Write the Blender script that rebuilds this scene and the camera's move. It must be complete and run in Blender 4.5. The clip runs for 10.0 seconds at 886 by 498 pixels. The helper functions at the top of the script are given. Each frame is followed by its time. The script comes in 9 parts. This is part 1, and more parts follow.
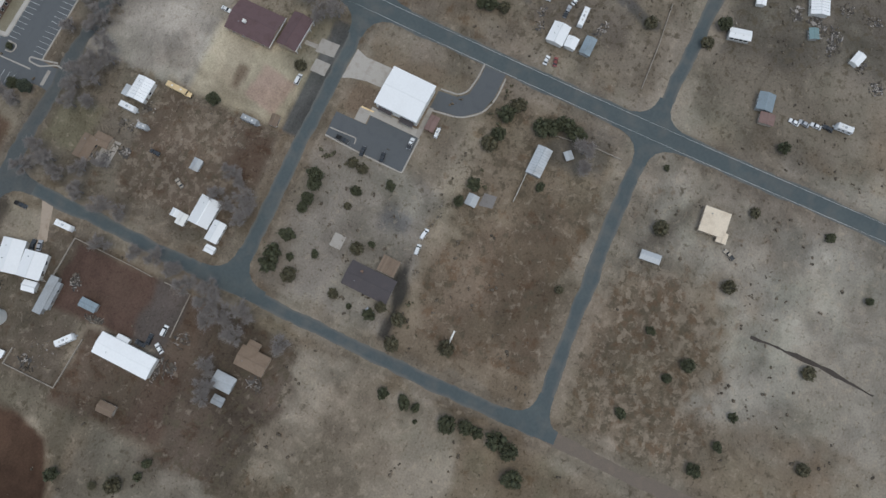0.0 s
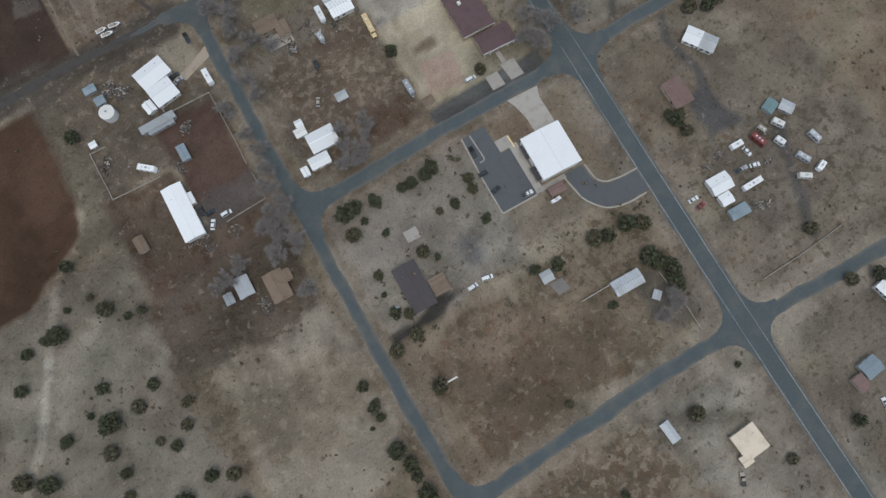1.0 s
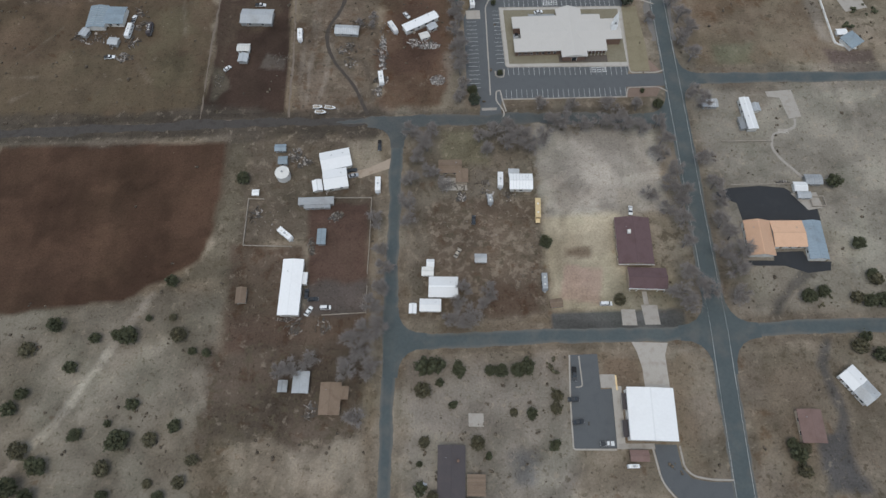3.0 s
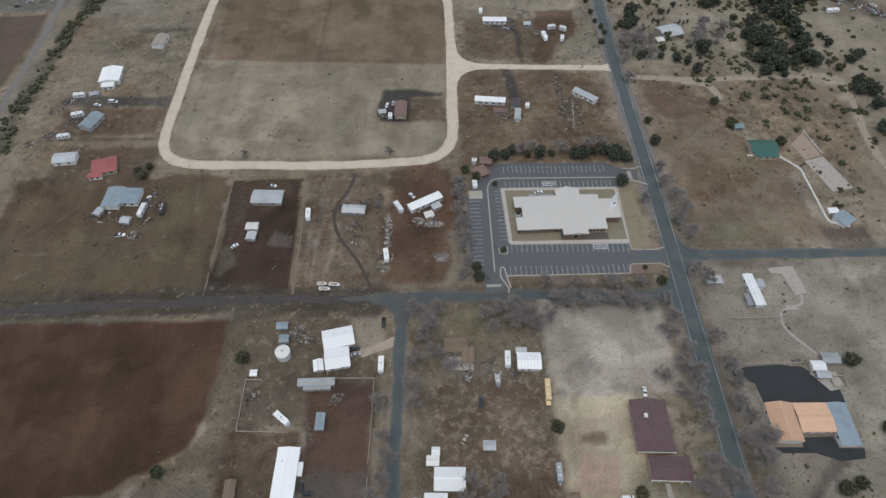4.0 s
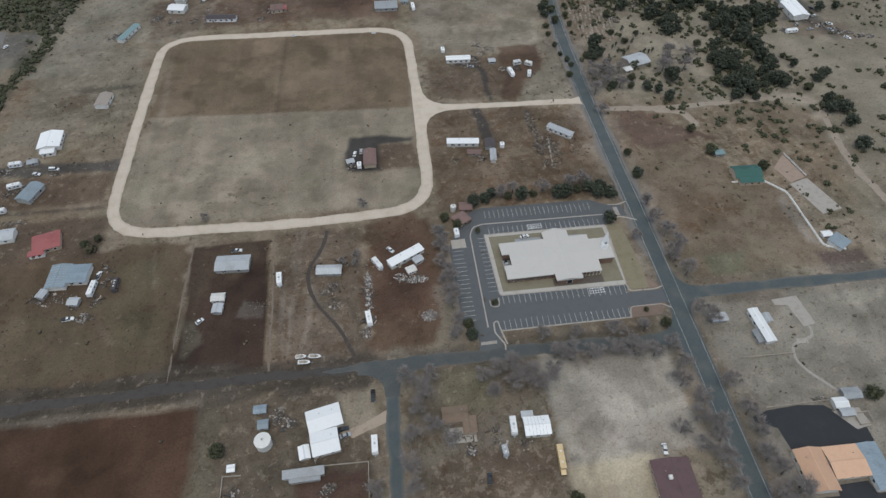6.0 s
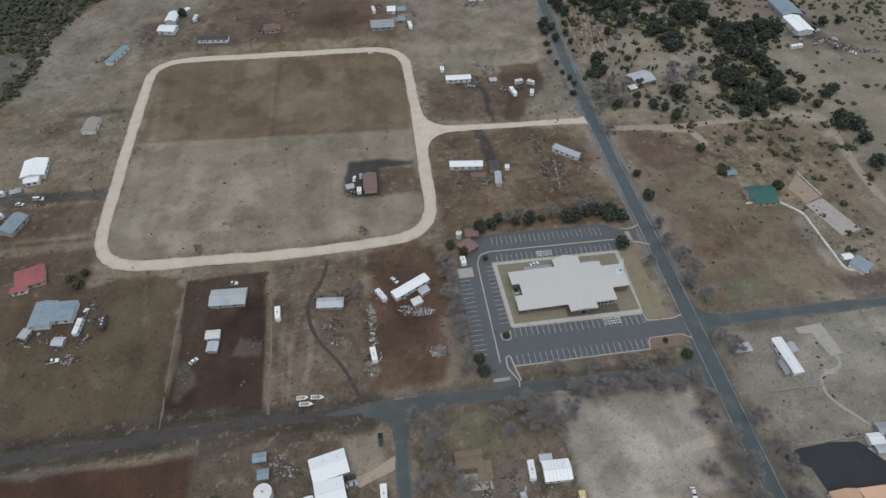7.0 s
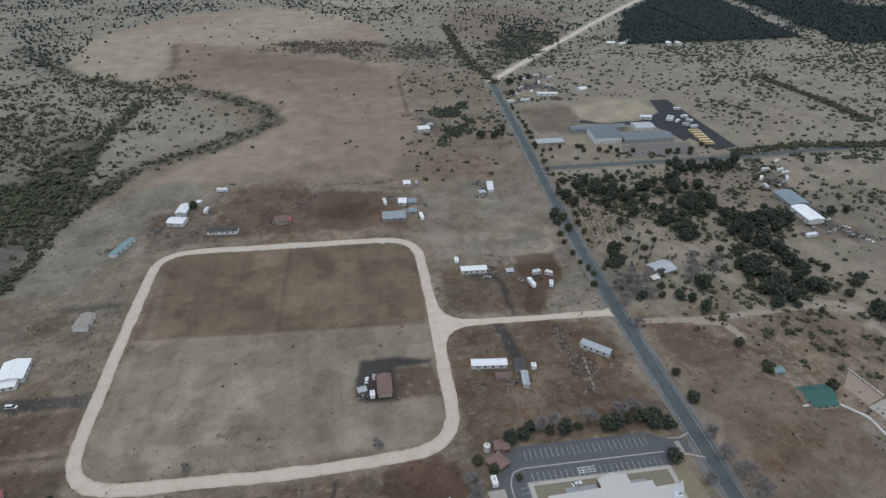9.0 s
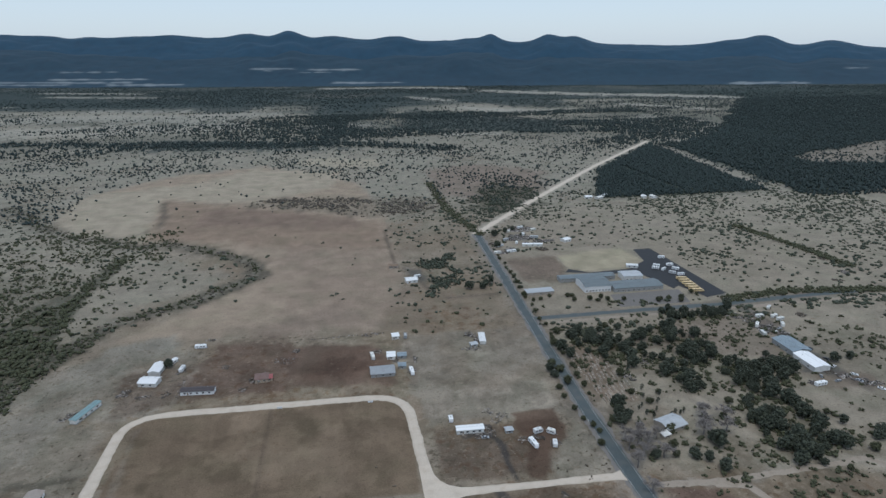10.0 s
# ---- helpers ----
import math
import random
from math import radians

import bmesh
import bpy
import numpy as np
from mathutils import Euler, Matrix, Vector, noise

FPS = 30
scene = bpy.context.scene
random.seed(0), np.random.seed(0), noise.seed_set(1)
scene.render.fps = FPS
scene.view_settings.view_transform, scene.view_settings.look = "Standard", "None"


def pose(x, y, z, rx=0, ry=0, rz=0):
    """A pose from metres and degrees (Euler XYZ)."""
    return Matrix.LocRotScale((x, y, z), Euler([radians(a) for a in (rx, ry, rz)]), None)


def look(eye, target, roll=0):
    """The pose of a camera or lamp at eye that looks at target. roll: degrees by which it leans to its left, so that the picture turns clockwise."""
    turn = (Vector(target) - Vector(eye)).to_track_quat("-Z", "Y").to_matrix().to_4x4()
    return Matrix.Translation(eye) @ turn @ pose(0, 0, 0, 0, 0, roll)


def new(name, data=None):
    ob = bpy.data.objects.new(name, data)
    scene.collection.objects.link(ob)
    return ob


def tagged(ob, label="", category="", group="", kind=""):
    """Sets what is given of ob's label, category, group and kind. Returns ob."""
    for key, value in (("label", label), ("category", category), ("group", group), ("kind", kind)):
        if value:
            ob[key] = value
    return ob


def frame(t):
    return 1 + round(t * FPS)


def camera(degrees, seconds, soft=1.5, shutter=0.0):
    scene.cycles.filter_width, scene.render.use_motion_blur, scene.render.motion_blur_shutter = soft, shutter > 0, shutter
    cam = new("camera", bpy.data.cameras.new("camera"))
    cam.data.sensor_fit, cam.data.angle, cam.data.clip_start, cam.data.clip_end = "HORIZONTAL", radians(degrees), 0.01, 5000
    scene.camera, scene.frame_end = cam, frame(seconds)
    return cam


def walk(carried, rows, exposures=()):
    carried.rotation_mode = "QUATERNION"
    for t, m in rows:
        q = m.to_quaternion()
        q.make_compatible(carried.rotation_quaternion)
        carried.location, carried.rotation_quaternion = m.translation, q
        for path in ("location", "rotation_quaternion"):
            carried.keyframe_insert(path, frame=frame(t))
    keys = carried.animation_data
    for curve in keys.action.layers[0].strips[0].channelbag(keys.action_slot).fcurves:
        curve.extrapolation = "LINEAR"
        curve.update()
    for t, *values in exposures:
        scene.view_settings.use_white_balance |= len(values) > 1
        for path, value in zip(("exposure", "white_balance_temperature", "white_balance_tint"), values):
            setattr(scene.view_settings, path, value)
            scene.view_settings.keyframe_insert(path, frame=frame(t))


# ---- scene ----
cam = camera(71.63, 10.0)
# seconds, x, y, z, yaw, pitch, roll of the flight
PATH = [
    (0.0, -7.95, -57.06, 251.24, -63.74, -80.17, -3.02),
    (0.2, -7.12, -56.60, 251.40, -63.42, -79.96, -2.35),
    (0.5, -6.17, -56.29, 251.48, -57.33, -79.32, -1.05),
    (0.8, -2.33, -52.64, 251.21, -40.05, -79.09, -0.58),
    (1.0, -1.00, -50.03, 251.40, -31.58, -78.96, -0.39),
    (1.5, 0.39, -46.86, 250.07, -14.94, -77.37, -0.43),
    (2.0, 1.80, -41.10, 251.28, -2.57, -75.84, -0.67),
    (2.2, 2.38, -39.28, 251.45, -2.16, -75.11, -0.62),
    (3.3, 3.89, -26.83, 250.51, -1.35, -62.84, -0.79),
    (3.5, 3.71, -24.26, 250.90, -1.37, -60.53, -0.84),
    (4.0, 0.99, -17.51, 250.18, -2.09, -52.15, -0.33),
    (4.5, -1.59, -13.59, 247.67, -2.49, -50.32, -0.17),
    (5.0, -3.50, -6.72, 244.72, -3.39, -50.28, -0.37),
    (5.5, -5.68, -0.04, 242.14, -5.81, -49.86, -0.43),
    (7.0, -13.07, 23.05, 233.52, -8.79, -47.90, -0.34),
    (7.5, -15.32, 32.39, 231.01, -8.94, -47.04, -0.36),
    (8.0, -16.67, 39.88, 229.80, -9.07, -43.83, -0.44),
    (8.5, -19.51, 46.92, 227.93, -9.34, -38.25, -0.25),
    (9.0, -22.90, 54.99, 225.92, -9.73, -31.84, -0.14),
    (9.5, -25.09, 64.04, 222.73, -10.32, -24.79, -0.19),
    (10.0, -26.18, 71.32, 219.57, -11.58, -17.85, -0.30),
]
walk(cam, [(t, pose(x, y, z, 90 + pitch, 0, yaw) @ pose(0, 0, 0, 0, 0, roll)) for t, x, y, z, yaw, pitch, roll in PATH],
     [(0.0, -0.12, 6500, 10), (2.0, -0.10, 6560, 10), (4.0, -0.05, 6700, 11), (6.0, -0.09, 6620, 10), (8.0, -0.11, 6520, 10), (9.0, -0.12, 6350, 10), (10.0, -0.12, 6080, 9)])

# ---- light: an even overcast sky with a weak, wide sun ----
world = bpy.data.worlds.new("overcast_sky")
scene.world = world
world.use_nodes = True
wn, wl = world.node_tree.nodes, world.node_tree.links
wn.clear()
sky = wn.new("ShaderNodeTexSky")
sky.sky_type = 'NISHITA'
sky.sun_disc = False
sky.sun_elevation, sky.sun_rotation = radians(74), radians(200)
sky_bg = wn.new("ShaderNodeBackground")
sky_bg.inputs["Strength"].default_value = 0.05
wl.new(sky.outputs["Color"], sky_bg.inputs["Color"])
cloud_bg = wn.new("ShaderNodeBackground")
cloud_bg.inputs["Color"].default_value = (0.62, 0.71, 0.81, 1)
cloud_bg.inputs["Strength"].default_value = 0.74
both = wn.new("ShaderNodeAddShader")
wl.new(sky_bg.outputs[0], both.inputs[0])
wl.new(cloud_bg.outputs[0], both.inputs[1])
world_out = wn.new("ShaderNodeOutputWorld")
wl.new(both.outputs[0], world_out.inputs["Surface"])

sun_data = bpy.data.lights.new("sun", 'SUN')
sun_data.energy, sun_data.angle, sun_data.color = 1.05, radians(30), (1.0, 0.945, 0.80)
sun = new("sun", sun_data)
sun.matrix_basis = look((0, 0, 400), (40, 110, 0))


# ---- materials ----
def surface(name, color, rough=0.85, vary=0.18, scale=0.8, metal=0.0, bump=0.15, stain=(0.5, 0.42, 0.34), dirt=0.25, spread=0.12, island=False, tail=0.0, dust=None):
    """Paint, sheet metal, timber or rubble: grain and stains at two scales, with a little difference from thing to thing."""
    m = bpy.data.materials.new(name)
    m.use_nodes = True
    n, l = m.node_tree.nodes, m.node_tree.links
    bsdf = n["Principled BSDF"]
    bsdf.inputs["Metallic"].default_value = metal
    geo = n.new("ShaderNodeNewGeometry")
    grain = n.new("ShaderNodeTexNoise")
    grain.inputs["Scale"].default_value, grain.inputs["Detail"].default_value = scale * 4, 5
    blot = n.new("ShaderNodeTexNoise")
    blot.inputs["Scale"].default_value, blot.inputs["Detail"].default_value = scale * 0.45, 3
    for tex in (grain, blot):
        l.new(geo.outputs["Position"], tex.inputs["Vector"])
    info = n.new("ShaderNodeObjectInfo")
    shade = n.new("ShaderNodeMapRange")
    shade.inputs["From Min"].default_value, shade.inputs["From Max"].default_value = 0.25, 0.75
    shade.inputs["To Min"].default_value, shade.inputs["To Max"].default_value = 1 - vary, 1 + vary
    l.new(grain.outputs["Fac"], shade.inputs["Value"])
    each = n.new("ShaderNodeMapRange")
    each.inputs["To Min"].default_value, each.inputs["To Max"].default_value = 1 - spread, 1 + spread
    chance = geo.outputs["Random Per Island"] if island else info.outputs["Random"]
    if tail:
        steep = n.new("ShaderNodeMath")
        steep.operation = 'POWER'
        steep.inputs[1].default_value = 3.0
        l.new(chance, steep.inputs[0])
        chance = steep.outputs[0]
        each.inputs["To Min"].default_value, each.inputs["To Max"].default_value = 0.45, tail
    l.new(chance, each.inputs["Value"])
    mul = n.new("ShaderNodeMath")
    mul.operation = 'MULTIPLY'
    l.new(shade.outputs[0], mul.inputs[0])
    l.new(each.outputs[0], mul.inputs[1])
    worn = n.new("ShaderNodeMapRange")
    worn.inputs["From Min"].default_value, worn.inputs["From Max"].default_value = 0.5, 0.72
    worn.inputs["To Max"].default_value = dirt
    l.new(blot.outputs["Fac"], worn.inputs["Value"])
    mix = n.new("ShaderNodeMix")
    mix.data_type = 'RGBA'
    mix.inputs["A"].default_value = (*color, 1)
    mix.inputs["B"].default_value = (*(c * s for c, s in zip(color, stain)), 1)
    l.new(worn.outputs[0], mix.inputs["Factor"])
    tone = n.new("ShaderNodeMix")
    tone.data_type, tone.blend_type = 'RGBA', 'MULTIPLY'
    tone.inputs["Factor"].default_value = 1
    l.new(mix.outputs["Result"], tone.inputs["A"])
    l.new(mul.outputs[0], tone.inputs["B"])
    colour = tone.outputs["Result"]
    if dust:
        edge = n.new("ShaderNodeAttribute")
        edge.attribute_name = "edge"
        blown = n.new("ShaderNodeTexNoise")
        blown.inputs["Scale"].default_value, blown.inputs["Detail"].default_value = 0.13, 7
        l.new(geo.outputs["Position"], blown.inputs["Vector"])
        lift = n.new("ShaderNodeMapRange")
        lift.inputs["From Min"].default_value, lift.inputs["From Max"].default_value = 0.32, 0.68
        lift.inputs["To Min"].default_value, lift.inputs["To Max"].default_value = -0.42, 0.50
        l.new(blown.outputs["Fac"], lift.inputs["Value"])
        total = n.new("ShaderNodeMath")
        total.operation, total.use_clamp = 'ADD', True
        l.new(edge.outputs["Fac"], total.inputs[0])
        l.new(lift.outputs[0], total.inputs[1])
        share = n.new("ShaderNodeMath")
        share.operation = 'MULTIPLY'
        share.inputs[1].default_value = 0.62
        l.new(total.outputs[0], share.inputs[0])
        sandy = n.new("ShaderNodeMix")
        sandy.data_type = 'RGBA'
        sandy.inputs["B"].default_value = (*dust, 1)
        l.new(colour, sandy.inputs["A"])
        l.new(share.outputs[0], sandy.inputs["Factor"])
        colour = sandy.outputs["Result"]
    l.new(colour, bsdf.inputs["Base Color"])
    gloss = n.new("ShaderNodeMapRange")
    gloss.inputs["To Min"].default_value, gloss.inputs["To Max"].default_value = rough - 0.08, min(1, rough + 0.12)
    l.new(grain.outputs["Fac"], gloss.inputs["Value"])
    l.new(gloss.outputs[0], bsdf.inputs["Roughness"])
    if bump:
        b = n.new("ShaderNodeBump")
        b.inputs["Strength"].default_value, b.inputs["Distance"].default_value = bump, 0.08
        l.new(grain.outputs["Fac"], b.inputs["Height"])
        l.new(b.outputs[0], bsdf.inputs["Normal"])
    return m


def ground_material():
    """Dry rangeland: the cover colour of each spot, broken up by tufts, stones and bare patches."""
    m = bpy.data.materials.new("dry_ground")
    m.use_nodes = True
    n, l = m.node_tree.nodes, m.node_tree.links
    bsdf = n["Principled BSDF"]
    bsdf.inputs["Roughness"].default_value = 0.95
    bsdf.inputs["Specular IOR Level"].default_value = 0.15
    geo = n.new("ShaderNodeNewGeometry")
    cover = n.new("ShaderNodeAttribute")
    cover.attribute_name = "cover"

    def noise_tex(scale, detail, lo, hi, a, b, warp=0.0):
        t = n.new("ShaderNodeTexNoise")
        t.inputs["Scale"].default_value, t.inputs["Detail"].default_value = scale, detail
        t.inputs["Roughness"].default_value = 0.66
        t.inputs["Distortion"].default_value = warp
        l.new(geo.outputs["Position"], t.inputs["Vector"])
        r = n.new("ShaderNodeMapRange")
        r.inputs["From Min"].default_value, r.inputs["From Max"].default_value = lo, hi
        r.inputs["To Min"].default_value, r.inputs["To Max"].default_value = a, b
        l.new(t.outputs["Fac"], r.inputs["Value"])
        return r.outputs[0], t.outputs["Fac"]

    fine, fine_raw = noise_tex(1.1, 6, 0.3, 0.7, 0.80, 1.20)
    broad, _ = noise_tex(0.045, 6, 0.3, 0.7, 0.78, 1.20)
    tuft, _ = noise_tex(0.50, 5, 0.55, 0.66, 0.0, 1.0)
    sage, _ = noise_tex(0.030, 6, 0.45, 0.65, 0.0, 0.5)
    _, weed_raw = noise_tex(0.23, 11, 0, 1, 0, 1, 0.25)
    _, bare_raw = noise_tex(0.25, 11, 0, 1, 0, 1, 0.25)
    _, rust_raw = noise_tex(0.14, 11, 0, 1, 0, 1, 0.25)
    growth = n.new("ShaderNodeAttribute")
    growth.attribute_name = "growth"
    split = n.new("ShaderNodeSeparateColor")
    l.new(growth.outputs["Color"], split.inputs["Color"])

    def where(raw, share):
        """One where the noise lies above a level that falls as the share of cover grows."""
        level = n.new("ShaderNodeMapRange")
        level.inputs["To Min"].default_value, level.inputs["To Max"].default_value = 0.76, 0.26
        l.new(share, level.inputs["Value"])
        over = n.new("ShaderNodeMath")
        over.operation = 'SUBTRACT'
        l.new(raw, over.inputs[0])
        l.new(level.outputs[0], over.inputs[1])
        sharp = n.new("ShaderNodeMapRange")
        sharp.inputs["From Min"].default_value, sharp.inputs["From Max"].default_value = -0.03, 0.05
        l.new(over.outputs[0], sharp.inputs["Value"])
        return sharp.outputs[0]

    weed = where(weed_raw, split.outputs["Red"])
    bare = where(bare_raw, split.outputs["Green"])
    rust = where(rust_raw, split.outputs["Blue"])
    mul = n.new("ShaderNodeMath")
    mul.operation = 'MULTIPLY'
    l.new(fine, mul.inputs[0])
    l.new(broad, mul.inputs[1])

    def mixer(kind, a, b, fac):
        x = n.new("ShaderNodeMix")
        x.data_type, x.blend_type = 'RGBA', kind
        for value, socket in ((a, "A"), (b, "B"), (fac, "Factor")):
            if isinstance(value, (int, float)):
                x.inputs[socket].default_value = value
            elif isinstance(value, tuple):
                x.inputs[socket].default_value = value
            else:
                l.new(value, x.inputs[socket])
        return x.outputs["Result"]

    plain = mixer('MULTIPLY', cover.outputs["Color"], mul.outputs[0], 1.0)
    grassy = mixer('MULTIPLY', plain, (0.84, 0.92, 0.86, 1), 1.0)
    base = mixer('MIX', plain, grassy, sage)
    dry = mixer('MULTIPLY', base, (0.58, 0.56, 0.51, 1), 1.0)
    pale = mixer('MIX', mixer('MULTIPLY', base, (1.35, 1.32, 1.28, 1), 1.0), mixer('MULTIPLY', (0.225, 0.190, 0.152, 1), mul.outputs[0], 1.0), 0.45)
    red = mixer('MULTIPLY', base, (0.76, 0.65, 0.57, 1), 1.0)
    amount = n.new("ShaderNodeMath")
    amount.operation = 'MULTIPLY'
    l.new(tuft, amount.inputs[0])
    l.new(cover.outputs["Alpha"], amount.inputs[1])
    amount2 = n.new("ShaderNodeMath")
    amount2.operation = 'MULTIPLY'
    l.new(bare, amount2.inputs[0])
    l.new(cover.outputs["Alpha"], amount2.inputs[1])
    brown = mixer('MULTIPLY', (0.098, 0.080, 0.056, 1), mul.outputs[0], 1.0)
    thick = n.new("ShaderNodeMath")
    thick.operation = 'MULTIPLY'
    thick.inputs[1].default_value = 0.85
    l.new(weed, thick.inputs[0])
    earth = n.new("ShaderNodeMath")
    earth.operation = 'MULTIPLY'
    earth.inputs[1].default_value = 0.8
    l.new(rust, earth.inputs[0])
    soil = mixer('MIX', base, red, earth.outputs[0])
    c0 = mixer('MIX', soil, brown, thick.outputs[0])
    c1 = mixer('MIX', c0, dry, amount.outputs[0])
    c2 = mixer('MIX', c1, pale, amount2.outputs[0])
    l.new(c2, bsdf.inputs["Base Color"])
    b = n.new("ShaderNodeBump")
    b.inputs["Strength"].default_value, b.inputs["Distance"].default_value = 0.5, 0.25
    l.new(fine_raw, b.inputs["Height"])
    l.new(b.outputs[0], bsdf.inputs["Normal"])
    return m


GROUND = ground_material()
ASPHALT = surface("worn_asphalt", (0.073, 0.090, 0.094), 0.9, 0.12, 0.2, bump=0.2, stain=(1.35, 1.28, 1.22), dirt=0.5, spread=0.03, dust=(0.155, 0.142, 0.126))
LOT = surface("sealed_asphalt", (0.100, 0.106, 0.112), 0.88, 0.10, 0.6, bump=0.15, stain=(0.8, 0.8, 0.82), dirt=0.5, spread=0.03)
BLACKTOP = surface("black_asphalt", (0.028, 0.030, 0.034), 0.85, 0.15, 0.5, bump=0.2, stain=(1.5, 1.4, 1.3), dirt=0.5, spread=0.05)
GRAVEL = surface("pale_gravel", (0.56, 0.482, 0.398), 0.95, 0.12, 0.4, bump=0.5, stain=(0.84, 0.79, 0.74), dirt=0.6, spread=0.03, dust=(0.40, 0.335, 0.265))
LANEDIRT = surface("lane_dirt", (0.165, 0.132, 0.106), 0.95, 0.18, 0.7, bump=0.5, stain=(1.3, 1.25, 1.2), dirt=0.5)
SHOULDER = surface("gravel_shoulder", (0.165, 0.153, 0.142), 0.95, 0.2, 0.6, bump=0.4, stain=(1.3, 1.25, 1.2), dirt=0.6)
DUSTY = surface("dusty_asphalt", (0.074, 0.083, 0.084), 0.92, 0.16, 0.25, bump=0.3, stain=(1.5, 1.38, 1.25), dirt=0.6, spread=0.03, dust=(0.13, 0.115, 0.10))
DIRT = surface("track_dirt", (0.30, 0.25, 0.20), 0.95, 0.18, 0.7, bump=0.5, stain=(0.7, 0.66, 0.62), dirt=0.6)
CONCRETE = surface("concrete", (0.36, 0.33, 0.295), 0.9, 0.10, 0.8, dirt=0.35)
PAINT = surface("road_paint", (0.46, 0.47, 0.46), 0.8, 0.15, 1.5, dirt=0.5, stain=(0.6, 0.6, 0.6))
MARKING = surface("fresh_road_paint", (0.72, 0.72, 0.71), 0.8, 0.1, 1.5, dirt=0.3)
WALK = surface("pale_concrete_walk", (0.47, 0.44, 0.40), 0.9, 0.08, 0.8, dirt=0.3)
DARKSOIL = surface("dark_wheel_ruts", (0.062, 0.050, 0.042), 0.95, 0.25, 0.9, bump=0.4, stain=(1.6, 1.5, 1.4), dirt=0.5)
WHITE = surface("white_sheet_metal", (0.78, 0.785, 0.79), 0.5, 0.03, 0.25, dirt=0.22, stain=(0.82, 0.8, 0.78), bump=0.05)
OFFWHITE = surface("offwhite_paint", (0.68, 0.67, 0.64), 0.7, 0.08, 0.5, dirt=0.3)
GREYMETAL = surface("grey_sheet_metal", (0.30, 0.315, 0.33), 0.5, 0.12, 0.4, metal=0.2, dirt=0.35, bump=0.1)
LIGHTGREY = surface("light_grey_sheet_metal", (0.43, 0.45, 0.47), 0.5, 0.10, 0.4, metal=0.1, dirt=0.35, bump=0.1)
BLUEGREY = surface("blue_grey_roof", (0.215, 0.265, 0.30), 0.55, 0.12, 0.4, dirt=0.3)
BLUE = surface("faded_blue_roof", (0.23, 0.29, 0.34), 0.55, 0.12, 0.4, dirt=0.35)
CHURCH = surface("pale_taupe_shingle", (0.53, 0.505, 0.475), 0.9, 0.06, 0.5, dirt=0.2, stain=(0.9, 0.89, 0.88), spread=0.0)
MAROON = surface("maroon_shingle", (0.12, 0.075, 0.078), 0.9, 0.14, 0.7, dirt=0.3)
BROWN = surface("brown_shingle", (0.20, 0.145, 0.105), 0.9, 0.15, 0.7, dirt=0.35)
DARKROOF = surface("dark_grey_shingle", (0.075, 0.065, 0.068), 0.92, 0.16, 0.7, dirt=0.35, stain=(1.4, 1.3, 1.2))
ORANGE = surface("orange_tile_roof", (0.60, 0.375, 0.25), 0.8, 0.10, 0.7, dirt=0.3, stain=(0.8, 0.75, 0.7))
REDROOF = surface("red_sheet_roof", (0.30, 0.088, 0.086), 0.6, 0.12, 0.5, dirt=0.3)
REDBROWN = surface("red_brown_roof", (0.20, 0.13, 0.115), 0.85, 0.14, 0.6, dirt=0.3)
GREENROOF = surface("green_sheet_roof", (0.030, 0.108, 0.090), 0.55, 0.14, 0.4, dirt=0.35)
TEALROOF = surface("pale_teal_roof", (0.17, 0.26, 0.27), 0.6, 0.12, 0.4, dirt=0.35)
BEIGE = surface("beige_roof", (0.66, 0.56, 0.44), 0.85, 0.09, 0.5, dirt=0.3)
TANWALL = surface("tan_stucco", (0.42, 0.34, 0.26), 0.9, 0.08, 0.8)
BRICKWALL = surface("brown_brick_wall", (0.19, 0.12, 0.09), 0.9, 0.15, 1.6)
GREYWALL = surface("grey_siding", (0.33, 0.33, 0.32), 0.85, 0.08, 0.8)
GLASS = surface("dark_window_glass", (0.03, 0.037, 0.045), 0.15, 0.05, 1, bump=0, dirt=0.1)
RUBBER = surface("black_rubber", (0.02, 0.02, 0.021), 0.9, 0.1, 3)
DOORWOOD = surface("painted_door", (0.25, 0.20, 0.16), 0.7)
CAR_WHITE = surface("white_car_paint", (0.75, 0.76, 0.77), 0.3, 0.03, 0.6, bump=0, dirt=0.2)
CAR_DARK = surface("dark_car_paint", (0.03, 0.033, 0.038), 0.3, 0.05, 0.6, bump=0, dirt=0.2, stain=(1.5, 1.4, 1.3))
CAR_SILVER = surface("silver_car_paint", (0.42, 0.43, 0.45), 0.32, 0.03, 0.6, metal=0.4, bump=0, dirt=0.2)
CAR_RED = surface("red_truck_paint", (0.22, 0.05, 0.045), 0.4, 0.06, 0.6, bump=0, dirt=0.3)
CAR_GREEN = surface("dull_green_paint", (0.06, 0.10, 0.09), 0.4, 0.06, 0.6, bump=0, dirt=0.3)
CAR_TAN = surface("tan_car_paint", (0.36, 0.31, 0.25), 0.4, 0.06, 0.6, bump=0, dirt=0.3)
BUS = surface("faded_bus_yellow", (0.72, 0.54, 0.30), 0.5, 0.06, 0.6, bump=0, dirt=0.25)
WOOD = surface("weathered_timber", (0.36, 0.315, 0.265), 0.9, 0.2, 1.5)
SCRAP = surface("scrap_and_litter", (0.155, 0.140, 0.128), 0.8, 0.2, 1.2, island=True, tail=2.9)
WHITESCRAP = surface("white_litter", (0.20, 0.188, 0.178), 0.7, 0.2, 1.2, island=True, tail=4.2)
PALESCRAP = surface("pale_rubble", (0.155, 0.135, 0.115), 0.85, 0.2, 1.2, island=True, tail=1.9)
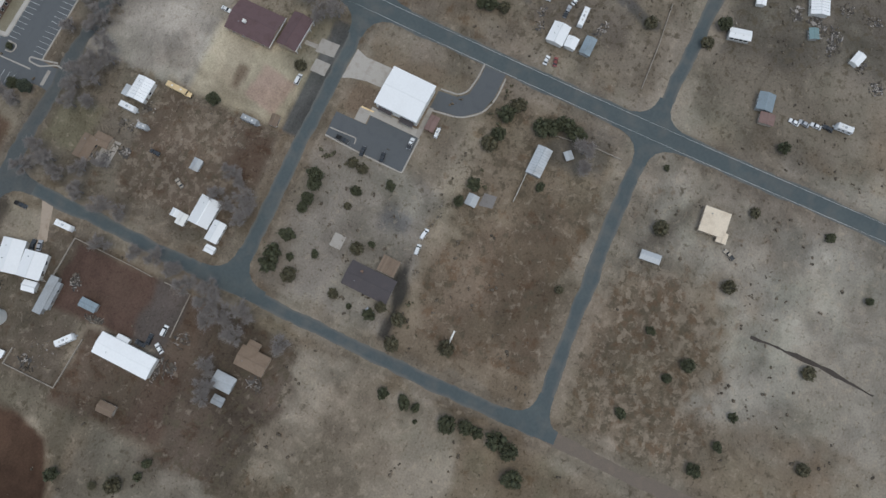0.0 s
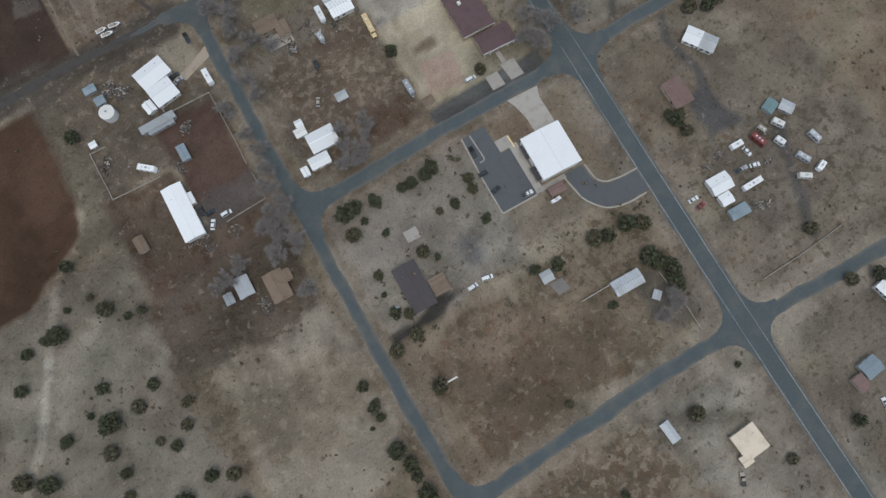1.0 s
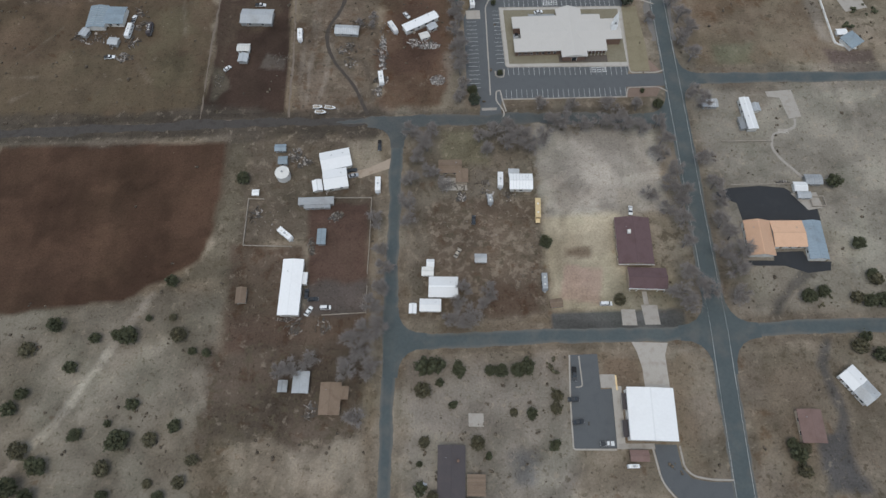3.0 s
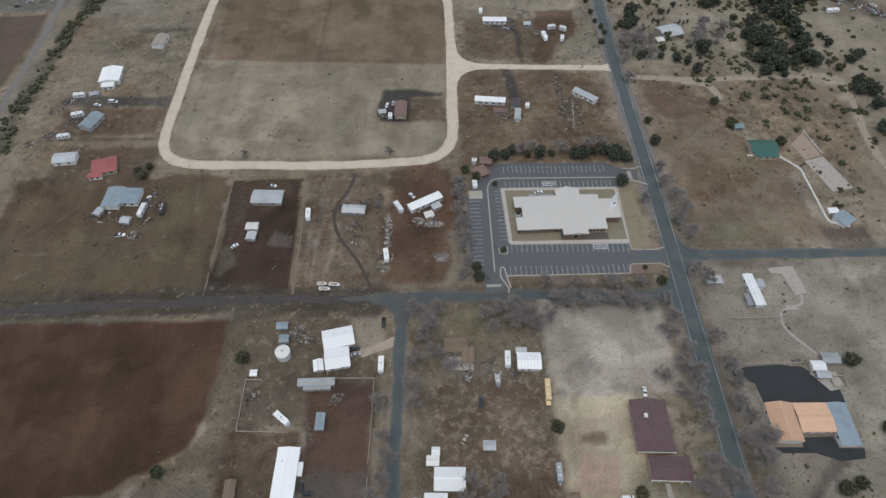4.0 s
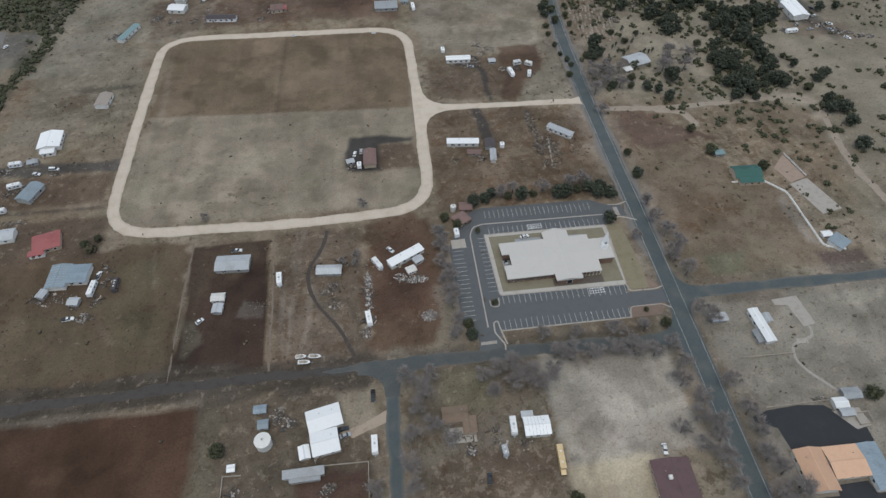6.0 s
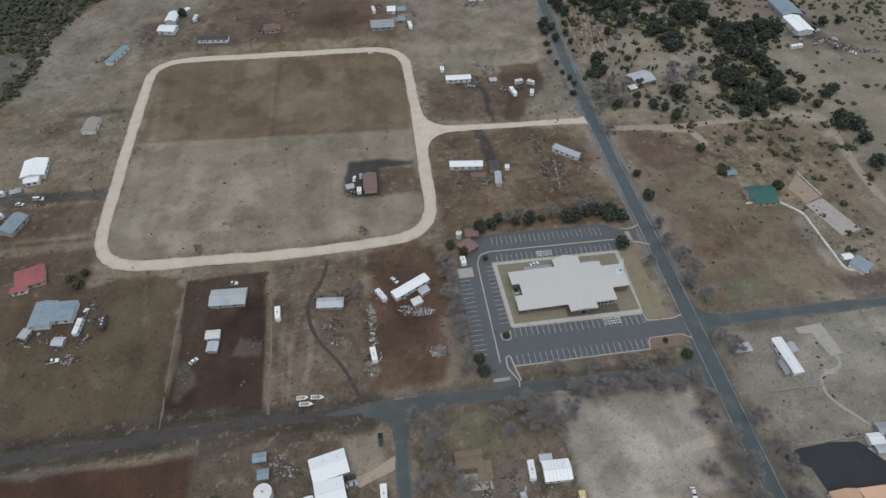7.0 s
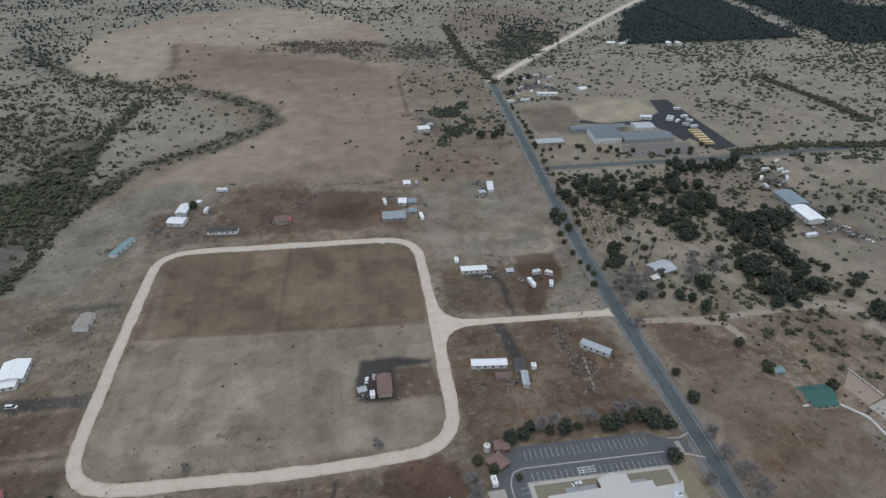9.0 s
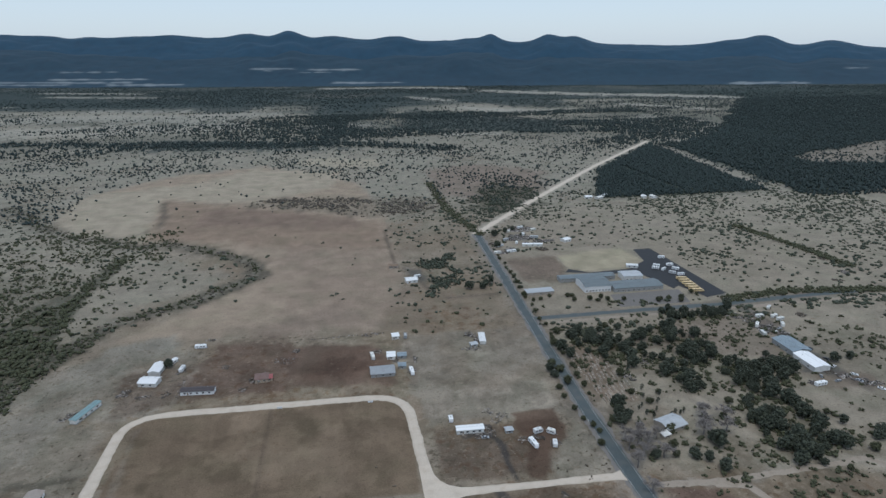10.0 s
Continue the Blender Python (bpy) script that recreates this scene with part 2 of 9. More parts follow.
LEAF = surface("juniper_foliage", (0.062, 0.067, 0.036), 0.95, 0.3, 1.3, bump=0, stain=(1.4, 1.22, 1.1), dirt=0.5, spread=0.22, island=True)
OLIVE = surface("olive_shrub_foliage", (0.088, 0.080, 0.048), 0.95, 0.35, 1.3, bump=0, stain=(1.4, 1.25, 1.1), dirt=0.6, spread=0.3, island=True)
PINE = surface("pine_foliage", (0.050, 0.059, 0.041), 0.95, 0.35, 0.9, bump=0, stain=(1.4, 1.3, 1.1), dirt=0.5, spread=0.3, island=True)
# Far foliage: the blue of distance haze is mixed into the base colour.
FARTREE = surface("haze_tinted_far_foliage", (0.025, 0.039, 0.038), 0.95, 0.2, 0.12, bump=0, stain=(1.2, 1.18, 1.15), dirt=0.4, spread=0.2, island=True)
BARK = surface("grey_bark", (0.19, 0.17, 0.16), 0.95, 0.2, 2.0)
DEADTWIG = surface("bare_grey_twigs", (0.235, 0.212, 0.200), 0.95, 0.2, 1.0, bump=0, spread=0.15, island=True)
# Distance haze is put into both hill materials: bluish base plus a faint glow.
HILL = surface("haze_tinted_forest_hills", (0.009, 0.026, 0.042), 1.0, 0.3, 0.004, bump=0, stain=(1.3, 1.3, 1.25), dirt=0.6)
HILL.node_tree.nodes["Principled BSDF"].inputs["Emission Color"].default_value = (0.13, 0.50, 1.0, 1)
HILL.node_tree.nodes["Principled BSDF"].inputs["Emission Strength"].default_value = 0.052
FOOTHILL = surface("haze_tinted_forest_foothills", (0.010, 0.025, 0.034), 1.0, 0.3, 0.004, bump=0, stain=(1.3, 1.3, 1.25), dirt=0.6)
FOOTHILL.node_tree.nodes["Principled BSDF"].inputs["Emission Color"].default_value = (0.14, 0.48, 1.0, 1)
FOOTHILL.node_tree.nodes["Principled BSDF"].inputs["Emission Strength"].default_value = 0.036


def with_clearings(m):
    """Pale meadows among the trees, where the mesh says that the slope is open."""
    n, l = m.node_tree.nodes, m.node_tree.links
    bsdf = n["Principled BSDF"]
    under = bsdf.inputs["Base Color"].links[0].from_socket
    clear = n.new("ShaderNodeAttribute")
    clear.attribute_name = "clearing"
    mix = n.new("ShaderNodeMix")
    mix.data_type = 'RGBA'
    mix.inputs["B"].default_value = (0.20, 0.215, 0.215, 1)
    l.new(under, mix.inputs["A"])
    l.new(clear.outputs["Fac"], mix.inputs["Factor"])
    l.new(mix.outputs["Result"], bsdf.inputs["Base Color"])


with_clearings(FOOTHILL)


# ---- small mesh tools ----
class Mesher:
    """Collects corners and faces of one part."""

    def __init__(self):
        self.v, self.f = [], []

    def add(self, pts, faces):
        k = len(self.v)
        self.v += [tuple(p) for p in pts]
        self.f += [tuple(i + k for i in q) for q in faces]
        return self

    def box(self, x0, x1, y0, y1, z0, z1):
        return self.add([(x, y, z) for z in (z0, z1) for x, y in ((x0, y0), (x1, y0), (x1, y1), (x0, y1))],
                        [(3, 2, 1, 0), (4, 5, 6, 7), (0, 1, 5, 4), (1, 2, 6, 5), (2, 3, 7, 6), (3, 0, 4, 7)])

    def prism(self, poly, z0, z1):
        k = len(poly)
        return self.add([(*p, z0) for p in poly] + [(*p, z1) for p in poly],
                        [tuple(range(k))[::-1], tuple(range(k, 2 * k))] + [(i, (i + 1) % k, k + (i + 1) % k, k + i) for i in range(k)])

    def profile(self, xz, y0, y1):
        """An outline in x and z, drawn across y."""
        k = len(xz)
        return self.add([(x, y0, z) for x, z in xz] + [(x, y1, z) for x, z in xz],
                        [tuple(range(k)), tuple(range(k, 2 * k))[::-1]] + [(i, k + i, k + (i + 1) % k, (i + 1) % k) for i in range(k)])

    def tube(self, a, b, r0, r1, n=6):
        a, b = Vector(a), Vector(b)
        q = (b - a).to_track_quat("Z", "Y")
        ring = lambda c, r: [c + q @ Vector((r * math.cos(2 * math.pi * i / n), r * math.sin(2 * math.pi * i / n), 0)) for i in range(n)]
        return self.add(ring(a, r0) + ring(b, r1), [tuple(range(n))[::-1], tuple(range(n, 2 * n))] + [(i, (i + 1) % n, n + (i + 1) % n, n + i) for i in range(n)])

    def mesh(self, name, material):
        me = bpy.data.meshes.new(name)
        me.from_pydata(self.v, [], self.f)
        me.materials.append(material)
        me.update()
        return me


def part(name, maker, material, parent, label="", m=None):
    """Links one mesh as a part of a thing, or of a part."""
    data = maker.mesh(name, material) if isinstance(maker, Mesher) else maker
    ob = new(name, data)
    ob.parent = parent
    if m is not None:
        ob.matrix_basis = m
    return tagged(ob, label)


def thing(name, label, category, m, group="", kind=""):
    ob = new(name)
    ob.empty_display_size = 0.5
    ob.matrix_basis = m
    return tagged(ob, label, category, group, kind)


def solid(name, maker, material, label, category, kind="", group=""):
    return tagged(new(name, maker.mesh(name, material) if isinstance(maker, Mesher) else maker), label, category, group, kind)


# ---- the ground: one sheet out to the hills, coloured by what covers it ----
def lattice(ix, iy, seed):
    h = (ix.astype(np.int64) * 374761393 + iy.astype(np.int64) * 668265263 + seed * 974711) & 0x7FFFFFFF
    h = ((h ^ (h >> 13)) * 1274126177) & 0x7FFFFFFF
    return ((h ^ (h >> 16)) & 0xFFFF) / 65535.0


def value_noise(x, y, cell, seed=0, octaves=4):
    total, gain, norm = np.zeros_like(x, dtype=float), 1.0, 0.0
    for o in range(octaves):
        u, v = x / cell * 2 ** o + 17.3 * o, y / cell * 2 ** o - 9.1 * o
        iu, iv = np.floor(u), np.floor(v)
        fu, fv = u - iu, v - iv
        fu, fv = fu * fu * (3 - 2 * fu), fv * fv * (3 - 2 * fv)
        a, b = lattice(iu, iv, seed + o), lattice(iu + 1, iv, seed + o)
        c, d = lattice(iu, iv + 1, seed + o), lattice(iu + 1, iv + 1, seed + o)
        total += gain * ((a * (1 - fu) + b * fu) * (1 - fv) + (c * (1 - fu) + d * fu) * fv)
        norm += gain
        gain *= 0.55
    return total / norm


def smooth(lo, hi, x):
    t = np.clip((x - lo) / (hi - lo), 0, 1)
    return t * t * (3 - 2 * t)


def inside(poly, x, y):
    """Distance into a polygon: positive inside, negative outside."""
    best, odd = np.full(x.shape, 1e9), np.zeros(x.shape, bool)
    for (ax, ay), (bx, by) in zip(poly, poly[1:] + poly[:1]):
        ex, ey = bx - ax, by - ay
        t = np.clip(((x - ax) * ex + (y - ay) * ey) / (ex * ex + ey * ey + 1e-9), 0, 1)
        best = np.minimum(best, np.hypot(x - ax - t * ex, y - ay - t * ey))
        if ay != by:
            odd ^= ((ay > y) != (by > y)) & (x < ex * (y - ay) / (by - ay) + ax)
    return np.where(odd, best, -best)


def along(line, x, y):
    """Distance from a line of points."""
    best = np.full(x.shape, 1e9)
    for (ax, ay), (bx, by) in zip(line, line[1:]):
        ex, ey = bx - ax, by - ay
        t = np.clip(((x - ax) * ex + (y - ay) * ey) / (ex * ex + ey * ey + 1e-9), 0, 1)
        best = np.minimum(best, np.hypot(x - ax - t * ex, y - ay - t * ey))
    return best


def spaced(lo, hi, step, far_lo, far_hi, grow=1.035):
    xs = list(np.arange(lo, hi + step / 2, step))
    s = step
    while xs[-1] < far_hi:
        s = min(s * grow, 70)
        xs.append(xs[-1] + s)
    s = step
    while xs[0] > far_lo:
        s = min(s * grow, 70)
        xs.insert(0, xs[0] - s)
    return np.array(xs)


gx = spaced(-235, 260, 1.45, -4800, 5200)
gy = spaced(-215, 440, 1.45, -700, 5400)
GX, GY = (a.ravel() for a in np.meshgrid(gx, gy))
N1 = value_noise(GX, GY, 60, 1, 5)
N2 = value_noise(GX, GY, 14, 7, 4)
N3 = value_noise(GX, GY, 240, 3, 4)
N4 = value_noise(GX, GY, 5, 11, 2)
cover = np.zeros((GX.size, 4))
PALE, TAN, OLDGRASS = np.array((0.243, 0.202, 0.156)), np.array((0.203, 0.160, 0.118)), np.array((0.155, 0.135, 0.097))
cover[:, :3] = TAN + (PALE - TAN) * smooth(0.35, 0.65, N1)[:, None]
cover[:, :3] += (OLDGRASS - cover[:, :3]) * (0.6 * smooth(0.55, 0.75, N2))[:, None]
cover[:, 3] = 1.0
growth = np.zeros((GX.size, 4))
growth[:, 0] = np.clip(0.30 + 0.9 * (N1 - 0.5), 0.08, 0.6)
growth[:, 1] = np.clip(0.32 + 0.8 * (N3 - 0.5), 0.1, 0.5)
growth[:, 2] = np.clip(0.28 + 0.8 * (value_noise(GX, GY, 90, 13, 3) - 0.5), 0.05, 0.5)
growth[:, 3] = 1


def paint(color, where, soft=3.0, rough=6.0, amount=1.0, patchy=0.0, tufts=1.0, weeds=None, bare=None, rust=None):
    """Blends a cover into the ground where the field is positive; its edge frays by rough metres. Patchy covers come as brown weeds."""
    w = smooth(-soft, soft, where + (N2 - 0.5) * 2 * rough + (N4 - 0.5) * (rough * 0.7 + 0.6)) * amount
    k = w * (1 - 0.6 * patchy)
    cover[:, :3] += (np.array(color) - cover[:, :3]) * k[:, None]
    cover[:, 3] += (tufts - cover[:, 3]) * w
    weeds = (0.30 + 0.45 * patchy if patchy else 0.22 * tufts) if weeds is None else weeds
    growth[:, 0] += (weeds - growth[:, 0]) * w
    growth[:, 2] += ((0.12 if rust is None else rust) - growth[:, 2]) * w * (0.6 if rust is None else 1)
    growth[:, 1] += ((0.35 * tufts if bare is None else bare) - growth[:, 1]) * w


def patch(color, poly, **kw):
    paint(color, inside(poly, GX, GY), **kw)


def strip(color, line, half, **kw):
    paint(color, half - along(line, GX, GY), **kw)


def block(x0, x1, y0, y1):
    return [(x0, y0), (x1, y0), (x1, y1), (x0, y1)]


SOIL, REDSOIL, MIDBROWN, DULL = (0.076, 0.047, 0.034), (0.096, 0.061, 0.050), (0.142, 0.108, 0.080), (0.094, 0.076, 0.062)

# far country: tan flats and dark scrub, darker and darker towards the hills
away = np.hypot(GX, GY - 100)
cover[:, :3] += (np.array((0.262, 0.250, 0.206)) - cover[:, :3]) * smooth(600, 1000, away)[:, None] * 0.7
growth[:, 0] *= 1 - 0.6 * smooth(500, 1000, away)
scrub = smooth(0.42, 0.55, value_noise(GX * 0.4, GY, 260, 21, 5)) * smooth(1300, 2100, away)
FARDARK = np.array((0.031, 0.046, 0.045))
cover[:, :3] += (np.array((0.040, 0.050, 0.042)) - cover[:, :3]) * (0.5 * scrub)[:, None]
cover[:, :3] += (FARDARK - cover[:, :3]) * (0.93 * smooth(2450, 2950, GY + 0.12 * GX + (value_noise(GX * 0.5, GY, 500, 33, 4) - 0.5) * 1500))[:, None]

BELT = [(-857, 1800), (-670, 1797), (-461, 1707), (-249, 1705), (-80, 1634), (50, 1640), (270, 1511)]
strip(FARDARK, BELT, 30, soft=25, rough=45, amount=0.75)
FAR_WOODS = [[(-495, 1800), (-82, 1717), (37, 1803), (52, 1560), (-78, 1560), (-433, 1610)],
             [(-2500, 4300), (-1379, 4200), (-815, 2963), (-529, 2886), (-600, 3894), (-500, 4200), (-330, 4200), (-247, 2810), (-300, 2480), (-462, 2620), (-1224, 2830), (-2500, 2950)],
             [(40, 3047), (262, 3170), (254, 2422), (145, 2146), (98, 1788), (-24, 1759), (-58, 2291)],
             [(333, 2521), (480, 2362), (775, 1985), (662, 1712), (362, 1826), (206, 1893)],
             [(728, 3479), (958, 3179), (1093, 2756), (979, 2481), (774, 2592), (598, 2893)]]
for w in FAR_WOODS:
    patch(FARDARK, w, soft=40, rough=90, amount=0.85)
FAR_OPEN = [([(-1076, 2440), (-801, 2460), (-465, 2396), (-300, 2480)], 120), ([(-900, 2080), (-600, 2060), (-300, 2120)], 120), ([(-858, 2738), (-523, 2723)], 30), ([(-1500, 4060), (-1000, 3900)], 45), ([(-1344, 3700), (-849, 3560)], 38),
            ([(80, 4100), (420, 4080), (746, 4010), (848, 3920)], 70), ([(468, 3233), (587, 2966)], 45), ([(1000, 3620), (1202, 3341), (1546, 3100), (1965, 2809)], 90), ([(1287, 2542), (1472, 2295)], 34),
            ([(588, 2531), (822, 2319)], 65), ([(348, 1764), (443, 1753)], 40), ([(12, 2015), (100, 2040)], 45), ([(969, 1935), (1133, 2083)], 20), ([(-1900, 3100), (-1300, 3050)], 25), ([(1333, 1759), (1472, 1995)], 16), ([(873, 1500), (973, 1530), (1170, 1740), (1200, 1900)], 12)]
for i, (streak, half) in enumerate(FAR_OPEN):
    strip((0.34, 0.318, 0.272), streak, half, soft=30, rough=half * 1.2, amount=0.62 if i < 2 else 0.9)

# the grassland north of the loop, its ploughed part, the pale fields and the brushy drainage behind them
CREEK = [(-243, 430), (-240, 500), (-222, 551), (-205, 595), (-165, 619), (-144, 636), (-122, 660), (-97, 687), (-97, 722), (-121, 759), (-170, 802), (-214, 830), (-249, 819), (-279, 851), (-346, 891), (-394, 950), (-428, 1005), (-474, 1065)]
CREEK_FAR = [(-474, 1065), (-464, 1118), (-445, 1154), (-414, 1191), (-383, 1237)]
SIDE_DITCH = [(-279, 851), (-270, 864), (-236, 906), (-240, 960), (-261, 1056)]
BRUSH_BAND = [(-165, 1016), (-84, 1047), (4, 1035), (91, 1015), (161, 999), (143, 911), (44, 901), (-48, 965)]
patch((0.300, 0.236, 0.178), [(-380, 950), (-390, 1140), (-280, 1290), (-130, 1345), (45, 1140), (62, 910), (50, 680), (15, 540), (-190, 560), (-140, 625), (-90, 690), (-110, 750), (-240, 845)], soft=12, rough=12, tufts=0.5)
patch((0.232, 0.170, 0.126), [(-235, 846), (-262, 1064), (-166, 1028), (-64, 962), (14, 905), (58, 848), (50, 755), (-8, 757), (-86, 785), (-154, 824)], soft=14, rough=18, amount=0.8, tufts=0.5)
patch((0.175, 0.125, 0.100), [(-190, 1000), (-60, 950), (30, 880), (20, 850), (-100, 880), (-200, 900)], soft=12, rough=14, amount=0.6, tufts=0.4)
patch((0.335, 0.285, 0.218), [(-390, 1000), (-396, 1135), (-235, 1202), (-148, 1316), (24, 1263), (-2, 1124), (-84, 1055), (-166, 1028), (-268, 1089), (-242, 843), (-354, 913)], soft=8, rough=10, amount=0.92, tufts=0.4, weeds=0.06)
patch((0.325, 0.285, 0.22), [(-75, 1398), (-27, 1439), (92, 1395), (117, 1285), (15, 1296), (-51, 1337)], soft=10, rough=10)
patch((0.185, 0.160, 0.125), BRUSH_BAND, soft=10, rough=22, amount=0.75, patchy=0.4)
patch((0.205, 0.155, 0.125), [(177, 1245), (301, 1281), (400, 1180), (330, 1000), (240, 860), (203, 951), (160, 1041)], soft=20, rough=30, amount=0.75)
patch((0.215, 0.165, 0.130), [(190, 720), (215, 800), (330, 850), (360, 760), (320, 705)], soft=12, rough=16, amount=0.7)
patch((0.232, 0.176, 0.138), [(-90, 790), (50, 760), (45, 640), (30, 560), (-60, 560)], soft=25, rough=35, amount=0.55)
patch((0.20, 0.155, 0.125), [(-110, 560), (-20, 600), (20, 545), (-60, 535)], soft=15, rough=20, amount=0.5)
for line in (SIDE_DITCH, CREEK_FAR, [(-84, 1047), (20, 1010), (91, 985)], [(-165, 1022), (-70, 980), (20, 930)]):
    strip((0.105, 0.090, 0.072), line, 4, soft=4, rough=5, amount=0.7)
strip((0.12, 0.095, 0.075), [(62, 847), (52, 827), (50, 755), (49, 694), (64, 669), (69, 629), (74, 598), (89, 591), (133, 592)], 2.2, soft=2, rough=2, amount=0.75)
patch((0.085, 0.082, 0.08), [(55, 690), (72, 672), (74, 640), (60, 640)], soft=3, rough=4, amount=0.7)
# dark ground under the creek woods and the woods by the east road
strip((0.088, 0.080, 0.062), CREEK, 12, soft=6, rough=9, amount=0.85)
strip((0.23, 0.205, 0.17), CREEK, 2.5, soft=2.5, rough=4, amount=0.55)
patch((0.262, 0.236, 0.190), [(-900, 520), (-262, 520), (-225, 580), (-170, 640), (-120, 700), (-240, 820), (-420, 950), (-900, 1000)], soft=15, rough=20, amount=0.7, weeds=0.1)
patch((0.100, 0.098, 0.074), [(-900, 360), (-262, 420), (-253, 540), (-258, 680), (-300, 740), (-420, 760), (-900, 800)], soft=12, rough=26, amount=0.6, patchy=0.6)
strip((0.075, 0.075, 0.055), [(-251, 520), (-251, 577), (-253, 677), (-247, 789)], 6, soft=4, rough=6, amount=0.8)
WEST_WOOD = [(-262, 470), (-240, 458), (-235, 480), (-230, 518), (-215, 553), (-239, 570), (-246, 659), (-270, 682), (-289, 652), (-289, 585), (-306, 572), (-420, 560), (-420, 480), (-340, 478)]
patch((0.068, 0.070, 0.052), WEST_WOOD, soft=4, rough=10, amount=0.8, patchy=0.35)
patch((0.245, 0.228, 0.190), [(-240, 405), (-232, 440), (-226, 470), (-213, 512), (-190, 545), (-150, 560), (-140, 530), (-168, 505), (-172, 470), (-190, 440), (-196, 400)], soft=5, rough=9, amount=0.75, weeds=0.3, bare=0.4)
WEST_HEDGE = [(-236, 462), (-244, 423), (-251, 392), (-251, 361), (-253, 324), (-254, 290), (-252, 262)]
WEST_TRACK = [(-276, 470), (-270, 424), (-267, 383), (-267, 346), (-266, 304), (-266, 250)]
patch((0.135, 0.128, 0.118), [(-332, 470), (-244, 462), (-262, 416), (-330, 408)], soft=4, rough=6, amount=0.85, weeds=0.3)
patch((0.110, 0.078, 0.062), [(-420, 404), (-273, 409), (-271, 379), (-273, 330), (-280, 300), (-420, 300)], soft=1.5, rough=2, amount=0.92, tufts=0.4)
strip((0.205, 0.185, 0.150), [(-261, 430), (-260, 340), (-260, 260)], 4, soft=3, rough=3, amount=0.7)
strip((0.080, 0.076, 0.058), WEST_HEDGE, 5, soft=4, rough=5, amount=0.75)
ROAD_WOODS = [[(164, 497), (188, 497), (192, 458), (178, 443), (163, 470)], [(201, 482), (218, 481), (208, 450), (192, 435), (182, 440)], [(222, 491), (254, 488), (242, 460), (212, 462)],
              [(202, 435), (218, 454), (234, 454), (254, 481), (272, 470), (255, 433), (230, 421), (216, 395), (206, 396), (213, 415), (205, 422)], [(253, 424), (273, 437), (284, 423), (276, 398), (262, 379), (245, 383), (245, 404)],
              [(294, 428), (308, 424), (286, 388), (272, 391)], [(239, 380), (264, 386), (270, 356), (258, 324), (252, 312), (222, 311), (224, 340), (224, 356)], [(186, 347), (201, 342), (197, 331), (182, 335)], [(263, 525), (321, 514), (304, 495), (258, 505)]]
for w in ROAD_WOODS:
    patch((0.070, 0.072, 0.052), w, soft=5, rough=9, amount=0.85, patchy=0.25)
patch((0.030, 0.042, 0.036), [(400, 940), (508, 1168), (778, 1455), (690, 930)], soft=14, rough=20)
patch((0.028, 0.042, 0.038), [(800, 1410), (735, 890), (860, 862), (1500, 900), (3600, 2400), (3600, 3500), (2362, 3262), (1631, 2306), (1170, 1723), (973, 1514)], soft=14, rough=26)
CLEARING = [(966, 1195), (1076, 1264), (1190, 1289), (1348, 1368), (1420, 1380), (1094, 1094), (1030, 1122), (964, 1138)]
patch((0.215, 0.185, 0.150), CLEARING, soft=15, rough=20)
patch((0.075, 0.075, 0.055), [(204, 981), (273, 1100), (329, 1024), (307, 927), (235, 881), (194, 900)], soft=12, rough=20, amount=0.7)

# south: pastures, the brown lot and the brushy corner
patch((0.200, 0.176, 0.143), block(-190, -88, -200, 62), soft=4, rough=5, amount=0.9, weeds=0.16, bare=0.3)
patch((0.118, 0.098, 0.079), [(-88, 77), (-52, 39), (-47, -6), (-86, -13), (-118, 60)], soft=5, rough=10, amount=0.45, weeds=0.4, bare=0.3)
patch((0.125, 0.110, 0.080), [(-195, -20), (-150, -25), (-118, -50), (-110, -75), (-195, -85)], soft=8, rough=12, amount=0.75, weeds=0.4)
strip((0.34, 0.30, 0.25), [(-120, 62), (-150, 10), (-175, -20)], 1.8, soft=1.2, rough=1.5, amount=0.9)
patch((0.250, 0.212, 0.168), block(-86, -27, -75, 4), soft=3, rough=5, amount=0.9, weeds=0.24, bare=0.42, rust=0.25)
patch((0.17, 0.135, 0.10), block(-92, -80, -75, 10), soft=3, rough=7, amount=0.75, weeds=0.55, bare=0.2, rust=0.3)
patch(MIDBROWN, [(-9, -41), (30, -33), (76, -90), (60, -94), (-5, -95)], soft=3, rough=6, amount=0.9, weeds=0.42, bare=0.34, rust=0.5)
patch((0.148, 0.112, 0.084), [(0, -48), (50, -50), (60, -88), (2, -88)], soft=8, rough=14, amount=0.7, weeds=0.36, bare=0.36, rust=0.32)
patch((0.15, 0.115, 0.085), [(40, -36), (112, -30), (109, -92), (66, -92)], soft=6, rough=10, amount=0.7, weeds=0.5, bare=0.4, rust=0.35)
patch((0.095, 0.085, 0.075), block(84, 104, -86, -60), soft=3, rough=4, amount=0.75)
patch((0.155, 0.120, 0.09), [(50, -104), (64, -128), (26, -166), (-15, -162), (-20, -122), (-5, -104)], soft=6, rough=12, amount=0.8, weeds=0.48, bare=0.5, rust=0.55)
patch((0.315, 0.288, 0.245), block(10, 125, -240, -160), soft=10, rough=14, amount=0.8, weeds=0.2, bare=0.4, rust=0.15)
patch((0.265, 0.240, 0.205), block(60, 112, -240, -108), soft=10, rough=10, amount=0.7, weeds=0.24, bare=0.4)
patch((0.160, 0.138, 0.112), block(125, 220, -190, -105), soft=8, rough=8, amount=0.8, weeds=0.36, bare=0.28)
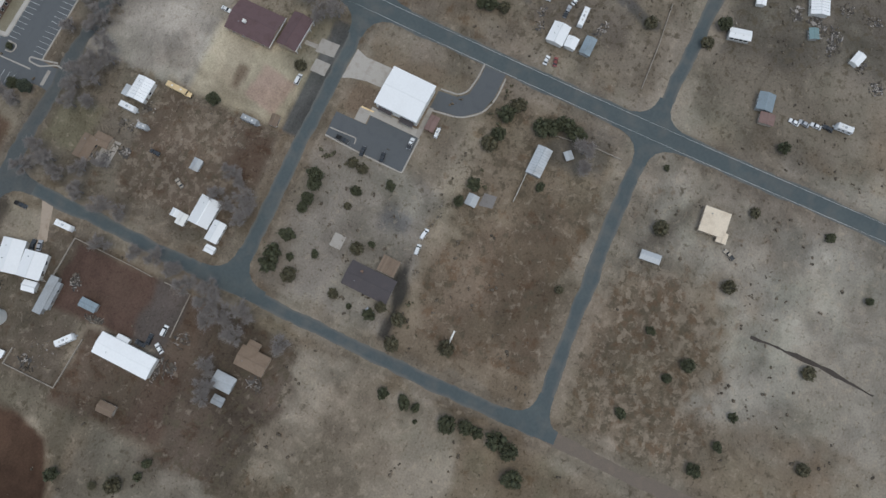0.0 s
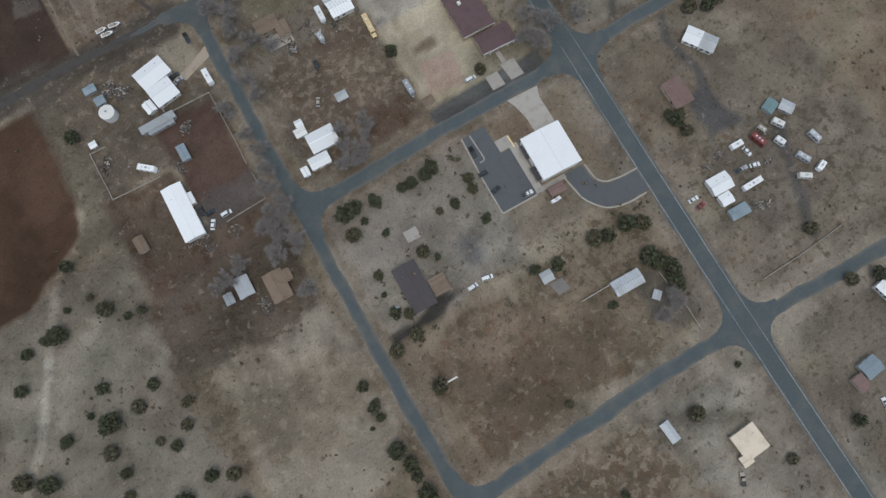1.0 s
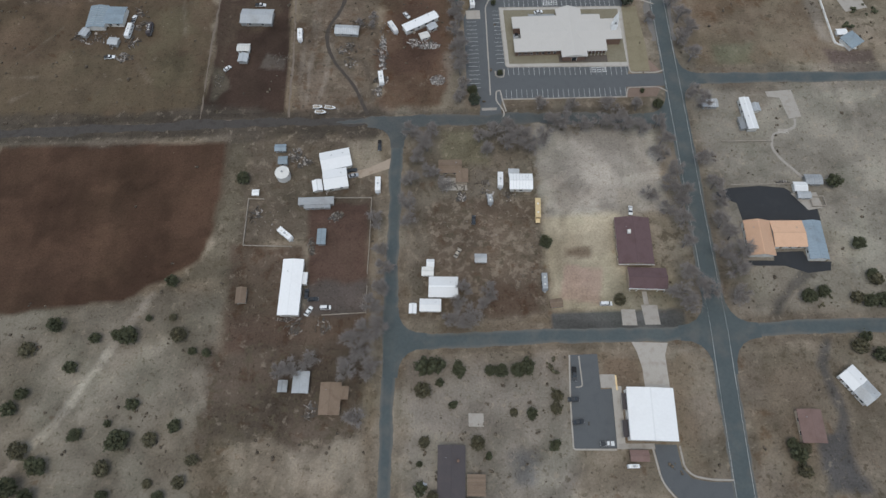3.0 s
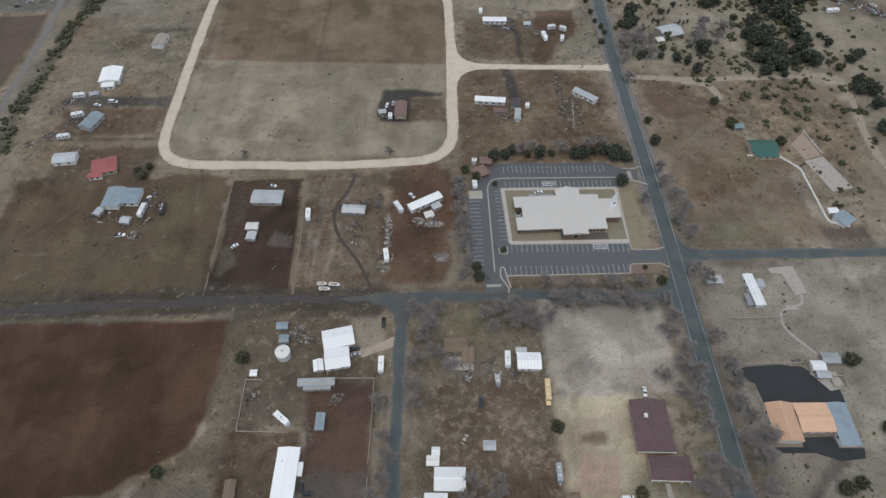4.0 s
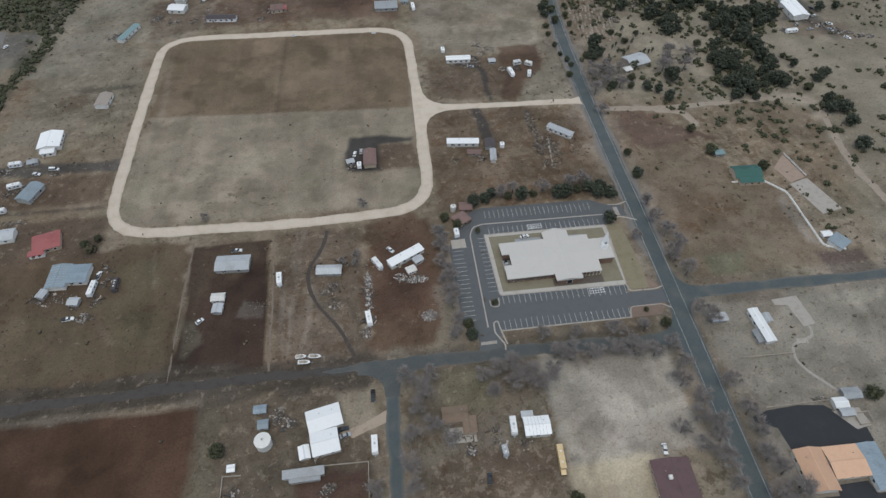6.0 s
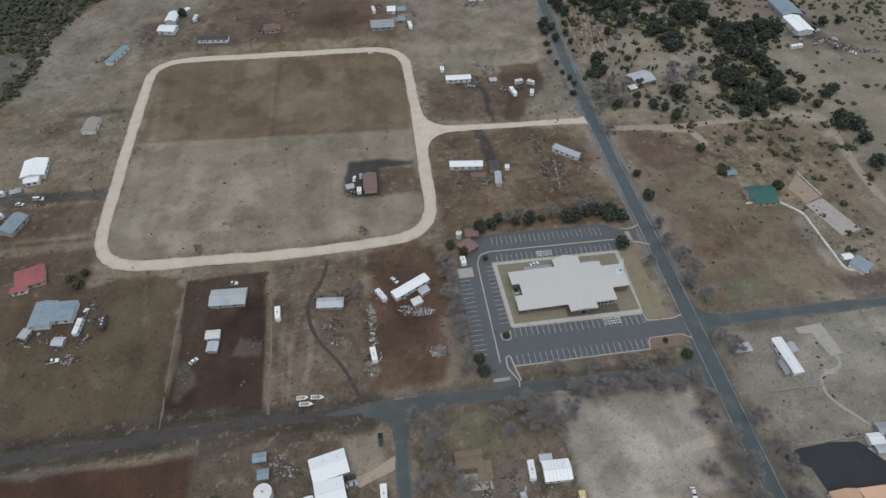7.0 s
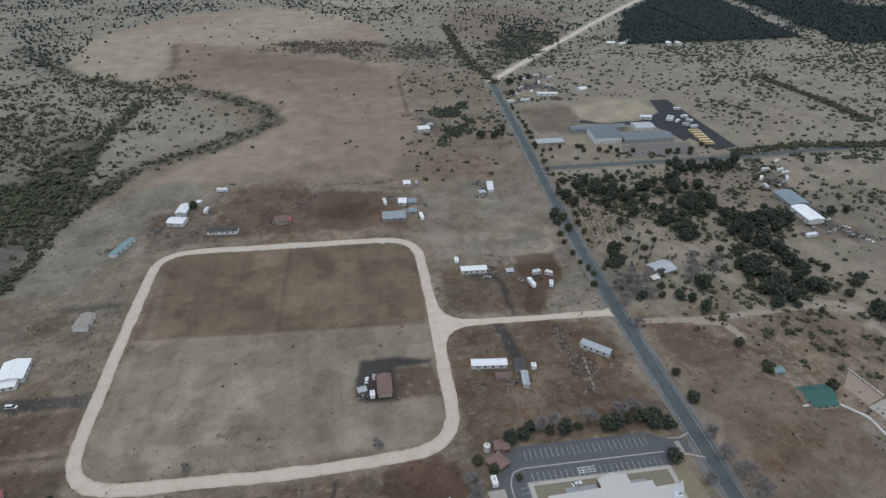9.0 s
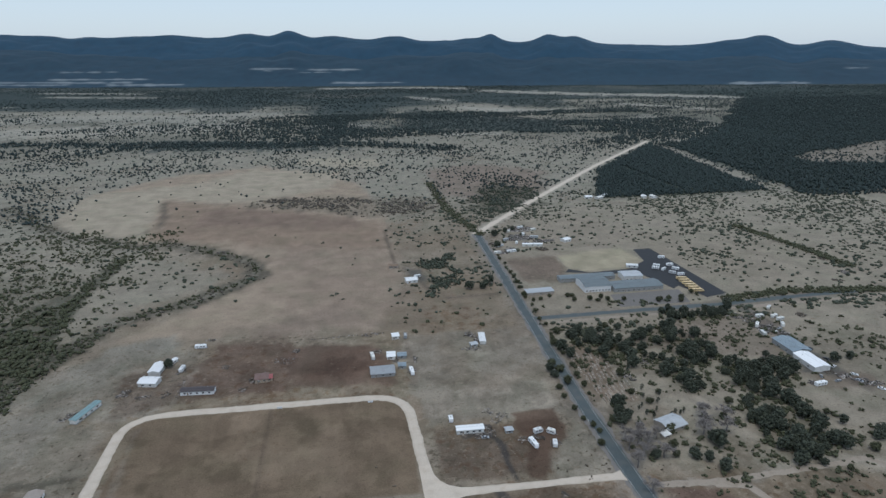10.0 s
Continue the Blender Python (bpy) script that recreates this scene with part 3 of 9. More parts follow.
patch((0.112, 0.098, 0.085), [(160, -112), (215, -108), (215, -190), (172, -190), (165, -150)], soft=6, rough=10, amount=0.7, weeds=0.45, bare=0.3)
patch((0.165, 0.150, 0.118), [(112, -108), (104, -128), (112, -150), (116, -130)], soft=4, rough=8, amount=0.6)
patch((0.11, 0.095, 0.08), [(64, -112), (95, -128), (95, -132), (68, -122)], soft=2, rough=3, amount=0.8)
patch((0.155, 0.12, 0.095), block(96, 113, -190, -150), soft=5, rough=8, amount=0.6)
# middle block east of the lane
patch((0.25, 0.22, 0.19), block(-12, 55, -30, 30), soft=3, rough=4, amount=0.8, weeds=0.26, bare=0.35)
patch((0.042, 0.039, 0.036), [(-14, -27), (0, -27), (12, -24), (20, -27), (10, -31.5), (-13, -33)], soft=1.5, rough=2.0, amount=0.95, tufts=0.3, weeds=0.1, bare=0.1)
patch((0.125, 0.122, 0.125), [(29, -9), (35, -8), (41, -13), (39, -21), (31, -20)], soft=2.5, rough=4, amount=0.75)
patch((0.175, 0.145, 0.115), block(56, 112, -28, -8), soft=3, rough=4, amount=0.6)
patch((0.14, 0.105, 0.078), block(70, 85, 14, 30), soft=2, rough=2, amount=0.85)
patch((0.155, 0.12, 0.09), block(97, 112, -20, 30), soft=2, rough=4, amount=0.7)
# west: the red-soil yards and the ploughed field
patch(SOIL, [(-205, 143), (-94, 139), (-93, 112), (-98, 86), (-101, 77), (-114, 70), (-132, 59), (-205, 54)], soft=1.3, rough=1.8, tufts=0.35)
patch((0.108, 0.092, 0.071), [(-94, 139), (-83, 139), (-83, 70), (-112, 66), (-96, 84)], soft=2, rough=3, amount=0.8, weeds=0.45, bare=0.3)
patch(DULL, block(-84, -23, 84, 142), soft=2, rough=4, amount=0.75, weeds=0.4, bare=0.35, rust=0.4)
patch(REDSOIL, block(-54, -27, 50, 103), soft=1.5, rough=2, amount=0.95, tufts=0.5)
patch((0.092, 0.066, 0.052), block(-88, -54, 34, 84), soft=2, rough=3, amount=0.85, weeds=0.3, bare=0.3, rust=0.5)
patch((0.095, 0.067, 0.053), block(-88, -27, 32, 52), soft=2, rough=3, amount=0.8, weeds=0.3, bare=0.3, rust=0.4)
patch((0.105, 0.10, 0.095), block(-58, -26, 50, 64), soft=2, rough=3, amount=0.6)
patch((0.24, 0.20, 0.155), block(-38, -21, 118, 138), soft=2, rough=2, amount=0.9)
patch((0.098, 0.079, 0.064), block(-92, -26, -2, 36), soft=3, rough=6, amount=0.85, weeds=0.5, bare=0.34, rust=0.5)
patch((0.088, 0.067, 0.054), [(-92, 36), (-26, 36), (-30, 4), (-50, -4), (-88, 12)], soft=5, rough=9, amount=0.65, weeds=0.4, bare=0.3, rust=0.35)
# between the lane and the main road
patch((0.15, 0.128, 0.105), block(-9, 52, 44, 143), soft=2, rough=5, amount=0.8, weeds=0.4, bare=0.32, rust=0.35)
patch((0.122, 0.092, 0.071), block(2, 51, 46, 102), soft=3, rough=9, amount=0.8, weeds=0.44, bare=0.5, rust=0.4)
patch((0.085, 0.058, 0.044), [(27, 60), (47, 61), (47, 46), (26, 46)], soft=3, rough=5, amount=0.7, weeds=0.2, bare=0.2, rust=0.5)
patch((0.10, 0.074, 0.056), [(24, 100), (49, 98), (48, 84), (28, 86)], soft=4, rough=6, amount=0.5)
patch((0.17, 0.155, 0.105), block(8, 30, 122, 142), soft=3, rough=3, amount=0.7)
patch((0.335, 0.298, 0.258), block(53, 112, 92, 142), soft=2, rough=4, amount=0.9, tufts=0.7, weeds=0.16, bare=0.25)
patch((0.405, 0.345, 0.255), block(52, 87, 47, 92), soft=2, rough=3, amount=0.95, tufts=0.4)
patch((0.45, 0.325, 0.262), [(60, 69), (76, 66), (73, 50), (56, 53)], soft=0.8, rough=0.8, amount=0.95, tufts=0.2, weeds=0.03, bare=0.05)
patch((0.14, 0.10, 0.075), block(60, 72, 72, 77), soft=1.5, rough=2, amount=0.8)
patch((0.28, 0.25, 0.185), block(84, 113, 46, 62), soft=2, rough=3, amount=0.8)
patch((0.30, 0.26, 0.215), block(88, 97, 89, 106), soft=1, rough=1, amount=0.8)
# east of the main road
patch((0.268, 0.245, 0.208), block(131, 260, 40, 163), soft=4, rough=5, amount=0.8, weeds=0.2, bare=0.35, rust=0.15)
patch((0.16, 0.135, 0.11), block(129, 215, -100, 32), soft=4, rough=6, amount=0.65, weeds=0.42, bare=0.35, rust=0.25)
patch((0.105, 0.088, 0.075), block(142, 180, -75, -32), soft=3, rough=5, amount=0.7, patchy=0.3)
patch((0.075, 0.073, 0.074), [(150, -8), (160, -8), (164, -28), (150, -28)], soft=2, rough=3, amount=0.9)
strip((0.085, 0.08, 0.078), [(165, 31), (160, 20), (163, 0), (158, -12)], 2.2, soft=1.2, rough=1.2, amount=0.85)
strip((0.098, 0.090, 0.082), [(165.5, 61), (157, 54.5), (149, 47), (146, 41)], 2.4, soft=1.5, rough=1.6, amount=0.85)
strip((0.075, 0.07, 0.068), [(176, -40), (168, -62), (160, -85)], 2.5, soft=1.2, rough=1.5, amount=0.8)
patch((0.172, 0.134, 0.100), [(134, 175), (210, 172), (213, 232), (190, 250), (160, 300), (138, 300), (132, 240)], soft=4, rough=9, amount=0.85, tufts=0.6, weeds=0.3, bare=0.3, rust=0.3)
patch((0.128, 0.086, 0.074), [(146, 293), (174, 297), (198, 275), (182, 279), (158, 273), (142, 277)], soft=3, rough=4, amount=0.75)
patch((0.13, 0.088, 0.075), [(138, 318), (172, 305), (176, 292), (142, 290)], soft=3, rough=3, amount=0.7)
patch((0.16, 0.158, 0.112), [(151, 188), (172, 190), (168, 175), (150, 175)], soft=3, rough=4, amount=0.7)
patch((0.125, 0.088, 0.062), [(152, 234), (183, 231), (190, 217), (159, 203), (142, 207)], soft=5, rough=7, amount=0.6, rust=0.5)
patch((0.10, 0.075, 0.07), block(208, 232, 167, 182), soft=2, rough=2, amount=0.85)
patch((0.29, 0.25, 0.21), [(206, 221), (212, 224), (212.6, 188), (207, 190)], soft=2, rough=2, amount=0.8)
# north of the cross street: plots of bare earth and dry grass
patch((0.098, 0.070, 0.050), block(-230, -110, 153, 236), soft=2, rough=4, amount=0.92, tufts=0.6, weeds=0.25, rust=0.3)
patch((0.125, 0.102, 0.072), block(-225, -112, 155, 195), soft=8, rough=14, amount=0.55, weeds=0.34, bare=0.25)
patch((0.120, 0.108, 0.072), [(-150, 230), (-118, 228), (-118, 180), (-135, 172)], soft=8, rough=12, amount=0.45)
for line in ([(-212, 183), (-196, 182)], [(-206, 168), (-199, 172)], [(-150, 192), (-138, 176)], [(-205, 196), (-190, 214)], [(-128, 232), (-124, 205)]):
    strip((0.21, 0.175, 0.14), line, 0.5, soft=1.2, rough=1.0, amount=0.6)
patch((0.056, 0.037, 0.030), [(-109, 153), (-68, 152), (-70, 231), (-109, 231), (-107, 190)], soft=0.8, rough=1.2, amount=0.97, tufts=0.4)
patch((0.100, 0.076, 0.058), [(-107, 230), (-72, 230), (-78, 214), (-96, 206), (-104, 180)], soft=3, rough=6, amount=0.6, weeds=0.2)
patch((0.138, 0.108, 0.085), block(-66, -22, 152, 234), soft=2, rough=4, amount=0.9, weeds=0.38, bare=0.34, rust=0.45)
patch((0.100, 0.063, 0.046), [(-21, 238), (14, 236), (19, 222), (17, 186), (12, 154), (-21, 153)], soft=2.5, rough=6, amount=0.85, tufts=0.6, weeds=0.25, bare=0.3, rust=0.4)
patch((0.078, 0.048, 0.038), [(-14, 226), (10, 222), (12, 196), (4, 176), (-15, 176)], soft=4, rough=7, amount=0.6, tufts=0.5)
patch((0.21, 0.175, 0.145), block(12, 22, 150, 190), soft=2, rough=4, amount=0.8, weeds=0.3)
patch((0.21, 0.175, 0.145), block(-22, 14, 149, 156), soft=2, rough=4, amount=0.5, patchy=0.5)
strip((0.13, 0.108, 0.09), [(-40, 233), (-42, 220), (-49, 206), (-45, 188), (-32, 166), (-28, 151)], 1.5, soft=0.9, rough=0.8, amount=0.85)
patch((0.155, 0.125, 0.10), [(36, 150), (118, 149), (118, 158), (40, 158)], soft=2, rough=2, amount=0.8)
patch((0.20, 0.165, 0.10), [(96, 216), (115, 216), (116, 173), (96, 179)], soft=1, rough=1, amount=0.85, tufts=0.4)
for line in ([(-55, 233), (-57, 216), (-55, 200), (-58, 183), (-58, 160)], [(-61, 201), (-62, 176), (-60, 157)], [(-48, 196), (-49, 175), (-53, 159)], [(-51, 235), (-55, 219), (-53, 207)]):
    strip((0.215, 0.180, 0.150), line, 0.9, soft=1.0, rough=0.8, amount=0.6)
strip((0.072, 0.058, 0.048), [(-38, 189), (-30, 185), (-26, 172), (-25, 161)], 1.0, soft=1.0, rough=0.6, amount=0.65)
patch((0.15, 0.13, 0.115), [(-82, 184), (-80, 192), (-70, 189), (-71, 181)], soft=1.0, rough=1.5, amount=0.7)
patch((0.23, 0.195, 0.15), [(15, 174), (20, 184), (19, 152), (6, 153)], soft=1.5, rough=3, amount=0.75, weeds=0.3)
patch((0.16, 0.142, 0.112), [(-107, 185), (-101, 184), (-99, 172), (-105, 165)], soft=1.2, rough=3, amount=0.6)
patch((0.062, 0.062, 0.045), [(-167, 242), (-162, 246), (-155, 240), (-158, 233), (-163, 231)], soft=2, rough=2, amount=0.8)
# inside the gravel loop
patch((0.252, 0.212, 0.164), [(-152, 250), (12, 246), (16, 335), (-150, 348)], soft=1.5, rough=2, amount=0.95, tufts=0.45, weeds=0.25, bare=0.44)
patch((0.160, 0.121, 0.087), [(-150, 347), (16, 334), (20, 428), (-146, 437)], soft=1.2, rough=1.2, amount=0.97, tufts=0.4)
strip((0.10, 0.077, 0.06), [(-70, 342), (-66, 436)], 1.2, soft=1.2, rough=0.8, amount=0.6)
strip((0.28, 0.24, 0.195), [(-143, 350), (-145, 425)], 1.5, soft=2, rough=3, amount=0.35)
patch((0.12, 0.10, 0.075), [(-110, 250), (-60, 250), (-62, 272), (-115, 275)], soft=6, rough=12, amount=0.35, patchy=0.5)
patch((0.043, 0.041, 0.042), [(14, 304), (-11, 309), (-24, 308), (-29, 294), (-27, 279), (-7, 276), (-7, 300), (13, 300)], soft=1.5, rough=1.5, amount=0.92, tufts=0.3)
patch((0.10, 0.073, 0.055), block(-8, 14, 277, 300), soft=2, rough=2, amount=0.85)
# east of the loop, to the main road
patch((0.145, 0.11, 0.083), [(22, 240), (122, 238), (122, 322), (22, 328)], soft=3, rough=5, amount=0.85, weeds=0.38, bare=0.3, rust=0.5)
strip((0.05, 0.047, 0.046), [(56, 328), (58, 310), (59, 292)], 3.2, soft=1.5, rough=1.5, amount=0.85)
patch((0.12, 0.09, 0.07), [(30, 390), (112, 385), (115, 335), (30, 338)], soft=3, rough=6, amount=0.75, weeds=0.35, bare=0.3, rust=0.5)
patch((0.235, 0.205, 0.165), [(28, 392), (128, 390), (135, 520), (28, 520)], soft=4, rough=6, amount=0.75)
patch((0.222, 0.196, 0.155), [(88, 328), (128, 326), (129, 392), (114, 392), (113, 372), (94, 352)], soft=4, rough=6, amount=0.8, weeds=0.3)
patch((0.098, 0.066, 0.050), [(84, 396), (113, 396), (114, 374), (94, 351), (82, 332), (74, 333), (84, 362)], soft=1.8, rough=4, amount=0.88, tufts=0.5, weeds=0.2)
strip((0.055, 0.05, 0.047), [(50, 378), (60, 380), (67, 372), (69, 364), (67, 349), (68, 335)], 2.2, soft=1.2, rough=1.2, amount=0.88)
# north and west of the loop
patch((0.118, 0.084, 0.066), [(-64, 523), (-58, 458), (16, 448), (20, 485), (2, 512)], soft=4, rough=6, amount=0.9, tufts=0.5, weeds=0.15)
patch((0.092, 0.060, 0.046), [(-30, 500), (-40, 470), (0, 462), (10, 480), (-4, 505)], soft=8, rough=12, amount=0.6)
patch((0.118, 0.084, 0.067), [(-110, 530), (-53, 530), (-50, 452), (-140, 458)], soft=3, rough=6, amount=0.85, weeds=0.3, bare=0.3, rust=0.4)
patch((0.225, 0.198, 0.160), [(-250, 440), (-135, 440), (-120, 530), (-190, 540), (-240, 500)], soft=4, rough=6, amount=0.7, weeds=0.35, rust=0.3)
patch((0.215, 0.186, 0.148), block(-232, -162, 330, 440), soft=5, rough=8, amount=0.75, weeds=0.35, bare=0.35, rust=0.2)
patch((0.125, 0.095, 0.076), [(-172, 505), (-116, 508), (-116, 448), (-165, 446)], soft=4, rough=8, amount=0.7, weeds=0.35, rust=0.4)
patch((0.115, 0.082, 0.064), [(-112, 540), (-54, 540), (-54, 525), (-112, 525)], soft=4, rough=7, amount=0.6)
strip((0.085, 0.078, 0.062), [(-206, 386), (-185, 383), (-168, 383)], 2.2, soft=2.5, rough=4, amount=0.75)
patch((0.13, 0.10, 0.075), [(-212, 374), (-196, 378), (-194, 364), (-208, 362)], soft=3, rough=6, amount=0.7)
strip((0.20, 0.165, 0.135), [(-131, 445), (-128, 470), (-122, 500)], 1.8, soft=1.5, rough=1.5, amount=0.6)
strip((0.19, 0.155, 0.125), [(30, 445), (33, 480), (34, 525)], 2.2, soft=1.5, rough=1.5, amount=0.7)
strip((0.075, 0.07, 0.068), [(-162, 303), (-225, 306)], 5, soft=1.5, rough=2, amount=0.85)
patch((0.10, 0.072, 0.056), block(-225, -162, 272, 297), soft=2, rough=3, amount=0.8)
strip((0.07, 0.06, 0.055), [(-162, 268), (-225, 270)], 1.5, soft=1.2, rough=1.2, amount=0.7)
patch((0.095, 0.072, 0.057), block(-215, -155, 232, 262), soft=3, rough=4, amount=0.8)
patch((0.272, 0.238, 0.188), [(140, 330), (420, 250), (900, 420), (900, 900), (250, 900), (165, 700), (140, 470)], soft=12, rough=16, amount=0.7, weeds=0.12, bare=0.35)
patch((0.240, 0.212, 0.168), [(230, 60), (420, 60), (420, 300), (270, 300), (240, 170)], soft=8, rough=10, amount=0.7, weeds=0.15)
patch((0.195, 0.148, 0.112), [(153, 484), (170, 470), (174, 390), (148, 396)], soft=3, rough=5, amount=0.85, weeds=0.2)
for k in range(6):
    strip((0.36, 0.295, 0.235), [(152 + 2.9 * k, 476 - 2 * k), (150.5 + 3.7 * k, 436), (149.5 + 4.3 * k, 396)], 0.5, soft=0.9, rough=1.2, amount=0.75)
# the scrub flat and the dusty yard round the barns
patch((0.178, 0.156, 0.120), [(335, 460), (410, 446), (440, 400), (333, 332), (305, 352), (325, 380)], soft=10, rough=18, amount=0.7, patchy=0.4, weeds=0.4)
patch((0.088, 0.085, 0.082), [(326, 474), (340, 466), (337, 423), (334, 394), (343, 376), (330, 372), (317, 392), (302, 402), (310, 410), (330, 440)], soft=3, rough=4, amount=0.85, tufts=0.4)
# school grounds
patch((0.33, 0.285, 0.205), [(231, 689), (270, 693), (313, 694), (317, 652), (288, 634), (244, 630), (227, 644)], soft=3, rough=2, tufts=0.3)
strip((0.105, 0.10, 0.095), [(339, 547), (338.8, 526), (338, 488), (334, 450), (325, 414)], 5, soft=3, rough=4, amount=0.8)
patch((0.150, 0.110, 0.085), [(350, 395), (300, 400), (305, 380), (345, 370)], soft=4, rough=7, amount=0.6)
patch((0.155, 0.115, 0.09), [(168, 690), (228, 690), (222, 640), (214, 615), (172, 612)], soft=4, rough=6, amount=0.8)
patch((0.17, 0.13, 0.105), [(190, 470), (255, 500), (345, 500), (330, 410), (290, 430)], soft=5, rough=9, amount=0.6, patchy=0.3)
# pale shoulders along the roads
LANE = [(-24, -300), (-23, -137), (-21.5, -100), (-20.8, -58), (-19.4, -14), (-17.5, 36), (-15.6, 86), (-13.6, 125), (-12.6, 147)]
MAIN = [(108, -240), (112, -130), (114.2, -80), (117.4, -22), (120, 20), (121.2, 36), (122.1, 68), (123.6, 110), (125.2, 153), (126.4, 192), (127.4, 225), (128.2, 260), (129.6, 320), (132.4, 386), (138.5, 470), (150, 604), (160, 728), (165, 790)]
CROSS_S = [(-17.5, 37), (21, 36.5), (48, 37), (82, 36), (119, 35.8), (155, 36.5), (195, 36.5), (330, 37)]
CROSS_N = [(-420, 151), (-206, 148), (-154, 149), (-99, 150), (-43, 148.5), (-12, 147.2), (27, 147), (68, 145.8), (124, 143.6)]
SOUTH_ST = [(-21, -100), (22, -98.5), (68, -98), (113, -100), (180, -105), (330, -110)]
EAST_RD = [(127, 167.5), (187, 166.3), (233, 165.2), (420, 162)]
SCHOOL_RD = [(145, 531), (221, 529), (329, 525), (417, 527), (700, 524)]
DIRT_FAR = [(163, 790), (186, 819), (308, 965), (510, 1198), (797, 1502)]
for line, half in ((LANE, 7), (CROSS_S, 7.5), (SOUTH_ST, 8)):
    strip((0.255, 0.215, 0.172), line, half, soft=1.6, rough=7, amount=0.62, tufts=0.9, weeds=0.26, bare=0.45)
patch((0.098, 0.100, 0.100), [(51, 47.6), (108, 46), (107, 38), (50, 38)], soft=0.8, rough=1.2, amount=0.9, tufts=0.2, weeds=0.04, bare=0.1)
strip((0.205, 0.175, 0.145), MAIN, 13, soft=4, rough=7, amount=0.55, weeds=0.34, bare=0.4)
strip((0.235, 0.200, 0.165), MAIN, 6.2, soft=1.5, rough=4, amount=0.5, weeds=0.22, bare=0.4)
for line, half in ((CROSS_N, 6), (EAST_RD, 8), (SCHOOL_RD, 7)):
    strip((0.165, 0.142, 0.118), line, half, soft=2.0, rough=5, amount=0.6, weeds=0.36, bare=0.35)
strip((0.072, 0.060, 0.050), [(-420, 149), (-99, 149), (-25, 146)], 9, soft=2, rough=4, amount=0.8, weeds=0.3)
strip((0.19, 0.16, 0.13), [(-420, 142), (-200, 141.5), (-96, 141)], 1.2, soft=1.2, rough=2, amount=0.6)
# tracks
strip((0.38, 0.335, 0.28), DIRT_FAR, 8, soft=3, rough=2, tufts=0.2)
strip((0.26, 0.23, 0.19), [(784, 1390), (715, 1060), (707, 895)], 14, soft=6, rough=8, tufts=0.2)
strip((0.285, 0.245, 0.20), [(137, 316), (172, 309), (194, 308), (217, 315), (257, 313), (272, 305), (268, 263), (264, 235), (270, 180)], 3.4, soft=2, rough=3, amount=0.85)
strip((0.40, 0.34, 0.275), [(172, 308), (186, 305), (189, 291)], 2.6, soft=1.5, rough=1.5, amount=0.95)
patch((0.15, 0.115, 0.088), [(157, 409), (190, 470), (150, 480), (143, 394)], soft=4, rough=5, amount=0.75, weeds=0.35)

# stains and pale scuffs all over the settled ground
town = smooth(-30, 30, inside([(-240, -230), (290, -230), (290, 330), (150, 540), (-240, 540)], GX, GY))
N5, N6 = value_noise(GX, GY, 21, 15, 6), value_noise(GX, GY, 27, 37, 6)
cover[:, :3] *= (1 - 0.20 * town * smooth(0.54, 0.63, N5))[:, None]
cover[:, :3] *= (1 + 0.20 * town * smooth(0.55, 0.64, N6))[:, None]
N7, N8 = value_noise(GX, GY, 9, 44, 4), value_noise(GX * 0.55, GY, 13, 46, 5)
loop_field = smooth(-2, 4, inside([(-152, 250), (12, 246), (20, 428), (-146, 437)], GX, GY))
open_ground = town * (1 - 0.75 * loop_field) * (0.4 + 0.6 * smooth(0.10, 0.20, cover[:, :3].mean(1)))
cover[:, :3] *= (1 - 0.17 * open_ground * smooth(0.53, 0.66, N7))[:, None]
cover[:, :3] *= (1 + 0.16 * open_ground * smooth(0.55, 0.66, N8))[:, None]
cover[:, :3] *= 1 - (open_ground * smooth(0.50, 0.68, value_noise(GX, GY, 34, 48, 5)))[:, None] * np.array((0.13, 0.16, 0.18))
for line in (MAIN, LANE, CROSS_S, CROSS_N):
    near = 1 - smooth(1.0, 3.0, np.abs(along(line, GX, GY) - 4.6) + (N2 - 0.5) * 6)
    cover[:, :3] *= (1 - 0.22 * near)[:, None]

# bare soil is redder than the grass that covers it elsewhere
mid = cover[:, :3].mean(1)
redder = (town * (1 - smooth(0.09, 0.21, mid)) * 0.13)[:, None]
cover[:, :3] = np.clip(mid[:, None] + (cover[:, :3] - mid[:, None]) * (1 + redder), 0.005, 1)

# rows left by mowing and ploughing
rows_ns = value_noise(GX, GY * 0.06, 5.5, 51, 3) - 0.5
for field in (block(-230, -110, 153, 236), [(-152, 250), (12, 246), (20, 428), (-146, 437)], block(-109, -68, 153, 231), [(-205, 143), (-94, 139), (-96, 84), (-150, 57), (-205, 54)], block(53, 112, 92, 142)):
    cover[:, :3] *= (1 + 0.32 * rows_ns * smooth(-1, 4, inside(field, GX, GY)))[:, None]

GZ = smooth(1500, 4000, away) * 10 * (value_noise(GX, GY, 900, 61, 3) - 0.5) * (GY > 1000)

nx, ny = len(gx), len(gy)
corner = (np.arange(ny - 1)[:, None] * nx + np.arange(nx - 1)[None, :]).ravel()
quads = np.stack([corner, corner + 1, corner + nx + 1, corner + nx], 1)
ground_mesh = bpy.data.meshes.new("ground")
ground_mesh.vertices.add(GX.size)
ground_mesh.vertices.foreach_set("co", np.stack([GX, GY, GZ], 1).ravel().astype(np.float32))
ground_mesh.loops.add(quads.size)
ground_mesh.loops.foreach_set("vertex_index", quads.ravel().astype(np.int32))
ground_mesh.polygons.add(len(quads))
ground_mesh.polygons.foreach_set("loop_start", (np.arange(len(quads)) * 4).astype(np.int32))
ground_mesh.update(calc_edges=True)
ground_mesh.validate()
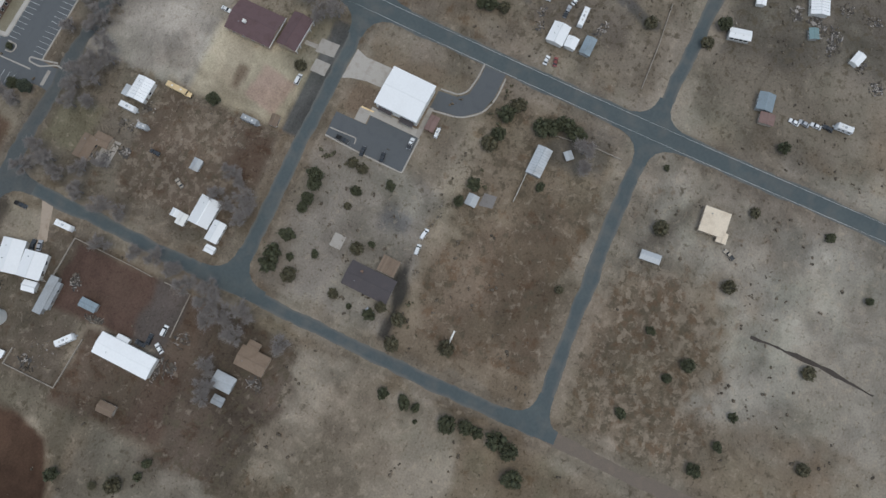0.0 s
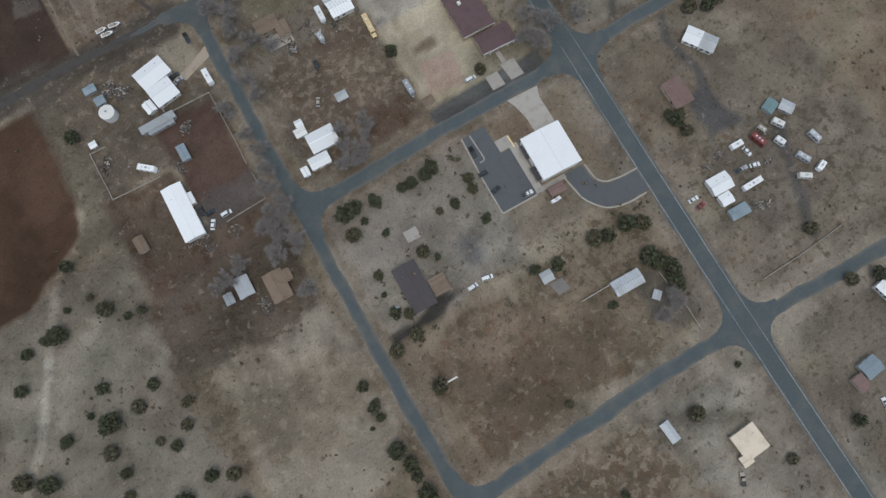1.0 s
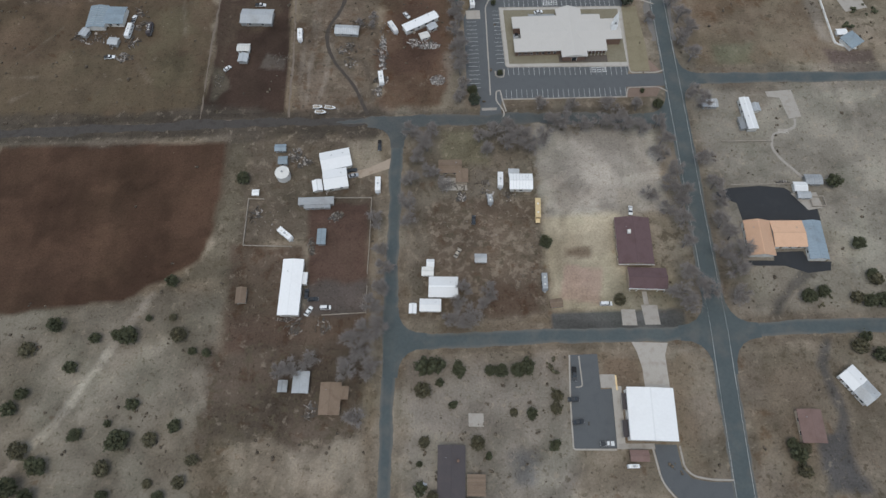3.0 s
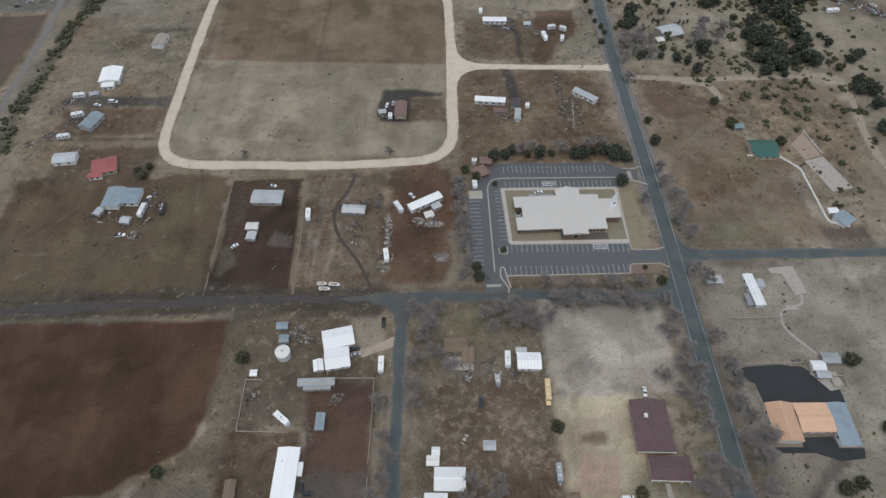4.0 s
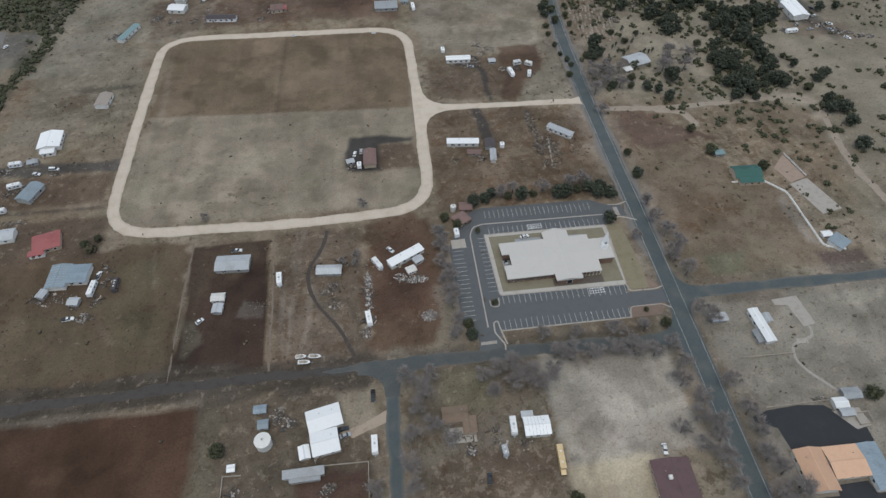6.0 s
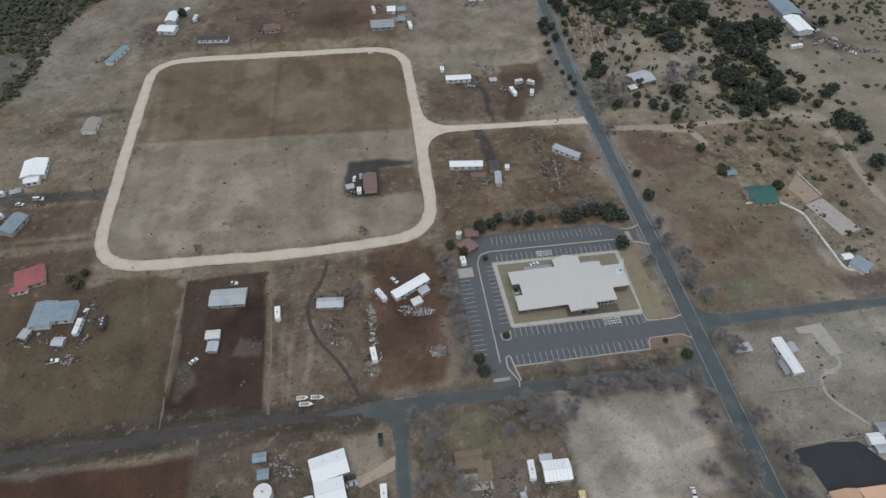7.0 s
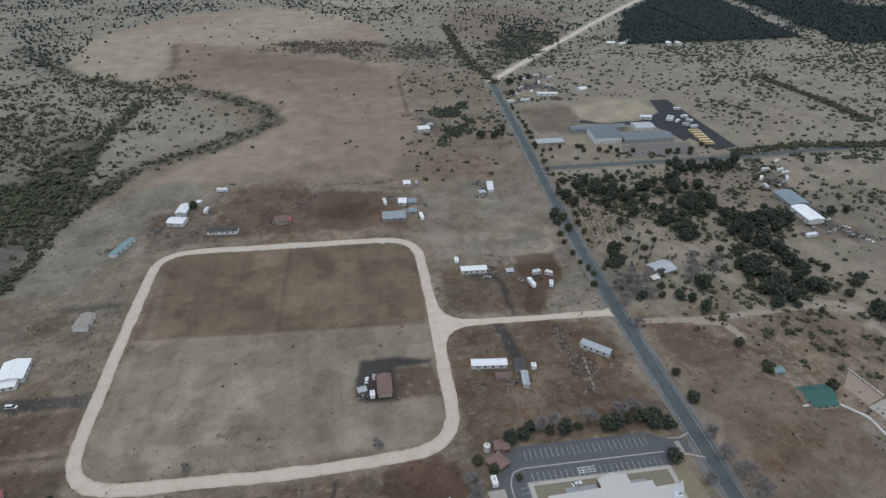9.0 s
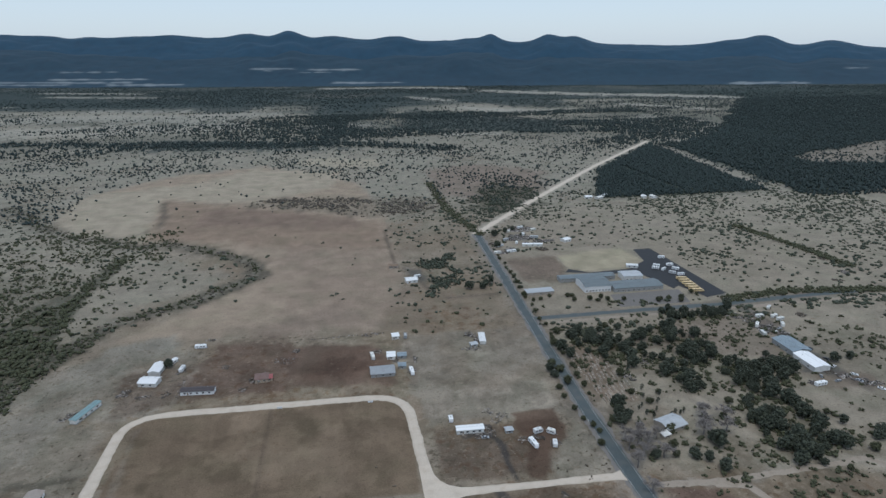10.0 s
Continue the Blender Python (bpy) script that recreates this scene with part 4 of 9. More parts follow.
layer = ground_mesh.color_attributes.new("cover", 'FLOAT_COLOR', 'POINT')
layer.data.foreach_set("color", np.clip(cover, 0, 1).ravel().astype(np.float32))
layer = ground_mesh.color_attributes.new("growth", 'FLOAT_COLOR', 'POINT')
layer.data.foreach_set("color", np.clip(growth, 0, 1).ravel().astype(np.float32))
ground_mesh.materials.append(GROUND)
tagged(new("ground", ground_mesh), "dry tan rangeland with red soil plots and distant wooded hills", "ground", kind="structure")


# ---- the wooded hills that close the view ----
def hills(name, label, tone, nearer=0.0, lower=1.0, wave=43):
    b = np.radians(np.arange(-50, 74, 0.3))
    d = np.linspace(0, 1, 60)
    B, D = np.meshgrid(b, d)
    deg = np.degrees(B)
    crest = np.clip(326 - 1.9 * deg, 235, 368) + 6 * (value_noise(deg, np.zeros_like(deg), 1.5, wave, 4) - 0.5) * 2
    for at, high, wide in ((-30, 20, 4), (-18.3, -20, 1.0), (-15.7, -12, 1.5), (-10.9, 18, 1.3), (-5.0, 34, 1.6), (-1.6, 61, 1.2), (2.1, 24, 1.8), (7.5, 33, 1.4), (14.0, 24, 1.2), (15.9, 54, 0.9), (20.9, 61, 1.2), (23.3, 50, 1.3), (35.3, 35, 1.5), (38.0, 83, 1.6), (42.4, 42, 1.3), (43.7, 15, 1.5), (60, 40, 5)):
        crest = crest + high * np.exp(-((deg - at) / wide) ** 2)
    crest = crest * lower + (1 - lower) * 190 * (value_noise(deg, np.ones_like(deg), 7, wave + 5, 3) - 0.5)
    slope = smooth(0, 1, D) ** 0.8
    folds = 1 + 0.16 * (value_noise(deg * 60, D * 900, 260, 47, 4) - 0.5) * np.sin(D * math.pi) * 2
    depth = 4420 - nearer + 730 * D
    z = crest * slope * folds * (1 - 0.25 * smooth(0.97, 1.0, D)) - 6
    side = depth * np.tan(B - 0.21)
    x, y = -26 + side * math.cos(0.21) + depth * math.sin(0.21), 71 + depth * math.cos(0.21) - side * math.sin(0.21)
    v = np.stack([x, y, z], -1).reshape(-1, 3)
    n, m = B.shape
    i = (np.arange(n - 1)[:, None] * m + np.arange(m - 1)[None]).ravel()
    f = np.stack([i, i + 1, i + m + 1, i, i + m + 1, i + m], 1).reshape(-1, 3)
    me = bpy.data.meshes.new(name)
    me.from_pydata(v.tolist(), [], f.tolist())
    me.materials.append(tone)
    me.polygons.foreach_set("use_smooth", np.ones(len(me.polygons), bool))
    clear = np.zeros_like(z)
    fray = value_noise(deg * 3, z / 7, 2.2, 91, 4) - 0.5
    for d0, d1, level, half in ((-34, -19, 30, 4), (-19.6, -14.5, 28, 4), (-26, -19, 16, 3), (-20, -13.5, 46, 2.5), (-16, -10.5, 14, 4), (-19, -15.6, 92, 3), (-4.9, -1.7, 108, 3.5), (-4, -2.6, 96, 3), (-0.3, 4.2, 100, 4), (-1, 1.5, 84, 2), (2, 8, 20, 4), (36, 41.5, 8, 6), (44.2, 45, 94, 4)):
        clear = np.maximum(clear, smooth(-0.5, 0.5, np.minimum(deg - d0, d1 - deg) / 0.8 + fray) * smooth(-0.6, 0.6, 1 - np.abs(z - level) / half + 3.5 * fray))
    me.attributes.new("clearing", 'FLOAT', 'POINT').data.foreach_set("value", (0.85 * clear).ravel().astype(np.float32))
    tagged(new(name, me), label, "hills", kind="structure")


hills("backdrop_hills", "far wooded hill range, tinted blue-green and glowing faintly as haze", HILL)
hills("backdrop_foothills", "dark wooded foothills with a painted haze tint, before the hill range", FOOTHILL, 260, 0.62, 57)


# ---- roads ----
def rounded(points, radius=10, steps=6, closed=False):
    out = []
    k = len(points)
    for i, p in enumerate(points):
        p = Vector(p)
        if not closed and i in (0, k - 1):
            out.append(p)
            continue
        a, b = Vector(points[i - 1]), Vector(points[(i + 1) % k])
        r = min(radius, (a - p).length * 0.45, (b - p).length * 0.45)
        s, e = p + (a - p).normalized() * r, p + (b - p).normalized() * r
        out += [(1 - u) ** 2 * s + 2 * u * (1 - u) * p + u * u * e for u in (j / steps for j in range(steps + 1))]
    return out


def ribbon(points, width, z0, z1, closed=False, wobble=0.25, step=1.6, seed=1, taper=None):
    """A road bed with slightly uneven edges, as a slab that follows a line."""
    pts = [Vector((p[0], p[1])) for p in points] + ([Vector((points[0][0], points[0][1]))] if closed else [])
    fine = []
    for a, b in zip(pts, pts[1:]):
        n = max(1, int((b - a).length / step))
        fine += [a.lerp(b, i / n) for i in range(n)]
    if not closed:
        fine.append(pts[-1])
    m, k = Mesher(), len(fine)
    rng = random.Random(seed)
    v, fray = [], [0.0, 0.0]
    for i, p in enumerate(fine):
        fray = [0.82 * e + rng.uniform(-wobble, wobble) * 0.75 for e in fray]
        a, b = (fine[i - 1], fine[(i + 1) % k]) if closed else (fine[max(0, i - 1)], fine[min(k - 1, i + 1)])
        d = (b - a).normalized()
        side = Vector((-d.y, d.x))
        w = width / 2 * (taper(i / (k - 1)) if taper else 1)
        l, r = p + side * (w + fray[0]), p - side * (w + fray[1])
        inset = side * min(1.3, w * 0.45)
        v += [(l.x, l.y, z1), (l.x - inset.x, l.y - inset.y, z1), (r.x + inset.x, r.y + inset.y, z1), (r.x, r.y, z1), (l.x + side.x * 0.3, l.y + side.y * 0.3, z0), (r.x - side.x * 0.3, r.y - side.y * 0.3, z0)]
    f = []
    for i in range(k if closed else k - 1):
        a, b = 6 * i, 6 * ((i + 1) % k)
        f += [(a + c, a + c + 1, b + c + 1, b + c) for c in range(3)] + [(a + 4, a, b, b + 4), (a + 3, a + 5, b + 5, b + 3)]
    return m.add(v, f)


def road(name, points, width, z, material, label, radius=12, closed=False, wobble=0.4, category="road", taper=None):
    ob = solid(name, ribbon(rounded(points, radius, closed=closed), width, -0.1, z, closed, wobble, seed=len(name) + len(points), taper=taper), material, label, category, "structure")
    rings = len(ob.data.vertices) // 6
    ob.data.attributes.new("edge", 'FLOAT', 'POINT').data.foreach_set("value", np.tile(np.array((1, 0, 0, 1, 1, 1), np.float32), rings))
    return ob


def junction(name, x, y, arms, z, material, label):
    """Flared corners where roads meet: arms are (dx, dy) of each arm with its half width."""
    pts = []
    arms = sorted(arms, key=lambda a: math.atan2(a[1], a[0]))
    k = len(arms)
    for i, (dx, dy, half, reach) in enumerate(arms):
        d = Vector((dx, dy)).normalized()
        s = Vector((-d.y, d.x))
        ex, ey, ehalf, ereach = arms[(i + 1) % k]
        e = Vector((ex, ey)).normalized()
        es = Vector((-e.y, e.x))
        pts += [Vector((x, y)) + d * reach - s * half, Vector((x, y)) + d * reach + s * half]
        a, b = pts[-1], Vector((x, y)) + e * ereach - es * ehalf
        turn = d.cross(e)
        if turn > 0.3:
            c = Vector((x, y)) + (d * ehalf + e * half) / max(0.5, turn)
            pts += [(1 - u) ** 2 * a + 2 * u * (1 - u) * c + u * u * b for u in (0.2, 0.4, 0.6, 0.8)]
    return solid(name, Mesher().prism([(p.x, p.y) for p in pts], -0.1, z), material, label, "road", "structure")


road("road_main", MAIN, 8.8, 0.060, ASPHALT, "worn grey asphalt main road with pale edges")
road("road_lane", LANE[2:], 5.6, 0.050, ASPHALT, "grey asphalt lane between the yards")
road("road_lane_dirt", LANE[:3], 5.2, 0.045, LANEDIRT, "brown dirt lane beyond the end of the asphalt")
road("road_cross_south", CROSS_S, 6.0, 0.055, ASPHALT, "grey asphalt cross street")
road("road_cross_north", CROSS_N[4:], 6.0, 0.056, DUSTY, "dark worn asphalt cross street with dusty edges", wobble=0.8, taper=lambda u: min(1.0, 0.12 + 7 * u))
road("road_field_track", CROSS_N[:5] + [(-20, 147.6)], 5.2, 0.046, surface("dusty_track", (0.070, 0.061, 0.055), 0.95, 0.2, 0.7, bump=0.4, dirt=0.5), "dusty dark track past the ploughed field", wobble=0.8)
road("road_south_street", SOUTH_ST, 5.8, 0.053, ASPHALT, "grey asphalt street along the brown lot")
road("road_east", EAST_RD, 6.2, 0.054, ASPHALT, "grey asphalt side road")
road("road_school", SCHOOL_RD, 7.5, 0.054, ASPHALT, "pale grey road past the school", wobble=0.5)
road("road_school_second", [(165, 520), (330, 515), (700, 510)], 4.5, 0.05, DIRT, "dirt service road by the school", wobble=0.6)
road("road_west_track", WEST_TRACK, 4.6, 0.05, SHOULDER, "grey gravel track beside a hedge", wobble=0.4)
road("road_far_gravel", DIRT_FAR, 9, 0.08, GRAVEL, "straight pale gravel road running to the forest", wobble=0.6)
road("road_gravel_loop", [(-156, 246), (-156.5, 310), (-156, 375), (-155, 441), (-66, 436.5), (21.5, 431.5), (20.6, 340), (16.5, 242), (-60, 240.5)], 6.6, 0.062, GRAVEL, "pale gravel loop road round a fenced field", 26, True, 0.35)
road("road_gravel_spur", [(19, 332), (76, 328.3), (127, 325.5)], 5.6, 0.058, GRAVEL, "pale gravel spur to the main road", wobble=0.35, taper=lambda u: 1 + 3.6 * max(0, 1 - u * 5.5) ** 2 + 1.0 * max(0, u * 14 - 13) ** 2)
junction("road_junction", -16.8, 37, [(1, 0, 3.2, 15), (0.02, 1, 3, 15), (-0.03, -1, 3, 15)], 0.064, ASPHALT, "grey asphalt street corner")
junction("road_junction", 121.2, 36, [(1, 0, 3.2, 17), (-1, 0, 3.2, 17), (0.02, 1, 4.4, 18), (-0.04, -1, 4.4, 18)], 0.066, ASPHALT, "grey asphalt crossroads")
junction("road_junction", -20.9, -99.5, [(1, 0.02, 2.9, 14), (0.01, 1, 3, 14), (-0.02, -1, 2.6, 9)], 0.064, ASPHALT, "grey asphalt street corner at the pasture")
junction("road_junction", 113.2, -100, [(1, -0.05, 2.9, 16), (-1, 0.03, 2.9, 16), (0.03, 1, 4.4, 17), (-0.04, -1, 4.4, 17)], 0.066, ASPHALT, "grey asphalt crossroads")
junction("road_junction", -12.7, 147.2, [(1, 0, 3, 15), (-1, 0.02, 3, 15), (-0.05, -1, 3, 15)], 0.064, DUSTY, "grey asphalt street corner with dusty edges")
junction("road_junction", 125, 143.6, [(-1, 0.03, 3, 17), (0.03, 1, 4.4, 18), (-0.04, -1, 4.4, 18)], 0.067, ASPHALT, "grey asphalt street corner")
junction("road_junction", 125.8, 167.4, [(1, -0.02, 3.1, 17), (0.03, 1, 4.4, 13), (-0.04, -1, 4.4, 13)], 0.068, ASPHALT, "grey asphalt street corner")

road("path_drive", [(169, 309), (178, 307.5), (186, 304), (189.5, 291)], 4.6, 0.03, DIRT, "pale dirt drive off the track", 5, wobble=0.5, category="track")
road("path_east_track", [(137, 316), (172, 310), (198, 310), (241, 310), (268, 311), (275, 297), (267, 263), (264, 239), (270, 180)], 4.2, 0.025, DIRT, "pale dirt track through the scrub", 12, wobble=0.6, category="track")
road("road_shoulder", MAIN[9:], 12.5, 0.03, SHOULDER, "grey gravel shoulder of the main road", wobble=0.9)
junction("road_junction", 20.0, 331.8, [(1, -0.06, 2.8, 24), (0.04, 1, 3.3, 24), (-0.04, -1, 3.3, 24)], 0.066, GRAVEL, "flared pale gravel corner of the spur")
road("path_ruts", [(-40, 233), (-42.5, 221), (-50.5, 207), (-47.5, 189), (-34, 168), (-28, 152)], 1.6, 0.02, DARKSOIL, "dark winding wheel track across a plot", 8, wobble=0.3, category="track")
road("path_ditch", [(47, -166), (47, -193), (44, -218)], 1.3, 0.02, DARKSOIL, "narrow dark ditch across pale ground", 6, wobble=0.45, category="ditch")
for n, pts in (("path_plot_west", [(-108.5, 234), (-109.5, 187), (-110.5, 152)]), ("path_plot_south", [(-110, 151.8), (-87, 151), (-67, 151.8)]), ("path_plot_east", [(-66.5, 152), (-66.8, 190), (-67, 232)])):
    road(n, pts, 0.55, 0.02, LANEDIRT, "thin pale strip along a plot border", 2, wobble=0.35, category="track")
for side in (-1, 1):
    shifted = []
    for i, p in enumerate(MAIN):
        a, b = Vector(MAIN[max(0, i - 1)]), Vector(MAIN[min(len(MAIN) - 1, i + 1)])
        d = (b - a).normalized()
        shifted.append((p[0] - d.y * 3.5 * side, p[1] + d.x * 3.5 * side))
    road("road_edge_line", shifted, 0.10, 0.074, PAINT, "worn white edge line of the main road", wobble=0.03, category="road marking")


# ---- buildings ----
def opening(parent, name, x, y, z, w, h, nx, ny, pane=GLASS, trim=OFFWHITE):
    """A window or door on a wall whose outer face looks along (nx, ny)."""
    m, g = Mesher(), Mesher()
    t, s = 0.06, 0.09
    if nx:
        x0, x1 = (x, x + t) if nx > 0 else (x - t, x)
        m.box(x0, x1, y - w / 2 - s, y + w / 2 + s, z + h, z + h + s).box(x0, x1, y - w / 2 - s, y + w / 2 + s, z - s, z)
        m.box(x0, x1, y - w / 2 - s, y - w / 2, z, z + h).box(x0, x1, y + w / 2, y + w / 2 + s, z, z + h)
        g.box(min(x, x + nx * 0.03), max(x, x + nx * 0.03), y - w / 2, y + w / 2, z, z + h)
    else:
        y0, y1 = (y, y + t) if ny > 0 else (y - t, y)
        m.box(x - w / 2 - s, x + w / 2 + s, y0, y1, z + h, z + h + s).box(x - w / 2 - s, x + w / 2 + s, y0, y1, z - s, z)
        m.box(x - w / 2 - s, x - w / 2, y0, y1, z, z + h).box(x + w / 2, x + w / 2 + s, y0, y1, z, z + h)
        g.box(x - w / 2, x + w / 2, min(y, y + ny * 0.03), max(y, y + ny * 0.03), z, z + h)
    frame_part = part(name, m, trim, parent)
    part("pane" if name == "window" else "leaf", g, pane, frame_part)


def gable_roof(L, W, h, rise, over=0.45, thick=0.16):
    """Two slabs that meet at a ridge along x; also the slope's foot and length, for seams."""
    m = Mesher()
    hw = W / 2 + over
    foot = h - rise * over / (W / 2)
    for s in (1, -1):
        p = [(-L / 2 - over, 0, h + rise), (L / 2 + over, 0, h + rise), (L / 2 + over, s * hw, foot), (-L / 2 - over, s * hw, foot)]
        q = [(a, b, c + thick) for a, b, c in p]
        f = [(0, 1, 2, 3), (7, 6, 5, 4), (0, 4, 5, 1), (1, 5, 6, 2), (2, 6, 7, 3), (3, 7, 4, 0)]
        m.add(p + q, f)
    return m, hw, foot + thick, h + rise + thick


def building(name, label, category, x, y, L, W, yaw, roof, wall=OFFWHITE, h=2.7, rise=1.0, style="gable", seams=0.0, windows=2, vents=1, group="", z=0.0, seam_material=None, chimney=False):
    """A house, shed or barn: walls, roof with an overhang, door, windows and roof vents. The ridge runs along L."""
    b = thing(name, label, category, pose(x, y, z, 0, 0, yaw), group)
    m = Mesher()
    if min(L, W) > 3.5:
        L, W = L - 0.6, W - 0.6
    if style == "gable":
        m.profile([(-W / 2, -0.1), (W / 2, -0.1), (W / 2, h), (0, h + rise), (-W / 2, h)], -L / 2, L / 2)
        m.v = [(py, px, pz) for px, py, pz in m.v]
        part("wall", m, wall, b)
        r, hw, foot, top = gable_roof(L, W, h, rise)
        cover_part = part("roof", r, roof, b)
        part("ridge_cap", Mesher().profile([(-0.28, top - 0.28 * rise / (W / 2)), (0, top + 0.05), (0.28, top - 0.28 * rise / (W / 2)), (0, top - 0.02)], -L / 2 - 0.46, L / 2 + 0.46), roof, b, m=Matrix(((0, 1, 0, 0), (1, 0, 0, 0), (0, 0, 1, 0), (0, 0, 0, 1))))
        slope = lambda v: foot + (hw - abs(v)) / hw * (top - foot)
    elif style == "hip":
        m.box(-L / 2, L / 2, -W / 2, W / 2, -0.1, h)
        part("wall", m, wall, b)
        o, e = 0.5, min(L, W) / 2
        base = [(-L / 2 - o, -W / 2 - o), (L / 2 + o, -W / 2 - o), (L / 2 + o, W / 2 + o), (-L / 2 - o, W / 2 + o)]
        rx, ry = max(0.1, L / 2 - e), max(0.1, W / 2 - e)
        ridge_pts = [(-rx, -ry), (rx, -ry), (rx, ry), (-rx, ry)]
        k = [(*p, h) for p in base] + [(*p, h + 0.18) for p in base] + [(*p, h + 0.18 + rise) for p in ridge_pts]
        cover_part = part("roof", Mesher().add(k, [(3, 2, 1, 0), (8, 9, 10, 11)] + [(i, (i + 1) % 4, 4 + (i + 1) % 4, 4 + i) for i in range(4)] + [(4 + i, 4 + (i + 1) % 4, 8 + (i + 1) % 4, 8 + i) for i in range(4)]), roof, b)
        hw, foot, top = W / 2 + o, h + 0.18, h + 0.18 + rise
        slope = lambda v: top - 0.1
    else:
        hw, foot, top = W / 2 + 0.3, h, h + rise
        m.profile([(-W / 2, -0.1), (W / 2, -0.1), (W / 2, h + rise), (-W / 2, h)], -L / 2, L / 2)
        m.v = [(py, px, pz) for px, py, pz in m.v]
        part("wall", m, wall, b)
        r = Mesher().add([(sx * (L / 2 + 0.3), sy * hw, (h if sy < 0 else h + rise) + t) for t in (0.02, 0.17) for sx, sy in ((-1, -1), (1, -1), (1, 1), (-1, 1))],
                         [(3, 2, 1, 0), (4, 5, 6, 7), (0, 1, 5, 4), (1, 2, 6, 5), (2, 3, 7, 6), (3, 0, 4, 7)])
        cover_part = part("roof", r, roof, b)
        slope = lambda v: h + 0.17 + (v + hw) / (2 * hw) * rise
    if seams and style != "hip":
        s = Mesher()
        n = int(L / seams)
        for i in range(1, n):
            px = -L / 2 + i * L / n
            for a, c in ((-hw, 0), (0, hw)):
                za, zc = slope(a), slope(c)
                s.add([(px - 0.05, a, za), (px + 0.05, a, za), (px + 0.05, c, zc), (px - 0.05, c, zc), (px - 0.03, a, za + 0.07), (px + 0.03, a, za + 0.07), (px + 0.03, c, zc + 0.07), (px - 0.03, c, zc + 0.07)],
                      [(4, 5, 6, 7), (0, 1, 5, 4), (1, 2, 6, 5), (2, 3, 7, 6), (3, 0, 4, 7)])
        part("seams", s, seam_material or roof, cover_part)
    for i in range(windows):
        px = -L / 2 + (i + 0.7) * L / (windows + 0.4)
        ww = min(1.4, L / (windows + 2))
        for s in (-1, 1):
            opening(b, "window", px, s * W / 2, 0.95, ww, min(1.1, h - 1.3), 0, s)
    opening(b, "door", -L / 2 + 0.22 * L, -W / 2, 0.05, min(1.0, L / 5), min(2.05, h - 0.3), 0, -1, DOORWOOD)
    for i in range(vents):
        px, py = (0.28 - 0.4 * i) * L, 0.22 * W
        zz = slope(py) - 0.1
        part("roof_vent", Mesher().tube((px, py, zz), (px, py, zz + 0.55), 0.12, 0.12, 8).tube((px, py, zz + 0.5), (px, py, zz + 0.62), 0.2, 0.14, 8), GREYMETAL, b)
    if chimney:
        part("chimney", Mesher().box(0.2 * L, 0.2 * L + 0.8, -0.3 * W, -0.3 * W + 0.8, h, top + 0.7).box(0.2 * L - 0.07, 0.2 * L + 0.87, -0.3 * W - 0.07, -0.3 * W + 0.87, top + 0.7, top + 0.8), BRICKWALL, b)
    return b


def mobile_home(label, x, y, L, W, yaw, roof=WHITE, wall=OFFWHITE, seams=0):
    b = building("mobile_home", label, "mobile home", x, y, L, W, yaw, roof, wall, 2.9, 0.35, windows=4, vents=2, seams=seams, group="mobile homes")
    part("skirting", Mesher().box(-L / 2 + 0.02, L / 2 - 0.02, -W / 2 + 0.02, W / 2 - 0.02, -0.1, 0.5), GREYWALL, b)
    part("step", Mesher().box(-L * 0.28 - 0.6, -L * 0.28 + 0.6, -W / 2 - 1.0, -W / 2 - 0.07, -0.05, 0.25).box(-L * 0.28 - 0.6, -L * 0.28 + 0.6, -W / 2 - 0.6, -W / 2 - 0.07, 0.25, 0.5), WOOD, b)
    return b


# ---- vehicles ----
def wheels(parent, xs, half, r, material=GREYMETAL):
    for px in xs:
        for s in (-1, 1):
            w = part("wheel", Mesher().tube((px, s * half - 0.11, r), (px, s * half + 0.11, r), r, r, 12), RUBBER, parent)
            part("rim", Mesher().tube((px, s * (half + 0.06), r), (px, s * (half + 0.13), r), r * 0.58, r * 0.5, 8), material, w)


